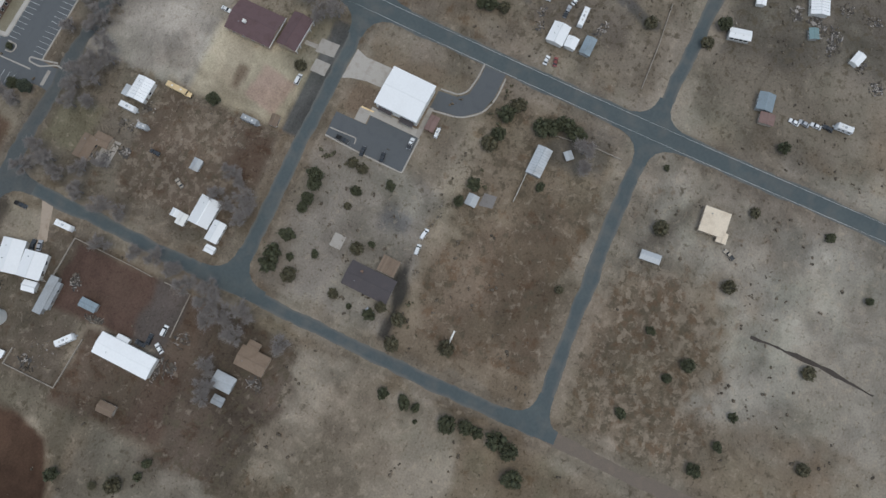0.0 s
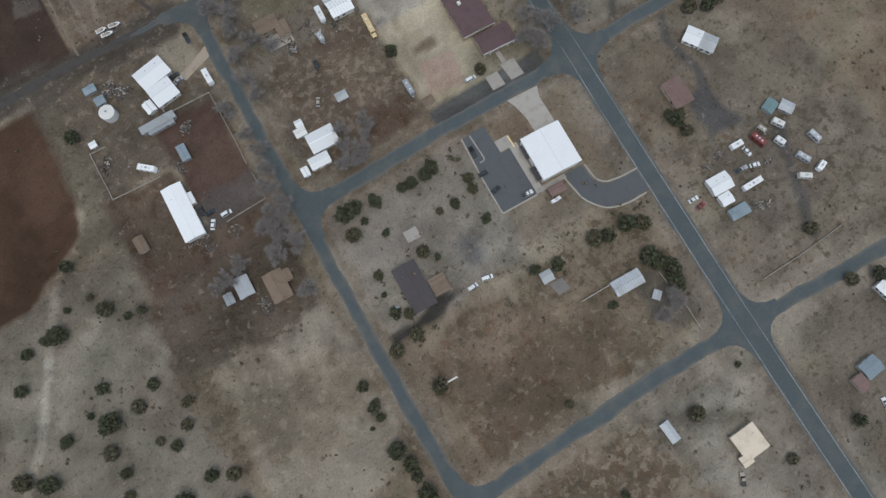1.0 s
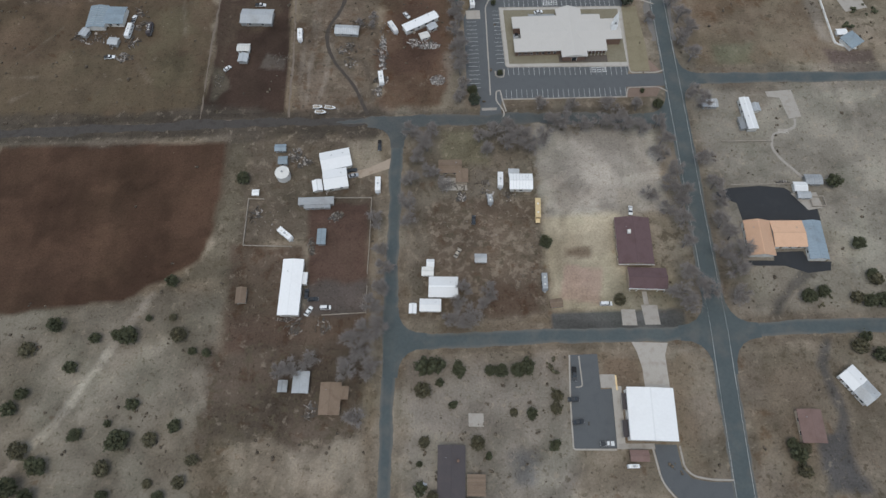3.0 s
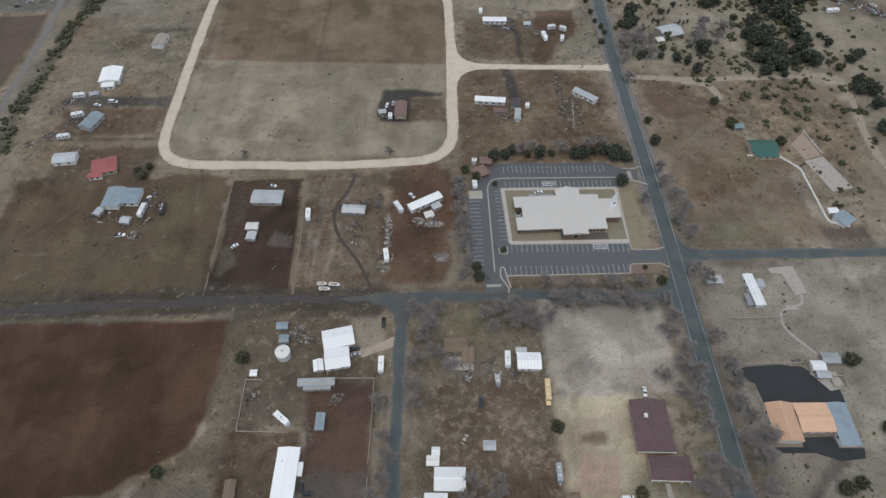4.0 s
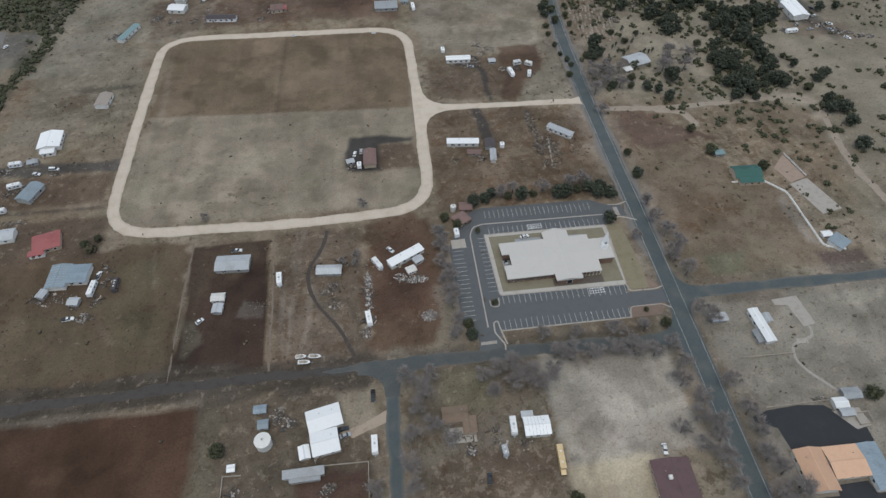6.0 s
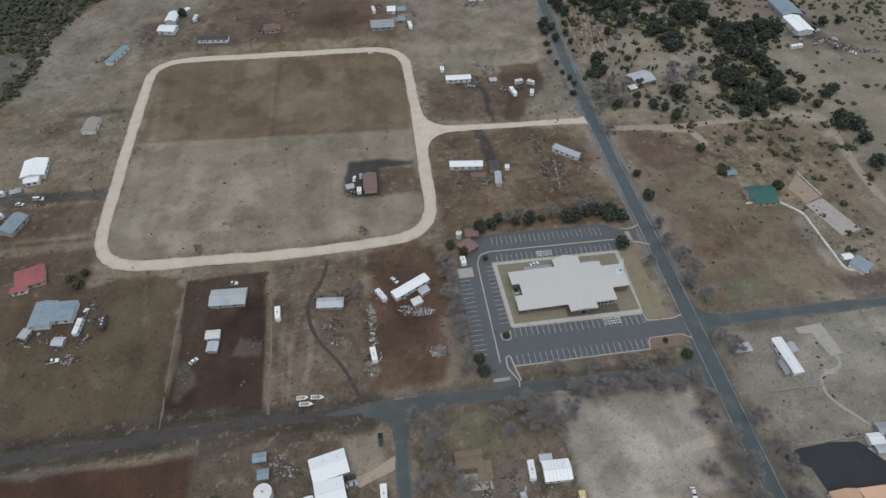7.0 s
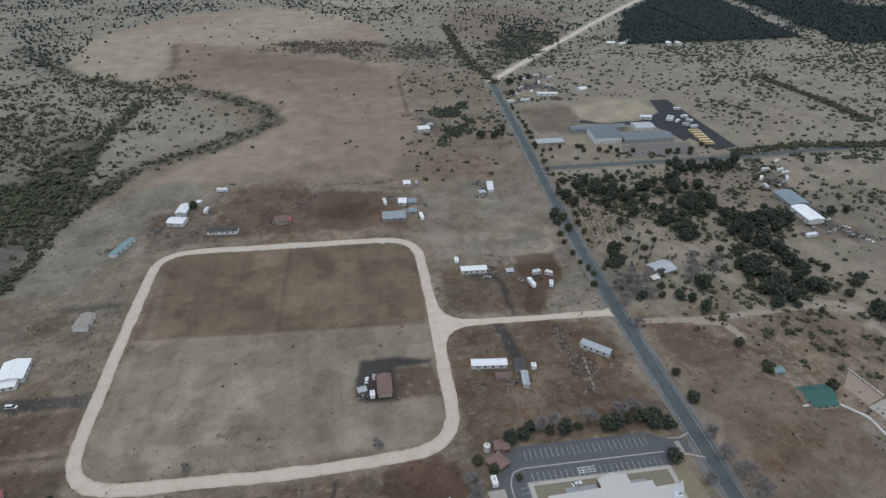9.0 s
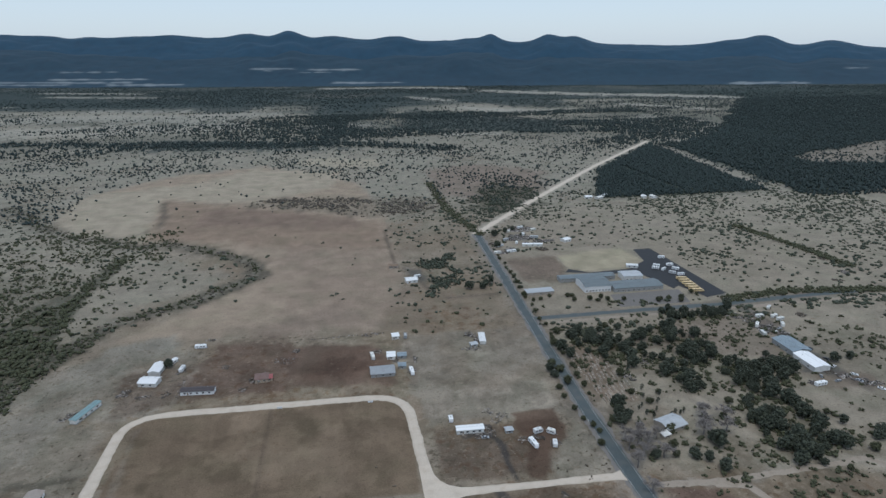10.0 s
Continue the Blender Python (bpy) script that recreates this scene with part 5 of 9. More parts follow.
def car(name, label, x, y, yaw, paint_material, length=4.6, kind="sedan"):
    c = thing(name, label, "car" if kind != "pickup" else "pickup truck", pose(x, y, 0.03, 0, 0, yaw), "parked vehicles")
    k, w = length / 4.6, 0.89
    part("body", Mesher().profile([(-2.28 * k, 0.35), (2.25 * k, 0.35), (2.3 * k, 0.6), (2.2 * k, 0.8), (1.0 * k, 0.95), (-2.2 * k, 0.98), (-2.3 * k, 0.7)], -w, w), paint_material, c)
    if kind == "sedan":
        lo, hi = (-1.75, 1.05), (-1.1, 0.35)
    elif kind == "van":
        lo, hi = (-2.2, 1.45), (-2.12, 0.75)
    else:
        lo, hi = (-0.45, 1.05), (-0.3, 0.5)
    top = 1.9 if kind == "van" else 1.72 if kind == "pickup" else 1.45
    ring = lambda a, b, s, z: [(a * k, -s, z), (b * k, -s, z), (b * k, s, z), (a * k, s, z)]
    part("cabin_glass", Mesher().add(ring(lo[0], lo[1], w - 0.04, 0.94) + ring(hi[0], hi[1], w - 0.2, top - 0.06), [(4, 5, 6, 7), (0, 1, 5, 4), (1, 2, 6, 5), (2, 3, 7, 6), (3, 0, 4, 7)]), GLASS, c)
    part("roof_panel", Mesher().add(ring(hi[0] - 0.05, hi[1] + 0.05, w - 0.18, top - 0.07) + ring(hi[0], hi[1], w - 0.24, top), [(3, 2, 1, 0), (4, 5, 6, 7), (0, 1, 5, 4), (1, 2, 6, 5), (2, 3, 7, 6), (3, 0, 4, 7)]), paint_material, c)
    if kind == "pickup":
        part("cargo_bed", Mesher().box(-2.2 * k, -0.55 * k, -w + 0.12, w - 0.12, 0.985, 1.0).box(-2.28 * k, -0.5 * k, -w, -w + 0.1, 0.9, 1.2).box(-2.28 * k, -0.5 * k, w - 0.1, w, 0.9, 1.2).box(-2.28 * k, -2.2 * k, -w, w, 0.9, 1.2), CAR_DARK if paint_material != CAR_DARK else RUBBER, c)
    for s in (-1, 1):
        part("headlight", Mesher().box(2.2 * k, 2.3 * k, s * 0.62 - 0.16, s * 0.62 + 0.16, 0.62, 0.76), CAR_SILVER, c)
    part("bumper", Mesher().box(2.2 * k, 2.36 * k, -w + 0.05, w - 0.05, 0.38, 0.55).box(-2.36 * k, -2.2 * k, -w + 0.05, w - 0.05, 0.38, 0.55), GREYMETAL, c)
    wheels(c, (-1.4 * k, 1.42 * k), w - 0.1, 0.33)
    return c


def caravan(label, x, y, L, yaw, paint_material=WHITE, W=2.5, tow=True, stripe=LIGHTGREY, name="travel_trailer"):
    c = thing(name, label, "travel trailer", pose(x, y, 0.03, 0, 0, yaw), "parked trailers")
    h = 3.0
    part("shell", Mesher().profile([(-L / 2, 0.55), (L / 2, 0.55), (L / 2, 1.9), (L / 2 - 0.35, h - 0.1), (L / 2 - 0.7, h), (-L / 2 + 0.25, h), (-L / 2, h - 0.3)], -W / 2, W / 2), paint_material, c)
    part("stripe", Mesher().box(-L / 2 + 0.02, L / 2 - 0.4, -W / 2 - 0.012, W / 2 + 0.012, 1.25, 1.5), stripe, c)
    for px in (-0.22 * L, 0.2 * L):
        part("roof_hatch", Mesher().box(px - 0.35, px + 0.35, -0.35, 0.35, h - 0.02, h + 0.12), OFFWHITE, c)
    part("air_conditioner", Mesher().profile([(-0.55, h - 0.02), (0.5, h - 0.02), (0.42, h + 0.28), (-0.45, h + 0.28)], -0.4, 0.4), LIGHTGREY, c)
    for px in (-0.3 * L, 0.05 * L, 0.3 * L):
        for s in (-1, 1):
            part("window", Mesher().box(px - 0.5, px + 0.5, min(s * W / 2, s * (W / 2 + 0.03)), max(s * W / 2, s * (W / 2 + 0.03)), 1.55, 2.25), GLASS, c)
    if tow:
        part("drawbar", Mesher().add([(L / 2 - 0.1, -0.8, 0.5), (L / 2 - 0.1, 0.8, 0.5), (L / 2 + 1.1, 0.07, 0.5), (L / 2 + 1.1, -0.07, 0.5), (L / 2 - 0.1, -0.8, 0.6), (L / 2 - 0.1, 0.8, 0.6), (L / 2 + 1.1, 0.07, 0.6), (L / 2 + 1.1, -0.07, 0.6)],
                                     [(3, 2, 1, 0), (4, 5, 6, 7), (0, 1, 5, 4), (1, 2, 6, 5), (2, 3, 7, 6), (3, 0, 4, 7)]), GREYMETAL, c)
    wheels(c, (-0.45, 0.45) if tow else (-0.32 * L, 0.3 * L), W / 2 - 0.15, 0.36)
    return c


def bus(label, x, y, yaw, L=11.5):
    c = thing("school_bus", label, "bus", pose(x, y, 0.03, 0, 0, yaw), "parked buses")
    part("body", Mesher().profile([(-L / 2, 0.5), (L / 2 - 1.9, 0.5), (L / 2 - 1.9, 2.7), (L / 2 - 2.2, 3.0), (-L / 2 + 0.15, 3.0), (-L / 2, 2.8)], -1.2, 1.2), BUS, c)
    part("hood", Mesher().profile([(L / 2 - 1.9, 0.5), (L / 2, 0.5), (L / 2, 1.3), (L / 2 - 0.3, 1.5), (L / 2 - 1.9, 1.65)], -1.0, 1.0), BUS, c)
    part("windscreen", Mesher().box(L / 2 - 1.9, L / 2 - 1.86, -1.05, 1.05, 1.75, 2.6), GLASS, c)
    for s in (-1, 1):
        for i in range(9):
            px = -L / 2 + 0.8 + i * (L - 3.2) / 8.5
            part("window", Mesher().box(px - 0.38, px + 0.38, min(s * 1.2, s * 1.23), max(s * 1.2, s * 1.23), 1.8, 2.5), GLASS, c)
    for px in (-0.25 * L, 0.12 * L):
        part("roof_hatch", Mesher().box(px - 0.35, px + 0.35, -0.35, 0.35, 2.98, 3.1), OFFWHITE, c)
    part("bumper", Mesher().box(-L / 2 - 0.15, -L / 2, -1.15, 1.15, 0.5, 0.75).box(L / 2, L / 2 + 0.15, -1.0, 1.0, 0.5, 0.75), RUBBER, c)
    wheels(c, (-0.28 * L, L / 2 - 1.2), 1.0, 0.48)
    return c


def boat(label, x, y, yaw, L=5.6):
    c = thing("boat", label, "boat", pose(x, y, 0.03, 0, 0, yaw), "boats on trailers")
    hull = [(-L / 2, -1.0), (L * 0.15, -1.0), (L * 0.38, -0.6), (L / 2, 0), (L * 0.38, 0.6), (L * 0.15, 1.0), (-L / 2, 1.0)]
    low = [(a * 0.92, b * 0.55, 0.5) for a, b in hull]
    k = len(hull)
    part("hull", Mesher().add(low + [(a, b, 1.25) for a, b in hull], [tuple(range(k))[::-1], tuple(range(k, 2 * k))] + [(i, (i + 1) % k, k + (i + 1) % k, k + i) for i in range(k)]), CAR_WHITE, c)
    part("cockpit", Mesher().prism([(a * 0.75 - 0.3, b * 0.72) for a, b in hull], 1.25, 1.28), CAR_TAN, c)
    part("windscreen", Mesher().box(0.4, 0.5, -0.75, 0.75, 1.25, 1.6), GLASS, c)
    part("trailer_frame", Mesher().box(-L / 2, L / 2 + 1.2, -0.06, 0.06, 0.4, 0.5).box(-L / 2 + 0.2, L * 0.2, -0.8, -0.7, 0.4, 0.5).box(-L / 2 + 0.2, L * 0.2, 0.7, 0.8, 0.4, 0.5), GREYMETAL, c)
    wheels(c, (-0.8,), 1.0, 0.3)
    return c


def fence(label, line, name="fence", spacing=3.2, height=1.2, rails=2, material=WOOD):
    """Posts and rails along a line; each post and rail is a part."""
    f = thing(name, label, "fence", pose(line[0][0], line[0][1], 0))
    ox, oy = line[0]
    post = Mesher().box(-0.13, 0.13, -0.13, 0.13, -0.3, height).add([(-0.1, -0.1, height), (0.1, -0.1, height), (0.1, 0.1, height), (-0.1, 0.1, height), (0, 0, height + 0.08)], [(0, 1, 4), (1, 2, 4), (2, 3, 4), (3, 0, 4)]).mesh("post", material)
    for (ax, ay), (bx, by) in zip(line, line[1:]):
        d = math.hypot(bx - ax, by - ay)
        n = max(1, round(d / spacing))
        a = math.degrees(math.atan2(by - ay, bx - ax))
        rail = Mesher().box(0, d / n, -0.11, 0.11, -0.1, 0.1).mesh("rail", material)
        for i in range(n):
            px, py = ax + (bx - ax) * i / n - ox, ay + (by - ay) * i / n - oy
            part("post", post, material, f, m=pose(px, py, 0, 0, 0, a))
            for r in range(rails):
                part("rail", rail, material, f, m=pose(px, py, height * (0.85 - 0.42 * r), 0, 0, a))
    part("post", post, material, f, m=pose(line[-1][0] - ox, line[-1][1] - oy, 0))
    return f


def scrap(label, x, y, rx, ry, count, seed, name="scrap_pile", material=SCRAP, yaw=0, big=1.0):
    """A heap or scatter of litter and timber: many small uneven blocks as one object."""
    rng = random.Random(seed)
    m = Mesher()
    for _ in range(int(count * 1.9)):
        a, r = rng.uniform(0, 6.28), rng.random() ** 0.62
        cx, cy = rx * r * math.cos(a), ry * r * math.sin(a)
        sx, sy, sz = (rng.uniform(0.12, 0.62) * big for _ in range(3))
        kind_of = rng.random()
        if kind_of < 0.22:
            sx, sy = sx * 4.0, sy * 0.5
        elif kind_of < 0.34:
            sx, sy, sz = sx * 2.6, sy * 2.4, sz * 0.4
        t = rng.uniform(0, 3.14)
        co, si = math.cos(t), math.sin(t)
        z0 = rng.uniform(-0.1, 0.25)
        pts = []
        for z in (z0 - 0.1, z0 + sz * 0.6):
            for px, py in ((-sx, -sy), (sx, -sy), (sx, sy), (-sx, sy)):
                px, py = px * rng.uniform(0.4, 0.6), py * rng.uniform(0.4, 0.6)
                pts.append((cx + px * co - py * si, cy + px * si + py * co, z * (1 if z < z0 else rng.uniform(0.7, 1.2))))
        m.add(pts, [(3, 2, 1, 0), (4, 5, 6, 7), (0, 1, 5, 4), (1, 2, 6, 5), (2, 3, 7, 6), (3, 0, 4, 7)])
    ob = solid(name, m, material, label, "scrap", "stuff")
    ob.matrix_basis = pose(x, y, 0, 0, 0, yaw)
    return ob


def slab(name, label, poly, z=0.07, material=CONCRETE, category="pavement"):
    return solid(name, Mesher().prism(poly, -0.1, z), material, label, category, "structure")


def tank(label, x, y, r=3.3, h=4.2):
    t = thing("water_tank", label, "water tank", pose(x, y, 0))
    part("shell", Mesher().tube((0, 0, -0.1), (0, 0, h), r, r, 32), OFFWHITE, t)
    part("roof", Mesher().tube((0, 0, h), (0, 0, h + 0.7), r + 0.12, 0.5, 32), OFFWHITE, t)
    part("hatch", Mesher().tube((0, 0, h + 0.6), (0, 0, h + 0.95), 0.45, 0.45, 12), GREYMETAL, t)
    part("ladder", Mesher().box(r, r + 0.08, -0.3, -0.24, 0, h + 0.4).box(r, r + 0.08, 0.24, 0.3, 0, h + 0.4).box(r, r + 0.06, -0.3, 0.3, 1, 1.05).box(r, r + 0.06, -0.3, 0.3, 2, 2.05).box(r, r + 0.06, -0.3, 0.3, 3, 3.05), GREYMETAL, t)
    return t


# -- west yard by the lane --
building("barn", "long white metal barn beside a red-soil yard", "barn", -59.3, 62.0, 25.2, 8.8, 87.4, WHITE, OFFWHITE, 3.4, 0.7, windows=3)
building("lean_to", "white lean-to against the long barn", "shed", -54.0, 66, 5, 2.0, 87, WHITE, OFFWHITE, 2.3, 0.4, "shed", windows=1, vents=0)
building("house", "white-roofed farmhouse wing with pale walls", "house", -42.2, 125.3, 14.0, 9.8, 11, WHITE, OFFWHITE, 2.8, 1.2, vents=2)
building("house", "white-roofed farmhouse front with a car beside it", "house", -42.0, 114.9, 11.0, 10.0, 8, WHITE, OFFWHITE, 2.7, 1.1)
building("shed", "small white shed beside the farmhouse", "shed", -50.3, 111.9, 5.6, 4.3, 99, WHITE, OFFWHITE, 2.2, 0.7, windows=1, vents=0)
building("stable", "long grey metal stable roof by the paddock", "barn", -50.5, 103.6, 15.7, 2.9, 0, GREYMETAL, GREYWALL, 2.4, 0.5, "shed", windows=3, vents=0)
building("stable", "lower grey stable roof by the paddock", "barn", -50.0, 101.3, 11.5, 1.7, 0, GREYMETAL, GREYWALL, 2.0, 0.3, "shed", windows=2, vents=0)
building("trailer_shed", "grey-blue box trailer shed in the yard", "shed", -47.4, 85.7, 6.8, 3.1, 88, BLUEGREY, GREYWALL, 2.3, 0.25, seams=1.1, windows=1, vents=0)
building("shed", "brown weathered shed on bare soil", "shed", -80.8, 59.4, 7.0, 4.3, 90, BROWN, WOOD, 2.2, 0.8, windows=1, vents=0)
building("shed", "small blue-grey pump shed", "shed", -68.8, 133.2, 4.6, 3.0, 0, BLUE, GREYWALL, 2.2, 0.5, windows=1, vents=0)
building("shed", "small blue-grey shed beside the tank", "shed", -67.2, 126.2, 3.6, 3.4, 0, BLUEGREY, GREYWALL, 2.2, 0.5, windows=1, vents=0)
building("shed", "tiny white box shed at the paddock", "shed", -78.8, 109.6, 2.4, 2.2, 0, WHITE, OFFWHITE, 1.8, 0.3, windows=1, vents=0)
tank("round off-white water tank with a low cone roof", -66.6, 118.4)
caravan("white travel trailer with roof hatches beside the lane", -22.3, 111.4, 7.6, -91)
caravan("white travel trailer standing askew in the paddock", -63.8, 87.8, 7.8, -42)
car("car", "white car beside the long barn", -51.7, 51.6, 59, CAR_WHITE)
car("car", "white car in the red-soil yard", -44.6, 52.9, 0, CAR_WHITE, kind="van")
car("car", "dark car by the long barn", -50.1, 56.9, 2, CAR_DARK)
car("car", "dark car by the long barn wall", -53.0, 59.5, 88, CAR_DARK)
car("car", "silver car at the farmhouse drive", -33.9, 117.4, 12, CAR_SILVER)
car("car", "dark car at the farmhouse drive", -34.6, 120.2, 8, CAR_DARK)
car("pickup_truck", "dark pickup truck parked by the lane", -21.7, 133.5, -91, CAR_DARK, 5.6, "pickup")
fence("weathered timber paddock fence", [(-75, 106.5), (-82, 107), (-82.5, 83.5), (-61, 82)])
fence("weathered timber yard fence", [(-44, 106), (-25.3, 105.2), (-26.3, 78), (-27, 68)], spacing=3.5)
fence("weathered timber yard fence along the south side", [(-27, 62), (-27.3, 50), (-46, 49.6)], spacing=3.5)
slab("path_drive", "pale dirt drive of the farmhouse", [(-36, 119.3), (-27, 121.5), (-16.6, 126.5), (-16.6, 121), (-25, 118.4), (-31, 116)], 0.045, surface("pale_drive", (0.40, 0.32, 0.25), 0.95, 0.14, 0.9, dirt=0.4), "drive")
scrap("feed rubble and timber by the stable", -52, 82, 1.6, 4.2, 60, 3, "rubble_strip", PALESCRAP)
scrap("litter at the barn's end", -60, 48.4, 6, 0.8, 30, 4)
scrap("scattered litter beside the pump sheds", -61, 128, 4, 2.4, 26, 5)
scrap("small litter in the paddock", -72, 95, 6, 7, 26, 6, big=0.5)
# -- brown house and yard between the lane and the field --
building("house", "brown-roofed house with a porch in a bare yard", "house", 11.5, 119.4, 10.6, 7.0, -2, BROWN, TANWALL, 2.5, 0.9)
building("house", "brown-roofed house extension with solar frame", "house", 16.8, 114.2, 7.2, 5.6, 88, BROWN, TANWALL, 2.4, 0.6)
slab("patio", "cluttered pale concrete patio", [(7, 108.2), (19, 107.6), (19, 110.6), (14, 111), (14, 114.5), (7.4, 114.8)], 0.08)
scrap("household clutter on the patio", 11, 111, 3.0, 2.2, 50, 8, big=0.8)
building("garage", "white corrugated metal garage", "garage", 43.8, 109.6, 10.5, 8.0, -3, WHITE, OFFWHITE, 3.2, 1.1, seams=1.3, seam_material=LIGHTGREY, windows=1)
building("lean_to", "grey lean-to on the white garage", "shed", 41, 115.2, 4.5, 2.6, -3, LIGHTGREY, GREYWALL, 2.2, 0.4, "shed", windows=1, vents=0)
caravan("white camper parked beside the garage", 34.5, 111.6, 7.6, -94)
caravan("small grey-white box trailer in the yard", 29.0, 101.7, 4.4, -86, LIGHTGREY, 2.3)
bus("faded yellow school bus on brown ground", 50.3, 95.0, -94.5, 11.8)
building("house", "white L-shaped house with pale roof", "house", 6.0, 59.5, 12.3, 9.1, -3, WHITE, OFFWHITE, 2.8, 0.9)
building("house", "white front wing of the L-shaped house", "house", 0.2, 51.6, 8.9, 5.4, -3, WHITE, OFFWHITE, 2.7, 0.7)
building("shed", "white box shed by the L-shaped house", "shed", -7.3, 50.6, 3.6, 2.4, 87, WHITE, OFFWHITE, 2.2, 0.4, windows=1, vents=0)
building("shed", "white garden shed in two parts", "shed", -0.5, 67.2, 5.0, 3.9, -3, OFFWHITE, OFFWHITE, 2.3, 0.5, windows=1, vents=0)
building("shed", "small white annex of the garden shed", "shed", 0.8, 71.0, 2.6, 2.8, -3, WHITE, OFFWHITE, 2.2, 0.5, windows=1, vents=0)
building("shed", "light grey metal shed in the yard", "shed", 22.9, 72.5, 4.5, 3.3, -3, LIGHTGREY, GREYWALL, 2.1, 0.4, seams=0.9, windows=1, vents=0)
caravan("long rusty flatbed trailer body at the field edge", 49.8, 60.5, 7.6, -92, GREYMETAL, 2.3, name="box_trailer")
building("shed", "brown plank shed at the lot edge", "shed", 53.7, 50.6, 4.6, 3.0, 3, BROWN, WOOD, 2.2, 0.5, windows=1, vents=0)
car("car", "dark brown derelict car in the yard", 21, 92, 85, CAR_DARK)
car("car", "brown derelict car in the brown yard", 13, 76, 60, CAR_TAN)
for i, (sx, sy, r, n) in enumerate(((20, 94, 5, 40), (12, 88, 5, 40), (15, 78, 6, 50), (44, 66, 4, 60), (40, 60, 5, 60), (46, 78, 4, 40), (30, 84, 5, 30), (8, 72, 4, 26), (38, 92, 4, 22))):
    scrap("scattered pale rubble and litter on brown soil", sx, sy, r, r * 1.3, n // 5, 20 + i, "rubble", PALESCRAP, big=0.6)
# -- maroon hall --
hall = building("hall", "long maroon-shingled hall with white trim", "hall", 90.8, 77.6, 22.2, 15.2, 87, MAROON, TANWALL, 3.6, 1.6, windows=4, vents=1)
entrance = building("hall", "maroon-shingled hall entrance wing", "hall", 93.9, 59.8, 16.3, 9.4, -4, MAROON, TANWALL, 3.4, 1.3, windows=3, vents=0)
part("eave_trim", Mesher().box(-11.45, -11.27, -7.8, -0.1, 3.2, 3.45).box(-11.45, -11.27, 0.1, 7.8, 3.2, 3.45), WHITE, hall, "white painted eave board")
part("eave_trim", Mesher().box(-8.4, 8.4, -5.05, -4.87, 3.0, 3.25), WHITE, entrance, "white painted eave board")
for px in (-7.4, -4.4, 4.4, 7.4):
    part("porch_post", Mesher().box(px - 0.12, px + 0.12, -4.85, -4.61, 0, 3.05), WHITE, entrance)
part("roof_unit", Mesher().box(-0.8, 0.8, -0.7, 0.7, 0, 1.0).box(-0.9, 0.9, -0.1, 0.1, 0.2, 0.9), OFFWHITE, thing("air_conditioner", "white roof air conditioner on the maroon hall", "air conditioner", pose(88.6, 81.0, 5.3, 0, 0, 85)))
slab("pavement_slab", "pale concrete parking slab", [(81.3, 47.3), (87.3, 47.0), (87.2, 40), (81, 40.3)], 0.07)
slab("pavement_slab", "pale concrete parking slab by the entrance", [(90.2, 49), (97.0, 48.6), (97.0, 40), (90.6, 40.2)], 0.07)
slab("path_entrance", "pale concrete path to the hall", [(91.5, 55), (93.5, 55), (93.5, 49), (91.5, 49)], 0.065)
car("car", "white car parked behind the hall", 92.6, 93.8, -97, CAR_WHITE)
car("car", "long white car by the lawn", 75.2, 49.9, 0, CAR_WHITE, 5.2, "van")
# -- orange-roofed house --
building("house", "orange tile roof wing with white gables", "house", 146.6, 76.9, 16.8, 11.4, 87, ORANGE, OFFWHITE, 3.0, 1.8, windows=3)
building("house", "orange tile roofed middle house wing", "house", 160.0, 78.5, 14.2, 12.6, -2, ORANGE, OFFWHITE, 2.8, 1.0, windows=3)
building("house", "blue-grey metal roof wing beside the orange roof", "house", 171.1, 75.1, 18.4, 8.2, 87, BLUE, OFFWHITE, 2.8, 1.0, seams=1.4, windows=3)
slab("drive_blacktop", "black asphalt yard behind the house", [(134, 102), (141, 104), (155, 104.5), (166, 103), (172, 97), (178.5, 97), (178, 85.5), (143, 85.5), (142, 96), (134, 100)], 0.05, BLACKTOP, "drive")
slab("drive_blacktop_front", "black asphalt forecourt of the house", [(140, 67.5), (152, 67), (153, 71), (166, 71), (167, 66), (177, 65.5), (175.6, 61.4), (165.4, 60.6), (156, 64.4), (141.5, 65)], 0.05, BLACKTOP, "drive")
building("shed", "white shed beside the black asphalt yard", "shed", 172.1, 102.2, 5.9, 4.6, -3, WHITE, OFFWHITE, 2.3, 0.5, windows=1, vents=0)
building("shed", "grey metal shed under a tree", "shed", 179.0, 105.6, 7.7, 5.0, -3, GREYMETAL, GREYWALL, 2.4, 0.6, seams=1.1, windows=1, vents=0)
building("shed", "low white shed on a concrete apron", "shed", 172.8, 97.9, 5.4, 2.6, -3, LIGHTGREY, GREYWALL, 2.1, 0.3, windows=1, vents=0)
slab("pavement_apron", "grey concrete apron of the sheds", [(168, 100), (180, 100), (181, 92), (174, 91)], 0.06)
fence("white-grey timber pen fence on the apron", [(176, 97.5), (182, 97.5), (182, 92.5), (176, 92.5), (176, 97.5)], spacing=2)
fence("long timber fence in the pasture", [(142, 129), (166, 128.2)], spacing=3)
fence("timber fence behind the black yard", [(141, 105), (170, 104.6)], spacing=3)
scrap("dark litter behind the fence", 166, 105.6, 4, 1.0, 20, 60)
mobile_home("white mobile home with a side porch", 157.6, 143.2, 18.2, 4.8, 92, WHITE)
building("shed", "grey shed against the white mobile home", "shed", 153.8, 138.0, 6.0, 2.6, 92, GREYMETAL, GREYWALL, 2.3, 0.4, windows=1, vents=0)
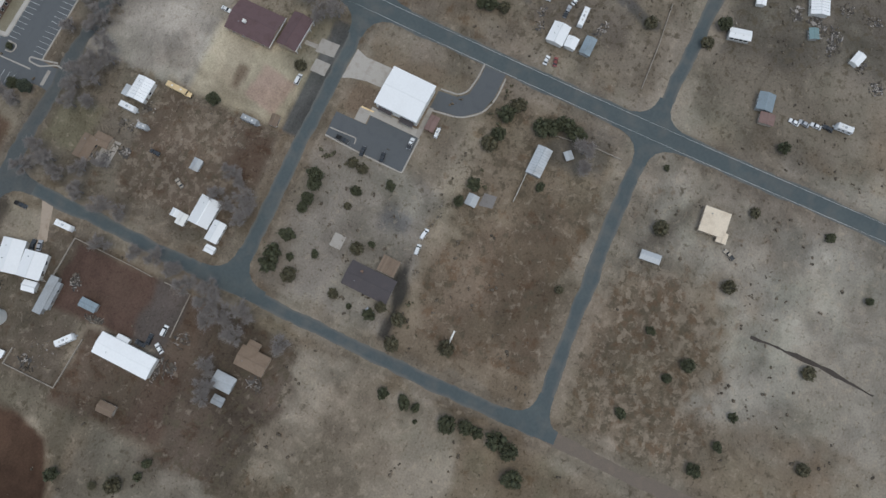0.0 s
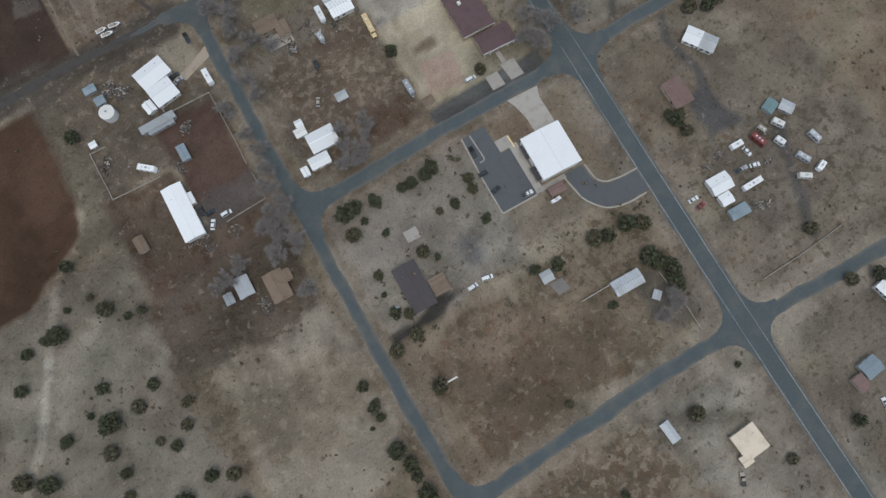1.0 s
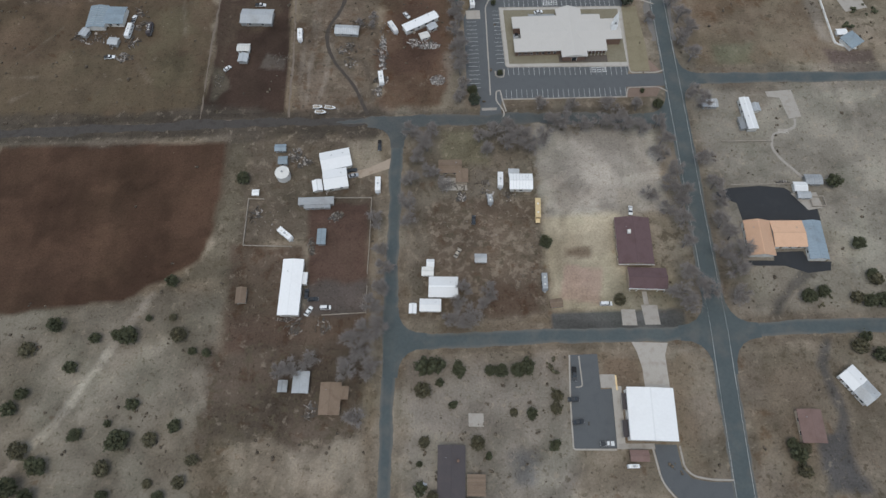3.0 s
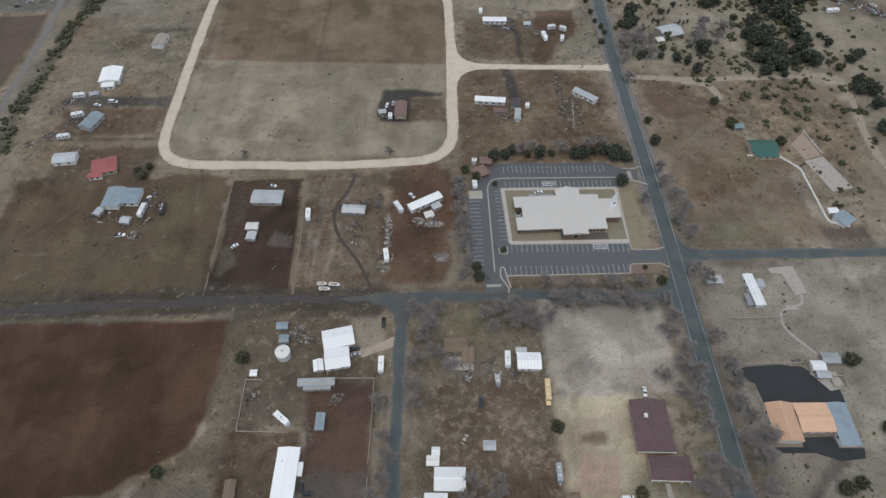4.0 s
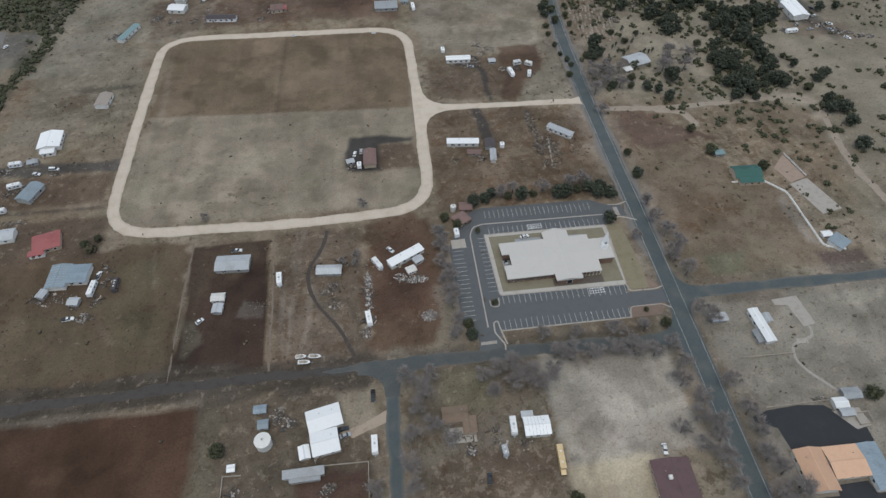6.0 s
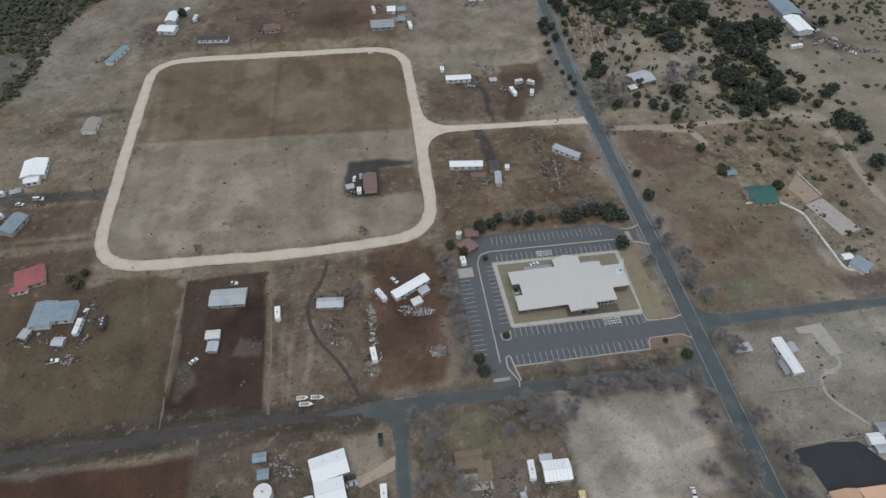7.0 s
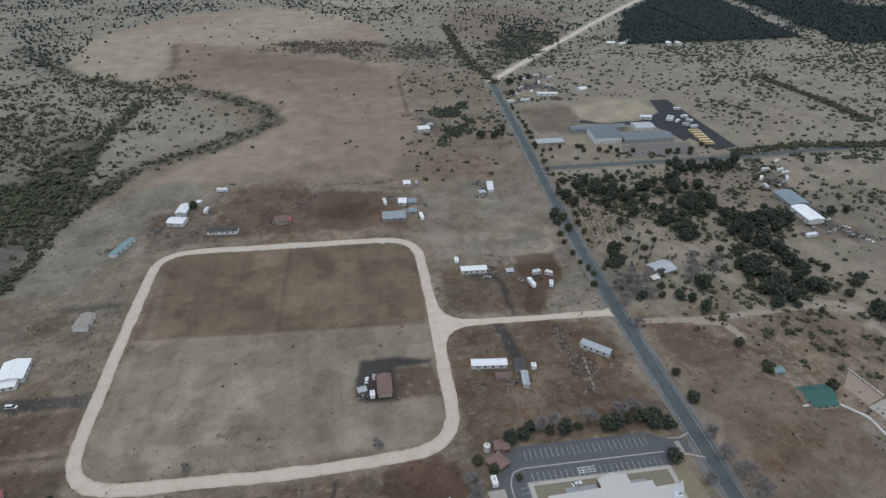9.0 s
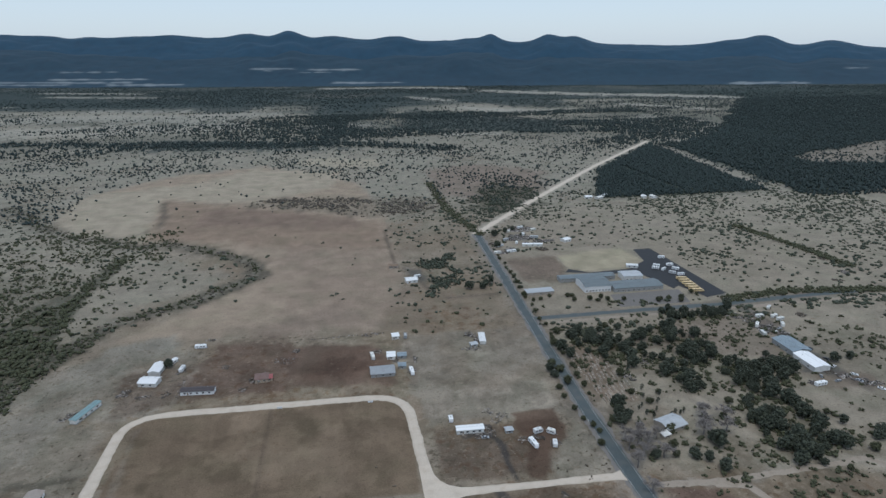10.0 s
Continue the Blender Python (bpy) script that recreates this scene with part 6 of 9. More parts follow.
building("shed", "round-roofed pale shed beside the mobile home", "shed", 162.2, 147.0, 4.6, 4.0, 92, LIGHTGREY, OFFWHITE, 2.3, 0.6, windows=1, vents=0)
building("shed", "grey metal shed with a ribbed roof", "shed", 140.4, 150.4, 7.4, 4.6, -2, LIGHTGREY, GREYWALL, 2.3, 0.4, seams=0.9, seam_material=WHITE, windows=1, vents=0)
slab("drive_concrete", "pale concrete drive with a hooked end", [(170.5, 157.6), (183.6, 158.2), (184.6, 142), (178.2, 141), (176.6, 153.6), (171, 154.4)], 0.06)
road("path_garden", [(181, 141), (180, 136), (174, 134), (168, 132.5), (165.5, 125), (168, 119), (176, 108)], 1.1, 0.05, CONCRETE, "narrow pale garden path", 3, wobble=0.08, category="path")
slab("patio_small", "small pale patio slab", [(171, 135.5), (176, 135), (176, 132.5), (171, 133)], 0.06)

# -- white community building and its paved grounds --
building("community_building", "large white flat-topped metal building", "building", 85.2, 2.9, 20.0, 18.2, 86, WHITE, OFFWHITE, 5.6, 0.7, windows=4, vents=0)
slab("pavement_lot", "grey asphalt parking lot of the white building", [(57.4, 28.5), (68.5, 28.5), (68, 14), (72.5, 14), (71.2, -9), (54.5, -8.4), (55.6, 10)], 0.045, LOT, "parking lot")
slab("pavement_drive_north", "pale concrete entrance drive", [(83.5, 33), (98.5, 32), (96.5, 27), (96, 13.5), (86, 14), (86.2, 22), (85, 29)], 0.06)
slab("pavement_drive_south", "grey asphalt drive curving to the main road", [(85.5, -8), (94.5, -8.5), (95, -17), (98, -21), (105, -22.5), (115, -23), (114, -32.5), (101, -32), (93, -29.5), (87, -22)], 0.048, LOT, "drive")
slab("pavement_walk", "pale concrete walk along the building", [(72.6, 15), (76.5, 15), (74.5, -9.5), (71.3, -9.2)], 0.075)
slab("pavement_walk_south", "pale concrete walk behind the building", [(71.5, -9.3), (86, -9.8), (86, -7.7), (72, -7.2)], 0.08)
slab("pavement_corner", "pale concrete pad with a yellow kerb", [(68.3, 20), (74.5, 19.8), (74.3, 14.4), (68.2, 14.6)], 0.072)
part("yellow_kerb", Mesher().box(-0.35, 0.35, -3, 3, 0, 0.16), BUS, thing("kerb", "yellow painted kerb at the walk", "kerb", pose(74.6, 16.4, 0.05, 0, 0, -2)))
for kx, ky in ((76.3, 8.5), (74.9, -2.0)):
    canopy = thing("entrance_canopy", "dark flat canopy over the walk", "canopy", pose(kx, ky, 0, 0, 0, 86))
    part("roof_panel", Mesher().box(-3.2, 3.2, -1.1, 1.1, 2.8, 3.0), DARKROOF, canopy)
    for px in (-3, 3):
        for py in (-0.9, 0.9):
            part("post", Mesher().box(px - 0.08, px + 0.08, py - 0.08, py + 0.08, 0, 2.8), GREYMETAL, canopy)
road("kerb_drive", [(95.6, -9), (96, -17), (99, -20.3), (106, -21.8), (114, -22.2)], 0.4, 0.16, CONCRETE, "pale concrete kerb of the curved drive", 4, wobble=0.02, category="kerb")
road("kerb_drive_outer", [(85, -9), (86.5, -22), (92.5, -30.2), (101, -33), (111, -33.2)], 0.4, 0.16, CONCRETE, "pale concrete kerb of the curved drive", 4, wobble=0.02, category="kerb")
road("kerb_lot", [(57, 28.5), (55.2, 10), (54.2, -8.7), (71, -9.4)], 0.35, 0.15, CONCRETE, "pale concrete kerb of the parking lot", 1, wobble=0.02, category="kerb")
road("kerb_bay", [(60.8, 28), (60.8, 15.4), (58.0, 15.2)], 0.35, 0.15, CONCRETE, "pale concrete kerb of a parking bay", 1.5, wobble=0.02, category="kerb")
car("pickup_truck", "dark pickup truck in the parking lot", 57.9, 20.5, -94, CAR_DARK, 5.8, "pickup")
car("car", "dark car in the parking lot", 56.4, 10.4, 1, CAR_DARK)
car("car", "dark car in the parking lot", 57.2, 1.5, 7, CAR_DARK)
car("pickup_truck", "white pickup truck in the parking lot", 67.5, -7.1, -1, CAR_WHITE, 5.4, "pickup")
building("shed", "small red-roofed shed behind the white building", "shed", 78.8, -12.2, 6.4, 3.4, -3, REDBROWN, BRICKWALL, 2.3, 0.5, windows=1, vents=0)
caravan("low white utility trailer", 76.0, -15.9, 4.4, -1, WHITE, 1.4)
# -- dark house south of the street --
building("house", "dark grey shingled house beside a carport", "house", 6.2, -15.8, 20.3, 10.4, 87, DARKROOF, GREYWALL, 2.8, 1.4, windows=3, chimney=True)
carport = thing("carport", "timber-framed carport with a slatted roof", "carport", pose(15.5, -20.4, 0, 0, 0, 87))
for i in range(9):
    part("slat", Mesher().box(-3.8 + i * 0.86, -2.98 + i * 0.86, -3.5, 3.5, 2.5, 2.62), BROWN, carport)
for i in range(4):
    part("beam", Mesher().box(-3.9, 3.9, -3.5 + i * 2.3, -3.3 + i * 2.3, 2.3, 2.5), WOOD, carport)
for px in (-3.7, 3.7):
    for py in (-3.4, 3.4):
        part("post", Mesher().box(px - 0.09, px + 0.09, py - 0.09, py + 0.09, 0, 2.3), OFFWHITE, carport)
slab("patio_square", "pale square concrete slab in the yard", [(14, 6.6), (20, 6.3), (19.8, 1.2), (13.8, 1.5)], 0.06)
car("van", "white van parked at the lot edge", 26.6, -28.3, 2, CAR_WHITE, 4.6, "van")
car("van", "white van parked at the lot edge", 33.7, -28.2, -11, CAR_WHITE, 5.0, "van")
car("car", "pale car under a bush by the dark house", -4.6, -20.5, 70, CAR_SILVER, 3.8)
for i, (sx, sy) in enumerate(((22, -27), (39, -29), (44, -31), (48, -30), (18, -31))):
    scrap("small pale litter along the lot edge", sx, sy, 2.5, 1.2, 14, 80 + i, "litter", PALESCRAP, big=0.6)
# -- lot with the light blue shed --
building("shed", "light blue-grey metal shed with ribbed roof", "shed", 81.0, -60.4, 12.9, 6.4, -3, LIGHTGREY, GREYWALL, 2.7, 0.7, seams=1.2, seam_material=BLUEGREY, windows=2, vents=0)
wall_run = thing("timber_wall", "long pale timber wall beside the shed", "wall", pose(68, -57.2, 0, 0, 0, -2))
for i in range(8):
    part("panel", Mesher().box(-7 + i * 1.75, -5.3 + i * 1.75, -0.09, 0.09, 0, 1.7), OFFWHITE, wall_run)
building("shed", "small grey shed on brown ground", "shed", 54.5, -40.9, 4.9, 4.6, -3, LIGHTGREY, GREYWALL, 2.2, 0.4, seams=0.9, windows=1, vents=0)
slab("patio_old", "stained grey slab beside the shed", [(54, -44), (60, -44.5), (60.5, -50), (55, -50)], 0.05, surface("stained_slab", (0.19, 0.175, 0.165), 0.95))
part("plank", Mesher().box(-3.2, 3.2, -0.35, 0.35, 0, 0.35), OFFWHITE, thing("timber_beam", "pale timber beam lying on brown ground", "beam", pose(-1.2, -55.4, 0, 0, 0, -2)))
building("shed", "small pale shed in the dark plot", "shed", 88.5, -71, 3.2, 2.6, 40, LIGHTGREY, GREYWALL, 1.9, 0.3, windows=1, vents=0)
fence("thin timber fence of the dark plot", [(95, -63), (96.5, -80), (96, -92)], spacing=3)
# -- houses west of the lane, south of the street --
building("house", "grey metal-roofed cottage by the lane", "house", -53.0, 21.1, 8.6, 6.4, 87, LIGHTGREY, GREYWALL, 2.6, 0.9, seams=1.2)
building("shed", "small dark grey shed by the cottage", "shed", -60.4, 19.9, 4.6, 3.6, 87, GREYMETAL, GREYWALL, 2.2, 0.5, windows=1, vents=0)
building("house", "brown-shingled house by the lane", "house", -41.0, 14.1, 12.6, 8.2, 87, BROWN, TANWALL, 2.7, 1.0)
building("porch", "brown-shingled side porch of the house", "porch", -35.6, 16.2, 4.4, 3.0, 87, BROWN, TANWALL, 2.4, 0.4, windows=1, vents=0)
# -- east of the main road, south --
building("house", "red-brown shingled house with a dark drive", "house", 147.6, -3.8, 12.6, 9.2, 87, REDBROWN, TANWALL, 2.7, 1.2)
building("house", "white and grey roofed house set askew", "house", 169.2, 14.2, 7.4, 8.0, -58, WHITE, OFFWHITE, 2.7, 0.7)
building("house", "grey roofed end of the askew house", "house", 173.0, 8.0, 6.8, 8.0, -58, LIGHTGREY, OFFWHITE, 2.7, 0.7)
building("house", "white roofed house among parked trailers", "house", 138.3, -46.6, 9.6, 7.6, -3, WHITE, OFFWHITE, 2.8, 0.9, vents=2)
building("house", "white side wing of the house among trailers", "house", 136.6, -53.4, 5.4, 5.0, -3, WHITE, OFFWHITE, 2.6, 0.5)
building("shed", "grey-blue metal shed behind the white house", "shed", 138.1, -60.6, 8.5, 4.8, -3, BLUEGREY, GREYWALL, 2.3, 0.5, seams=1.1, windows=1, vents=0)
caravan("long white camper in the trailer yard", 150.4, -53.9, 9.6, -1)
car("pickup_truck", "grey flatbed truck in the trailer yard", 150.8, -46.3, -5, CAR_SILVER, 6.4, "pickup")
car("car", "white car in the trailer yard", 157.0, -47.8, -16, CAR_WHITE)
car("car", "white car with dark glass by the road", 125.7, -46.3, -3, CAR_WHITE)
car("car", "dark red car behind the house", 126.5, -50.2, 10, CAR_RED)
caravan("red box truck body in the yard", 164.6, -39.5, 7.2, -75, CAR_RED, 2.5, False, CAR_RED, "box_truck")
caravan("white camper trailer in the yard", 155.2, -36.5, 5.8, -3)
car("car", "white car beside a camper", 157.8, -41.2, -80, CAR_WHITE)
for cx, cy, cl, ca, cm in ((176.5, -38, 5.4, -60, OFFWHITE), (172, -45, 4.6, -70, WHITE), (176, -56, 6.2, -65, LIGHTGREY), (171.5, -63, 5.6, -35, OFFWHITE), (180, -63, 4.8, 20, WHITE), (168.5, -36.5, 4.2, -70, CAR_TAN), (186, -51, 5.8, -80, LIGHTGREY)):
    caravan("pale weathered camper among parked trailers", cx, cy, cl, ca, cm, 2.2)
building("shed", "green-grey metal shed among trailers", "shed", 178, -30, 6, 5, 20, TEALROOF, GREYWALL, 2.3, 0.5, windows=1, vents=0)
building("shed", "grey metal shed among trailers", "shed", 184, -34, 6, 5, -60, LIGHTGREY, GREYWALL, 2.3, 0.5, windows=1, vents=0)
fence("pale timber fence at the corner lot", [(130, -89), (150, -89), (172, -88)], spacing=3.5)
for i, (sx, sy) in enumerate(((146, -62), (150, -64), (147, -36), (163, -50), (140, -38))):
    scrap("litter and timber in the trailer yard", sx, sy, 3, 2, 20, 90 + i)
# -- south of the south street --
building("house", "beige flat-roofed house in a bare lot", "house", 85.1, -136.6, 10.8, 10.6, 2, BEIGE, TANWALL, 2.9, 0.6, "hip")
building("house", "beige corner wing of the house", "house", 80.0, -141.5, 4.4, 4.0, 2, BEIGE, TANWALL, 2.6, 0.4, windows=1, vents=0)
building("shed", "grey metal shed beside a dark drive", "shed", 61.2, -117.4, 7.6, 3.2, -87, LIGHTGREY, GREYWALL, 2.2, 0.4, seams=1.0, windows=1, vents=0)
car("pickup_truck", "tan pickup truck beside the beige house", 75, -147, 60, CAR_TAN, 5.2, "pickup")
building("house", "blue-grey roofed cottage with a brown porch", "house", 143.5, -139.5, 8.0, 6.8, 5, BLUEGREY, GREYWALL, 2.7, 0.8)
building("porch", "brown timber porch with pale rails", "porch", 136.6, -142.4, 5.0, 6.2, 5, REDBROWN, WOOD, 2.3, 0.3, windows=1, vents=0)
mobile_home("short white mobile home in a lot", 168.8, -119.5, 9.4, 4.6, 100)
for cx, cy, ca, pm in ((140.5, -154, 80, CAR_WHITE), (141.6, -158, 80, CAR_SILVER), (142.5, -163, 85, CAR_WHITE), (143.5, -168, 80, CAR_DARK)):
    car("car", "parked car in a row on a dark drive", cx, cy, ca, pm)
caravan("white camper van at the end of a row of cars", 145.5, -174, 7, 90)
building("house", "white metal-roofed house with ribbed roof", "house", 197, -147, 12, 8, 15, WHITE, OFFWHITE, 2.8, 0.8, seams=1.4, seam_material=LIGHTGREY)
building("shed", "small teal-roofed shed in a lot", "shed", 182, -149, 5, 4, 20, TEALROOF, GREYWALL, 2.2, 0.4, windows=1, vents=0)
building("shed", "white shed in the far lot", "shed", 178, -170, 6, 4, -20, WHITE, OFFWHITE, 2.3, 0.4, windows=1, vents=0)
building("shed", "white shed in the far lot", "shed", 189, -123, 6, 4, 10, WHITE, OFFWHITE, 2.3, 0.4, windows=1, vents=0)
for i, (sx, sy) in enumerate(((186, -152), (190, -140), (183, -158))):
    scrap("litter in the far lot", sx, sy, 4, 3, 30, 110 + i)

# ---- the church and its parking ----
def church():
    """A broad low roof stepped back at its corners, a cross gable, a notched service court and a steeple."""
    c = thing("church", "large pale-roofed church with a white steeple", "church", pose(75.0, 196.2, 0))
    eave, ridge, half = 3.9, 4.75, 11.7
    strips = ((-11.7, -5.6, -27.8, 19.5), (-5.6, -3.5, -27.8, 28.0), (-3.5, 0.0, -24.0, 28.0), (0.0, 3.4, -24.0, 28.0), (3.4, 8.2, -27.6, 28.2), (8.2, 11.7, -27.6, 18.6))
    for y0, y1, x0, x1 in strips:
        z0, z1 = (ridge - (ridge - eave) * abs(y) / half for y in (y0, y1))
        part("wall", Mesher().box(x0 + 0.7, x1 - 0.7, y0 + (0.7 if y0 < -11 else 0), y1 - (0.7 if y1 > 11 else 0), -0.1, eave - 0.25), BRICKWALL, c)
        part("roof", Mesher().add([(x0, y0, z0 - 0.3), (x1, y0, z0 - 0.3), (x1, y1, z1 - 0.3), (x0, y1, z1 - 0.3), (x0, y0, z0), (x1, y0, z0), (x1, y1, z1), (x0, y1, z1)],
                 [(3, 2, 1, 0), (4, 5, 6, 7), (0, 1, 5, 4), (1, 2, 6, 5), (2, 3, 7, 6), (3, 0, 4, 7)]), CHURCH, c)
    part("wall", Mesher().box(-3.4, 8.2, -15.2, 17.0, -0.1, eave - 0.3), BRICKWALL, c, "brick walls of the cross wing")
    cross = Mesher().profile([(-4.2, 3.6), (9.0, 3.6), (9.0, 4.0), (2.6, 5.05), (-4.2, 4.0)], -15.9, 16.2)
    cross.add([(-4.2, 16.2, 4.0), (9.0, 16.2, 4.0), (2.6, 16.2, 5.05), (2.6, 18.2, 4.2), (2.6, 18.2, 3.7)], [(0, 2, 3), (2, 1, 3), (0, 3, 4), (3, 1, 4)])
    part("roof", cross, CHURCH, c, "low gabled roof of the cross wing")
    part("roof", Mesher().add([(9.0, -11.7, 3.88), (19.5, -11.7, 3.88), (19.5, -12.4, 3.5), (9.0, -12.4, 3.5), (9.0, -11.7, 3.6), (19.5, -11.7, 3.6)], [(3, 2, 1, 0), (3, 4, 5, 2), (0, 1, 5, 4)]), CHURCH, c)
    for i in range(7):
        px = -25 + i * 3.0
        opening(c, "window", px, -11.0, 1.0, 1.2, 1.4, 0, -1)
        opening(c, "window", px, 11.0, 1.0, 1.2, 1.4, 0, 1)
    for py in (-3.2, 0, 3.2):
        opening(c, "window", 27.3, py, 1.0, 1.2, 1.8, 1, 0)
    opening(c, "door", 2.6, -15.2, 0.1, 2.4, 2.5, 0, -1, GLASS)
    opening(c, "door", 2.6, 17.0, 0.1, 2.4, 2.5, 0, 1, GLASS)
    part("service_court", Mesher().box(-27.2, -23.2, -3.4, 3.3, -0.1, 0.25), GREYMETAL, c, "paved service court in the west end")
    for i in range(3):
        part("cooling_unit", Mesher().box(-26.4, -24.8, -2.6 + i * 2.0, -1.2 + i * 2.0, 0.25, 1.7), LIGHTGREY if i % 2 else CAR_DARK, c)
    for i in range(6):
        part("porch_post", Mesher().tube((10 + i * 1.8, -12.2, 0), (10 + i * 1.8, -12.2, 3.5), 0.12, 0.1), OFFWHITE, c)
    s = part("steeple", Mesher().box(22.9, 25.5, -0.4, 2.2, 0, 8.2).box(23.2, 25.2, -0.1, 1.9, 8.2, 10.4), WHITE, c, "white steeple tower")
    part("spire", Mesher().add([(23.0, -0.3, 10.4), (25.4, -0.3, 10.4), (25.4, 2.1, 10.4), (23.0, 2.1, 10.4), (24.2, 0.9, 17.0)], [(3, 2, 1, 0), (0, 1, 4), (1, 2, 4), (2, 3, 4), (3, 0, 4)]), WHITE, s)
    part("louvre", Mesher().box(23.6, 24.8, -0.14, -0.1, 8.6, 10.0), GREYMETAL, s)
    return c


church()
lot = slab("pavement_church_lot", "dark sealed asphalt car park round the church", [(22.5, 212), (30, 228), (37, 236), (44, 238), (104, 236), (112, 231), (120, 230.5), (121, 221.5), (112, 222), (108, 218), (106, 178), (104, 171.5), (123, 171), (123, 163.5), (102, 163.3), (101, 157.6), (39, 158.6), (38, 152), (38.5, 147), (27, 147), (28, 154), (27.5, 163), (22, 164)], 0.045, LOT, "parking lot")
slab("pavement_church_walk", "pale concrete walk round the church lawn", [(42.2, 218), (107, 216.2), (105, 176.6), (42.8, 178.6)], 0.13, WALK)
slab("lawn_church", "dry yellow lawn strip inside the walk", [(44, 216.4), (105, 214.8), (104.6, 179), (44.4, 180.2)], 0.14, surface("dry_lawn", (0.225, 0.20, 0.142), 0.95, 0.2, 0.6, bump=0.4), "lawn")
slab("lawn_church_east", "dry yellow lawn east of the church", [(106, 216), (115, 216.5), (116, 190), (115.5, 173), (105.6, 173)], 0.10, surface("dry_lawn_east", (0.215, 0.185, 0.122), 0.95, 0.2, 0.6, bump=0.4), "lawn")
slab("bed_church_south", "brown planting bed along the church front", [(70, 184.6), (95, 184), (95, 179.4), (70, 180)], 0.145, surface("planting_bed", (0.115, 0.095, 0.08), 0.95, 0.25, 1.0), "planting bed")
slab("island_east_north", "brown gravel island with a pale kerb", [(104.8, 176), (116, 172.4), (121, 172.2), (116, 180), (106, 180)], 0.09, surface("island_gravel", (0.21, 0.15, 0.12), 0.95, 0.2, 1.0), "island")
slab("island_east_south", "brown gravel island with a dark shrub", [(102, 163.4), (120, 163.3), (116, 157), (101.4, 157.2)], 0.09, surface("island_gravel_south", (0.21, 0.15, 0.12), 0.95, 0.2, 1.0), "island")
for n, pts in (("kerb_inner", [(42, 218.2), (107.2, 216.4), (105.2, 176.4), (42.6, 178.4), (42, 218.2)]), ("kerb_west_line", [(33.4, 161), (34.6, 219), (37, 224.5), (42, 226), (108, 224)]),
               ("kerb_south", [(39.5, 158.4), (101.5, 157.4)]), ("kerb_island_north", [(105, 176.6), (105.4, 172.4), (118, 171.8), (122, 173)]),
               ("kerb_island_south", [(101, 157.6), (102.6, 163), (118, 162.8), (122, 160)]), ("kerb_south_exit", [(39, 148), (39.6, 151), (36, 158), (36.5, 163.5), (38.5, 164), (39.2, 158), (40.5, 151)]),
               ("kerb_north_exit", [(113, 231), (118, 230), (124, 232)]), ("kerb_north_exit_south", [(112, 221.5), (118, 221), (125, 217.5)]), ("kerb_island_west", [(37, 176), (37, 172.5), (41, 172), (41.5, 177)])):
    road(n, pts, 0.42, 0.17, CONCRETE, "pale concrete kerb", 1.6, wobble=0.02, category="kerb")
slab("crossing_south", "pale concrete apron at the car park exit", [(28.6, 153.6), (36, 153.6), (36, 152), (28.6, 152)], 0.06)
slab("crossing_north", "pale concrete apron at the north exit", [(115, 228.5), (117.4, 228.5), (117.4, 222), (115, 222)], 0.06)

bay_line = Mesher().box(-0.085, 0.085, -2.6, 2.6, 0, 0.006).mesh("bay_line", PAINT)


def bays(x0, y0, x1, y1, count, length, turn):
    for i in range(count + 1):
        u = i / count
        ob = part("bay_line", bay_line, PAINT, lot, m=pose(x0 + (x1 - x0) * u, y0 + (y1 - y0) * u, 0.049, 0, 0, turn) @ Matrix.Diagonal((1, length / 5.2, 1, 1)))


bays(45, 232.8, 102.4, 231, 23, 5.6, -1)
bays(45, 220.6, 104, 219.0, 23, 4.8, -1)
bays(43.6, 175.9, 103.6, 173.6, 23, 5.4, -1)
bays(41.4, 161.4, 101.2, 160.3, 23, 5.2, -1)
bays(26.6, 209, 26, 166, 16, 5.6, 90)
bays(40.4, 216, 40.2, 181.4, 13, 4.4, 90)


def hatch(x, y):
    """White hatched bay markings."""
    for k in range(3):
        part("bay_marking", Mesher().box(-0.8, 0.8, -1.5, -1.2, 0, 0.006).box(-0.8, 0.8, -0.15, 0.15, 0, 0.006).box(-0.8, 0.8, 1.2, 1.5, 0, 0.006).box(-1.0, -0.8, -1.8, 1.8, 0, 0.006).box(0.8, 1.0, -1.8, 1.8, 0, 0.006), MARKING, lot, m=pose(x + k * 2.7, y, 0.056))


slab("pavement_patio", "dark paved patio beside the church wing", [(57, 213), (71, 212.6), (71, 207.6), (57, 207.8)], 0.16, GREYMETAL, "patio")
slab("pavement_patio", "dark paved patio at the church corner", [(84.4, 212), (93, 211.6), (92.8, 207.4), (84.4, 207.6)], 0.16, GREYMETAL, "patio")
hatch(87, 174.8)
hatch(67, 220.6)
car("car", "white car beside the church walk", 62.6, 213.8, 12, CAR_WHITE)
# -- red pavilions by the car park --
building("pavilion", "red-brown roofed picnic pavilion", "pavilion", 35.3, 238.4, 7.0, 5.6, -6, REDBROWN, BRICKWALL, 2.6, 0.9, windows=1, vents=0)
building("pavilion", "red-brown hipped garden pavilion", "pavilion", 31.5, 229.6, 8.0, 7.6, 30, REDBROWN, BRICKWALL, 2.6, 1.6, "hip", windows=1, vents=0)
tank("small white storage tank beside the pavilions", 28.6, 238.4, 1.5, 3.4)
caravan("small white camper on a concrete pad", 27.6, 220.5, 5.0, 92)
slab("pavement_pad", "pale concrete pad at the hedge", [(24, 217), (31.5, 217), (31.5, 211), (24, 211)], 0.06)
car("car", "dark green car by the hedge", 20.4, 225.5, 60, CAR_GREEN)
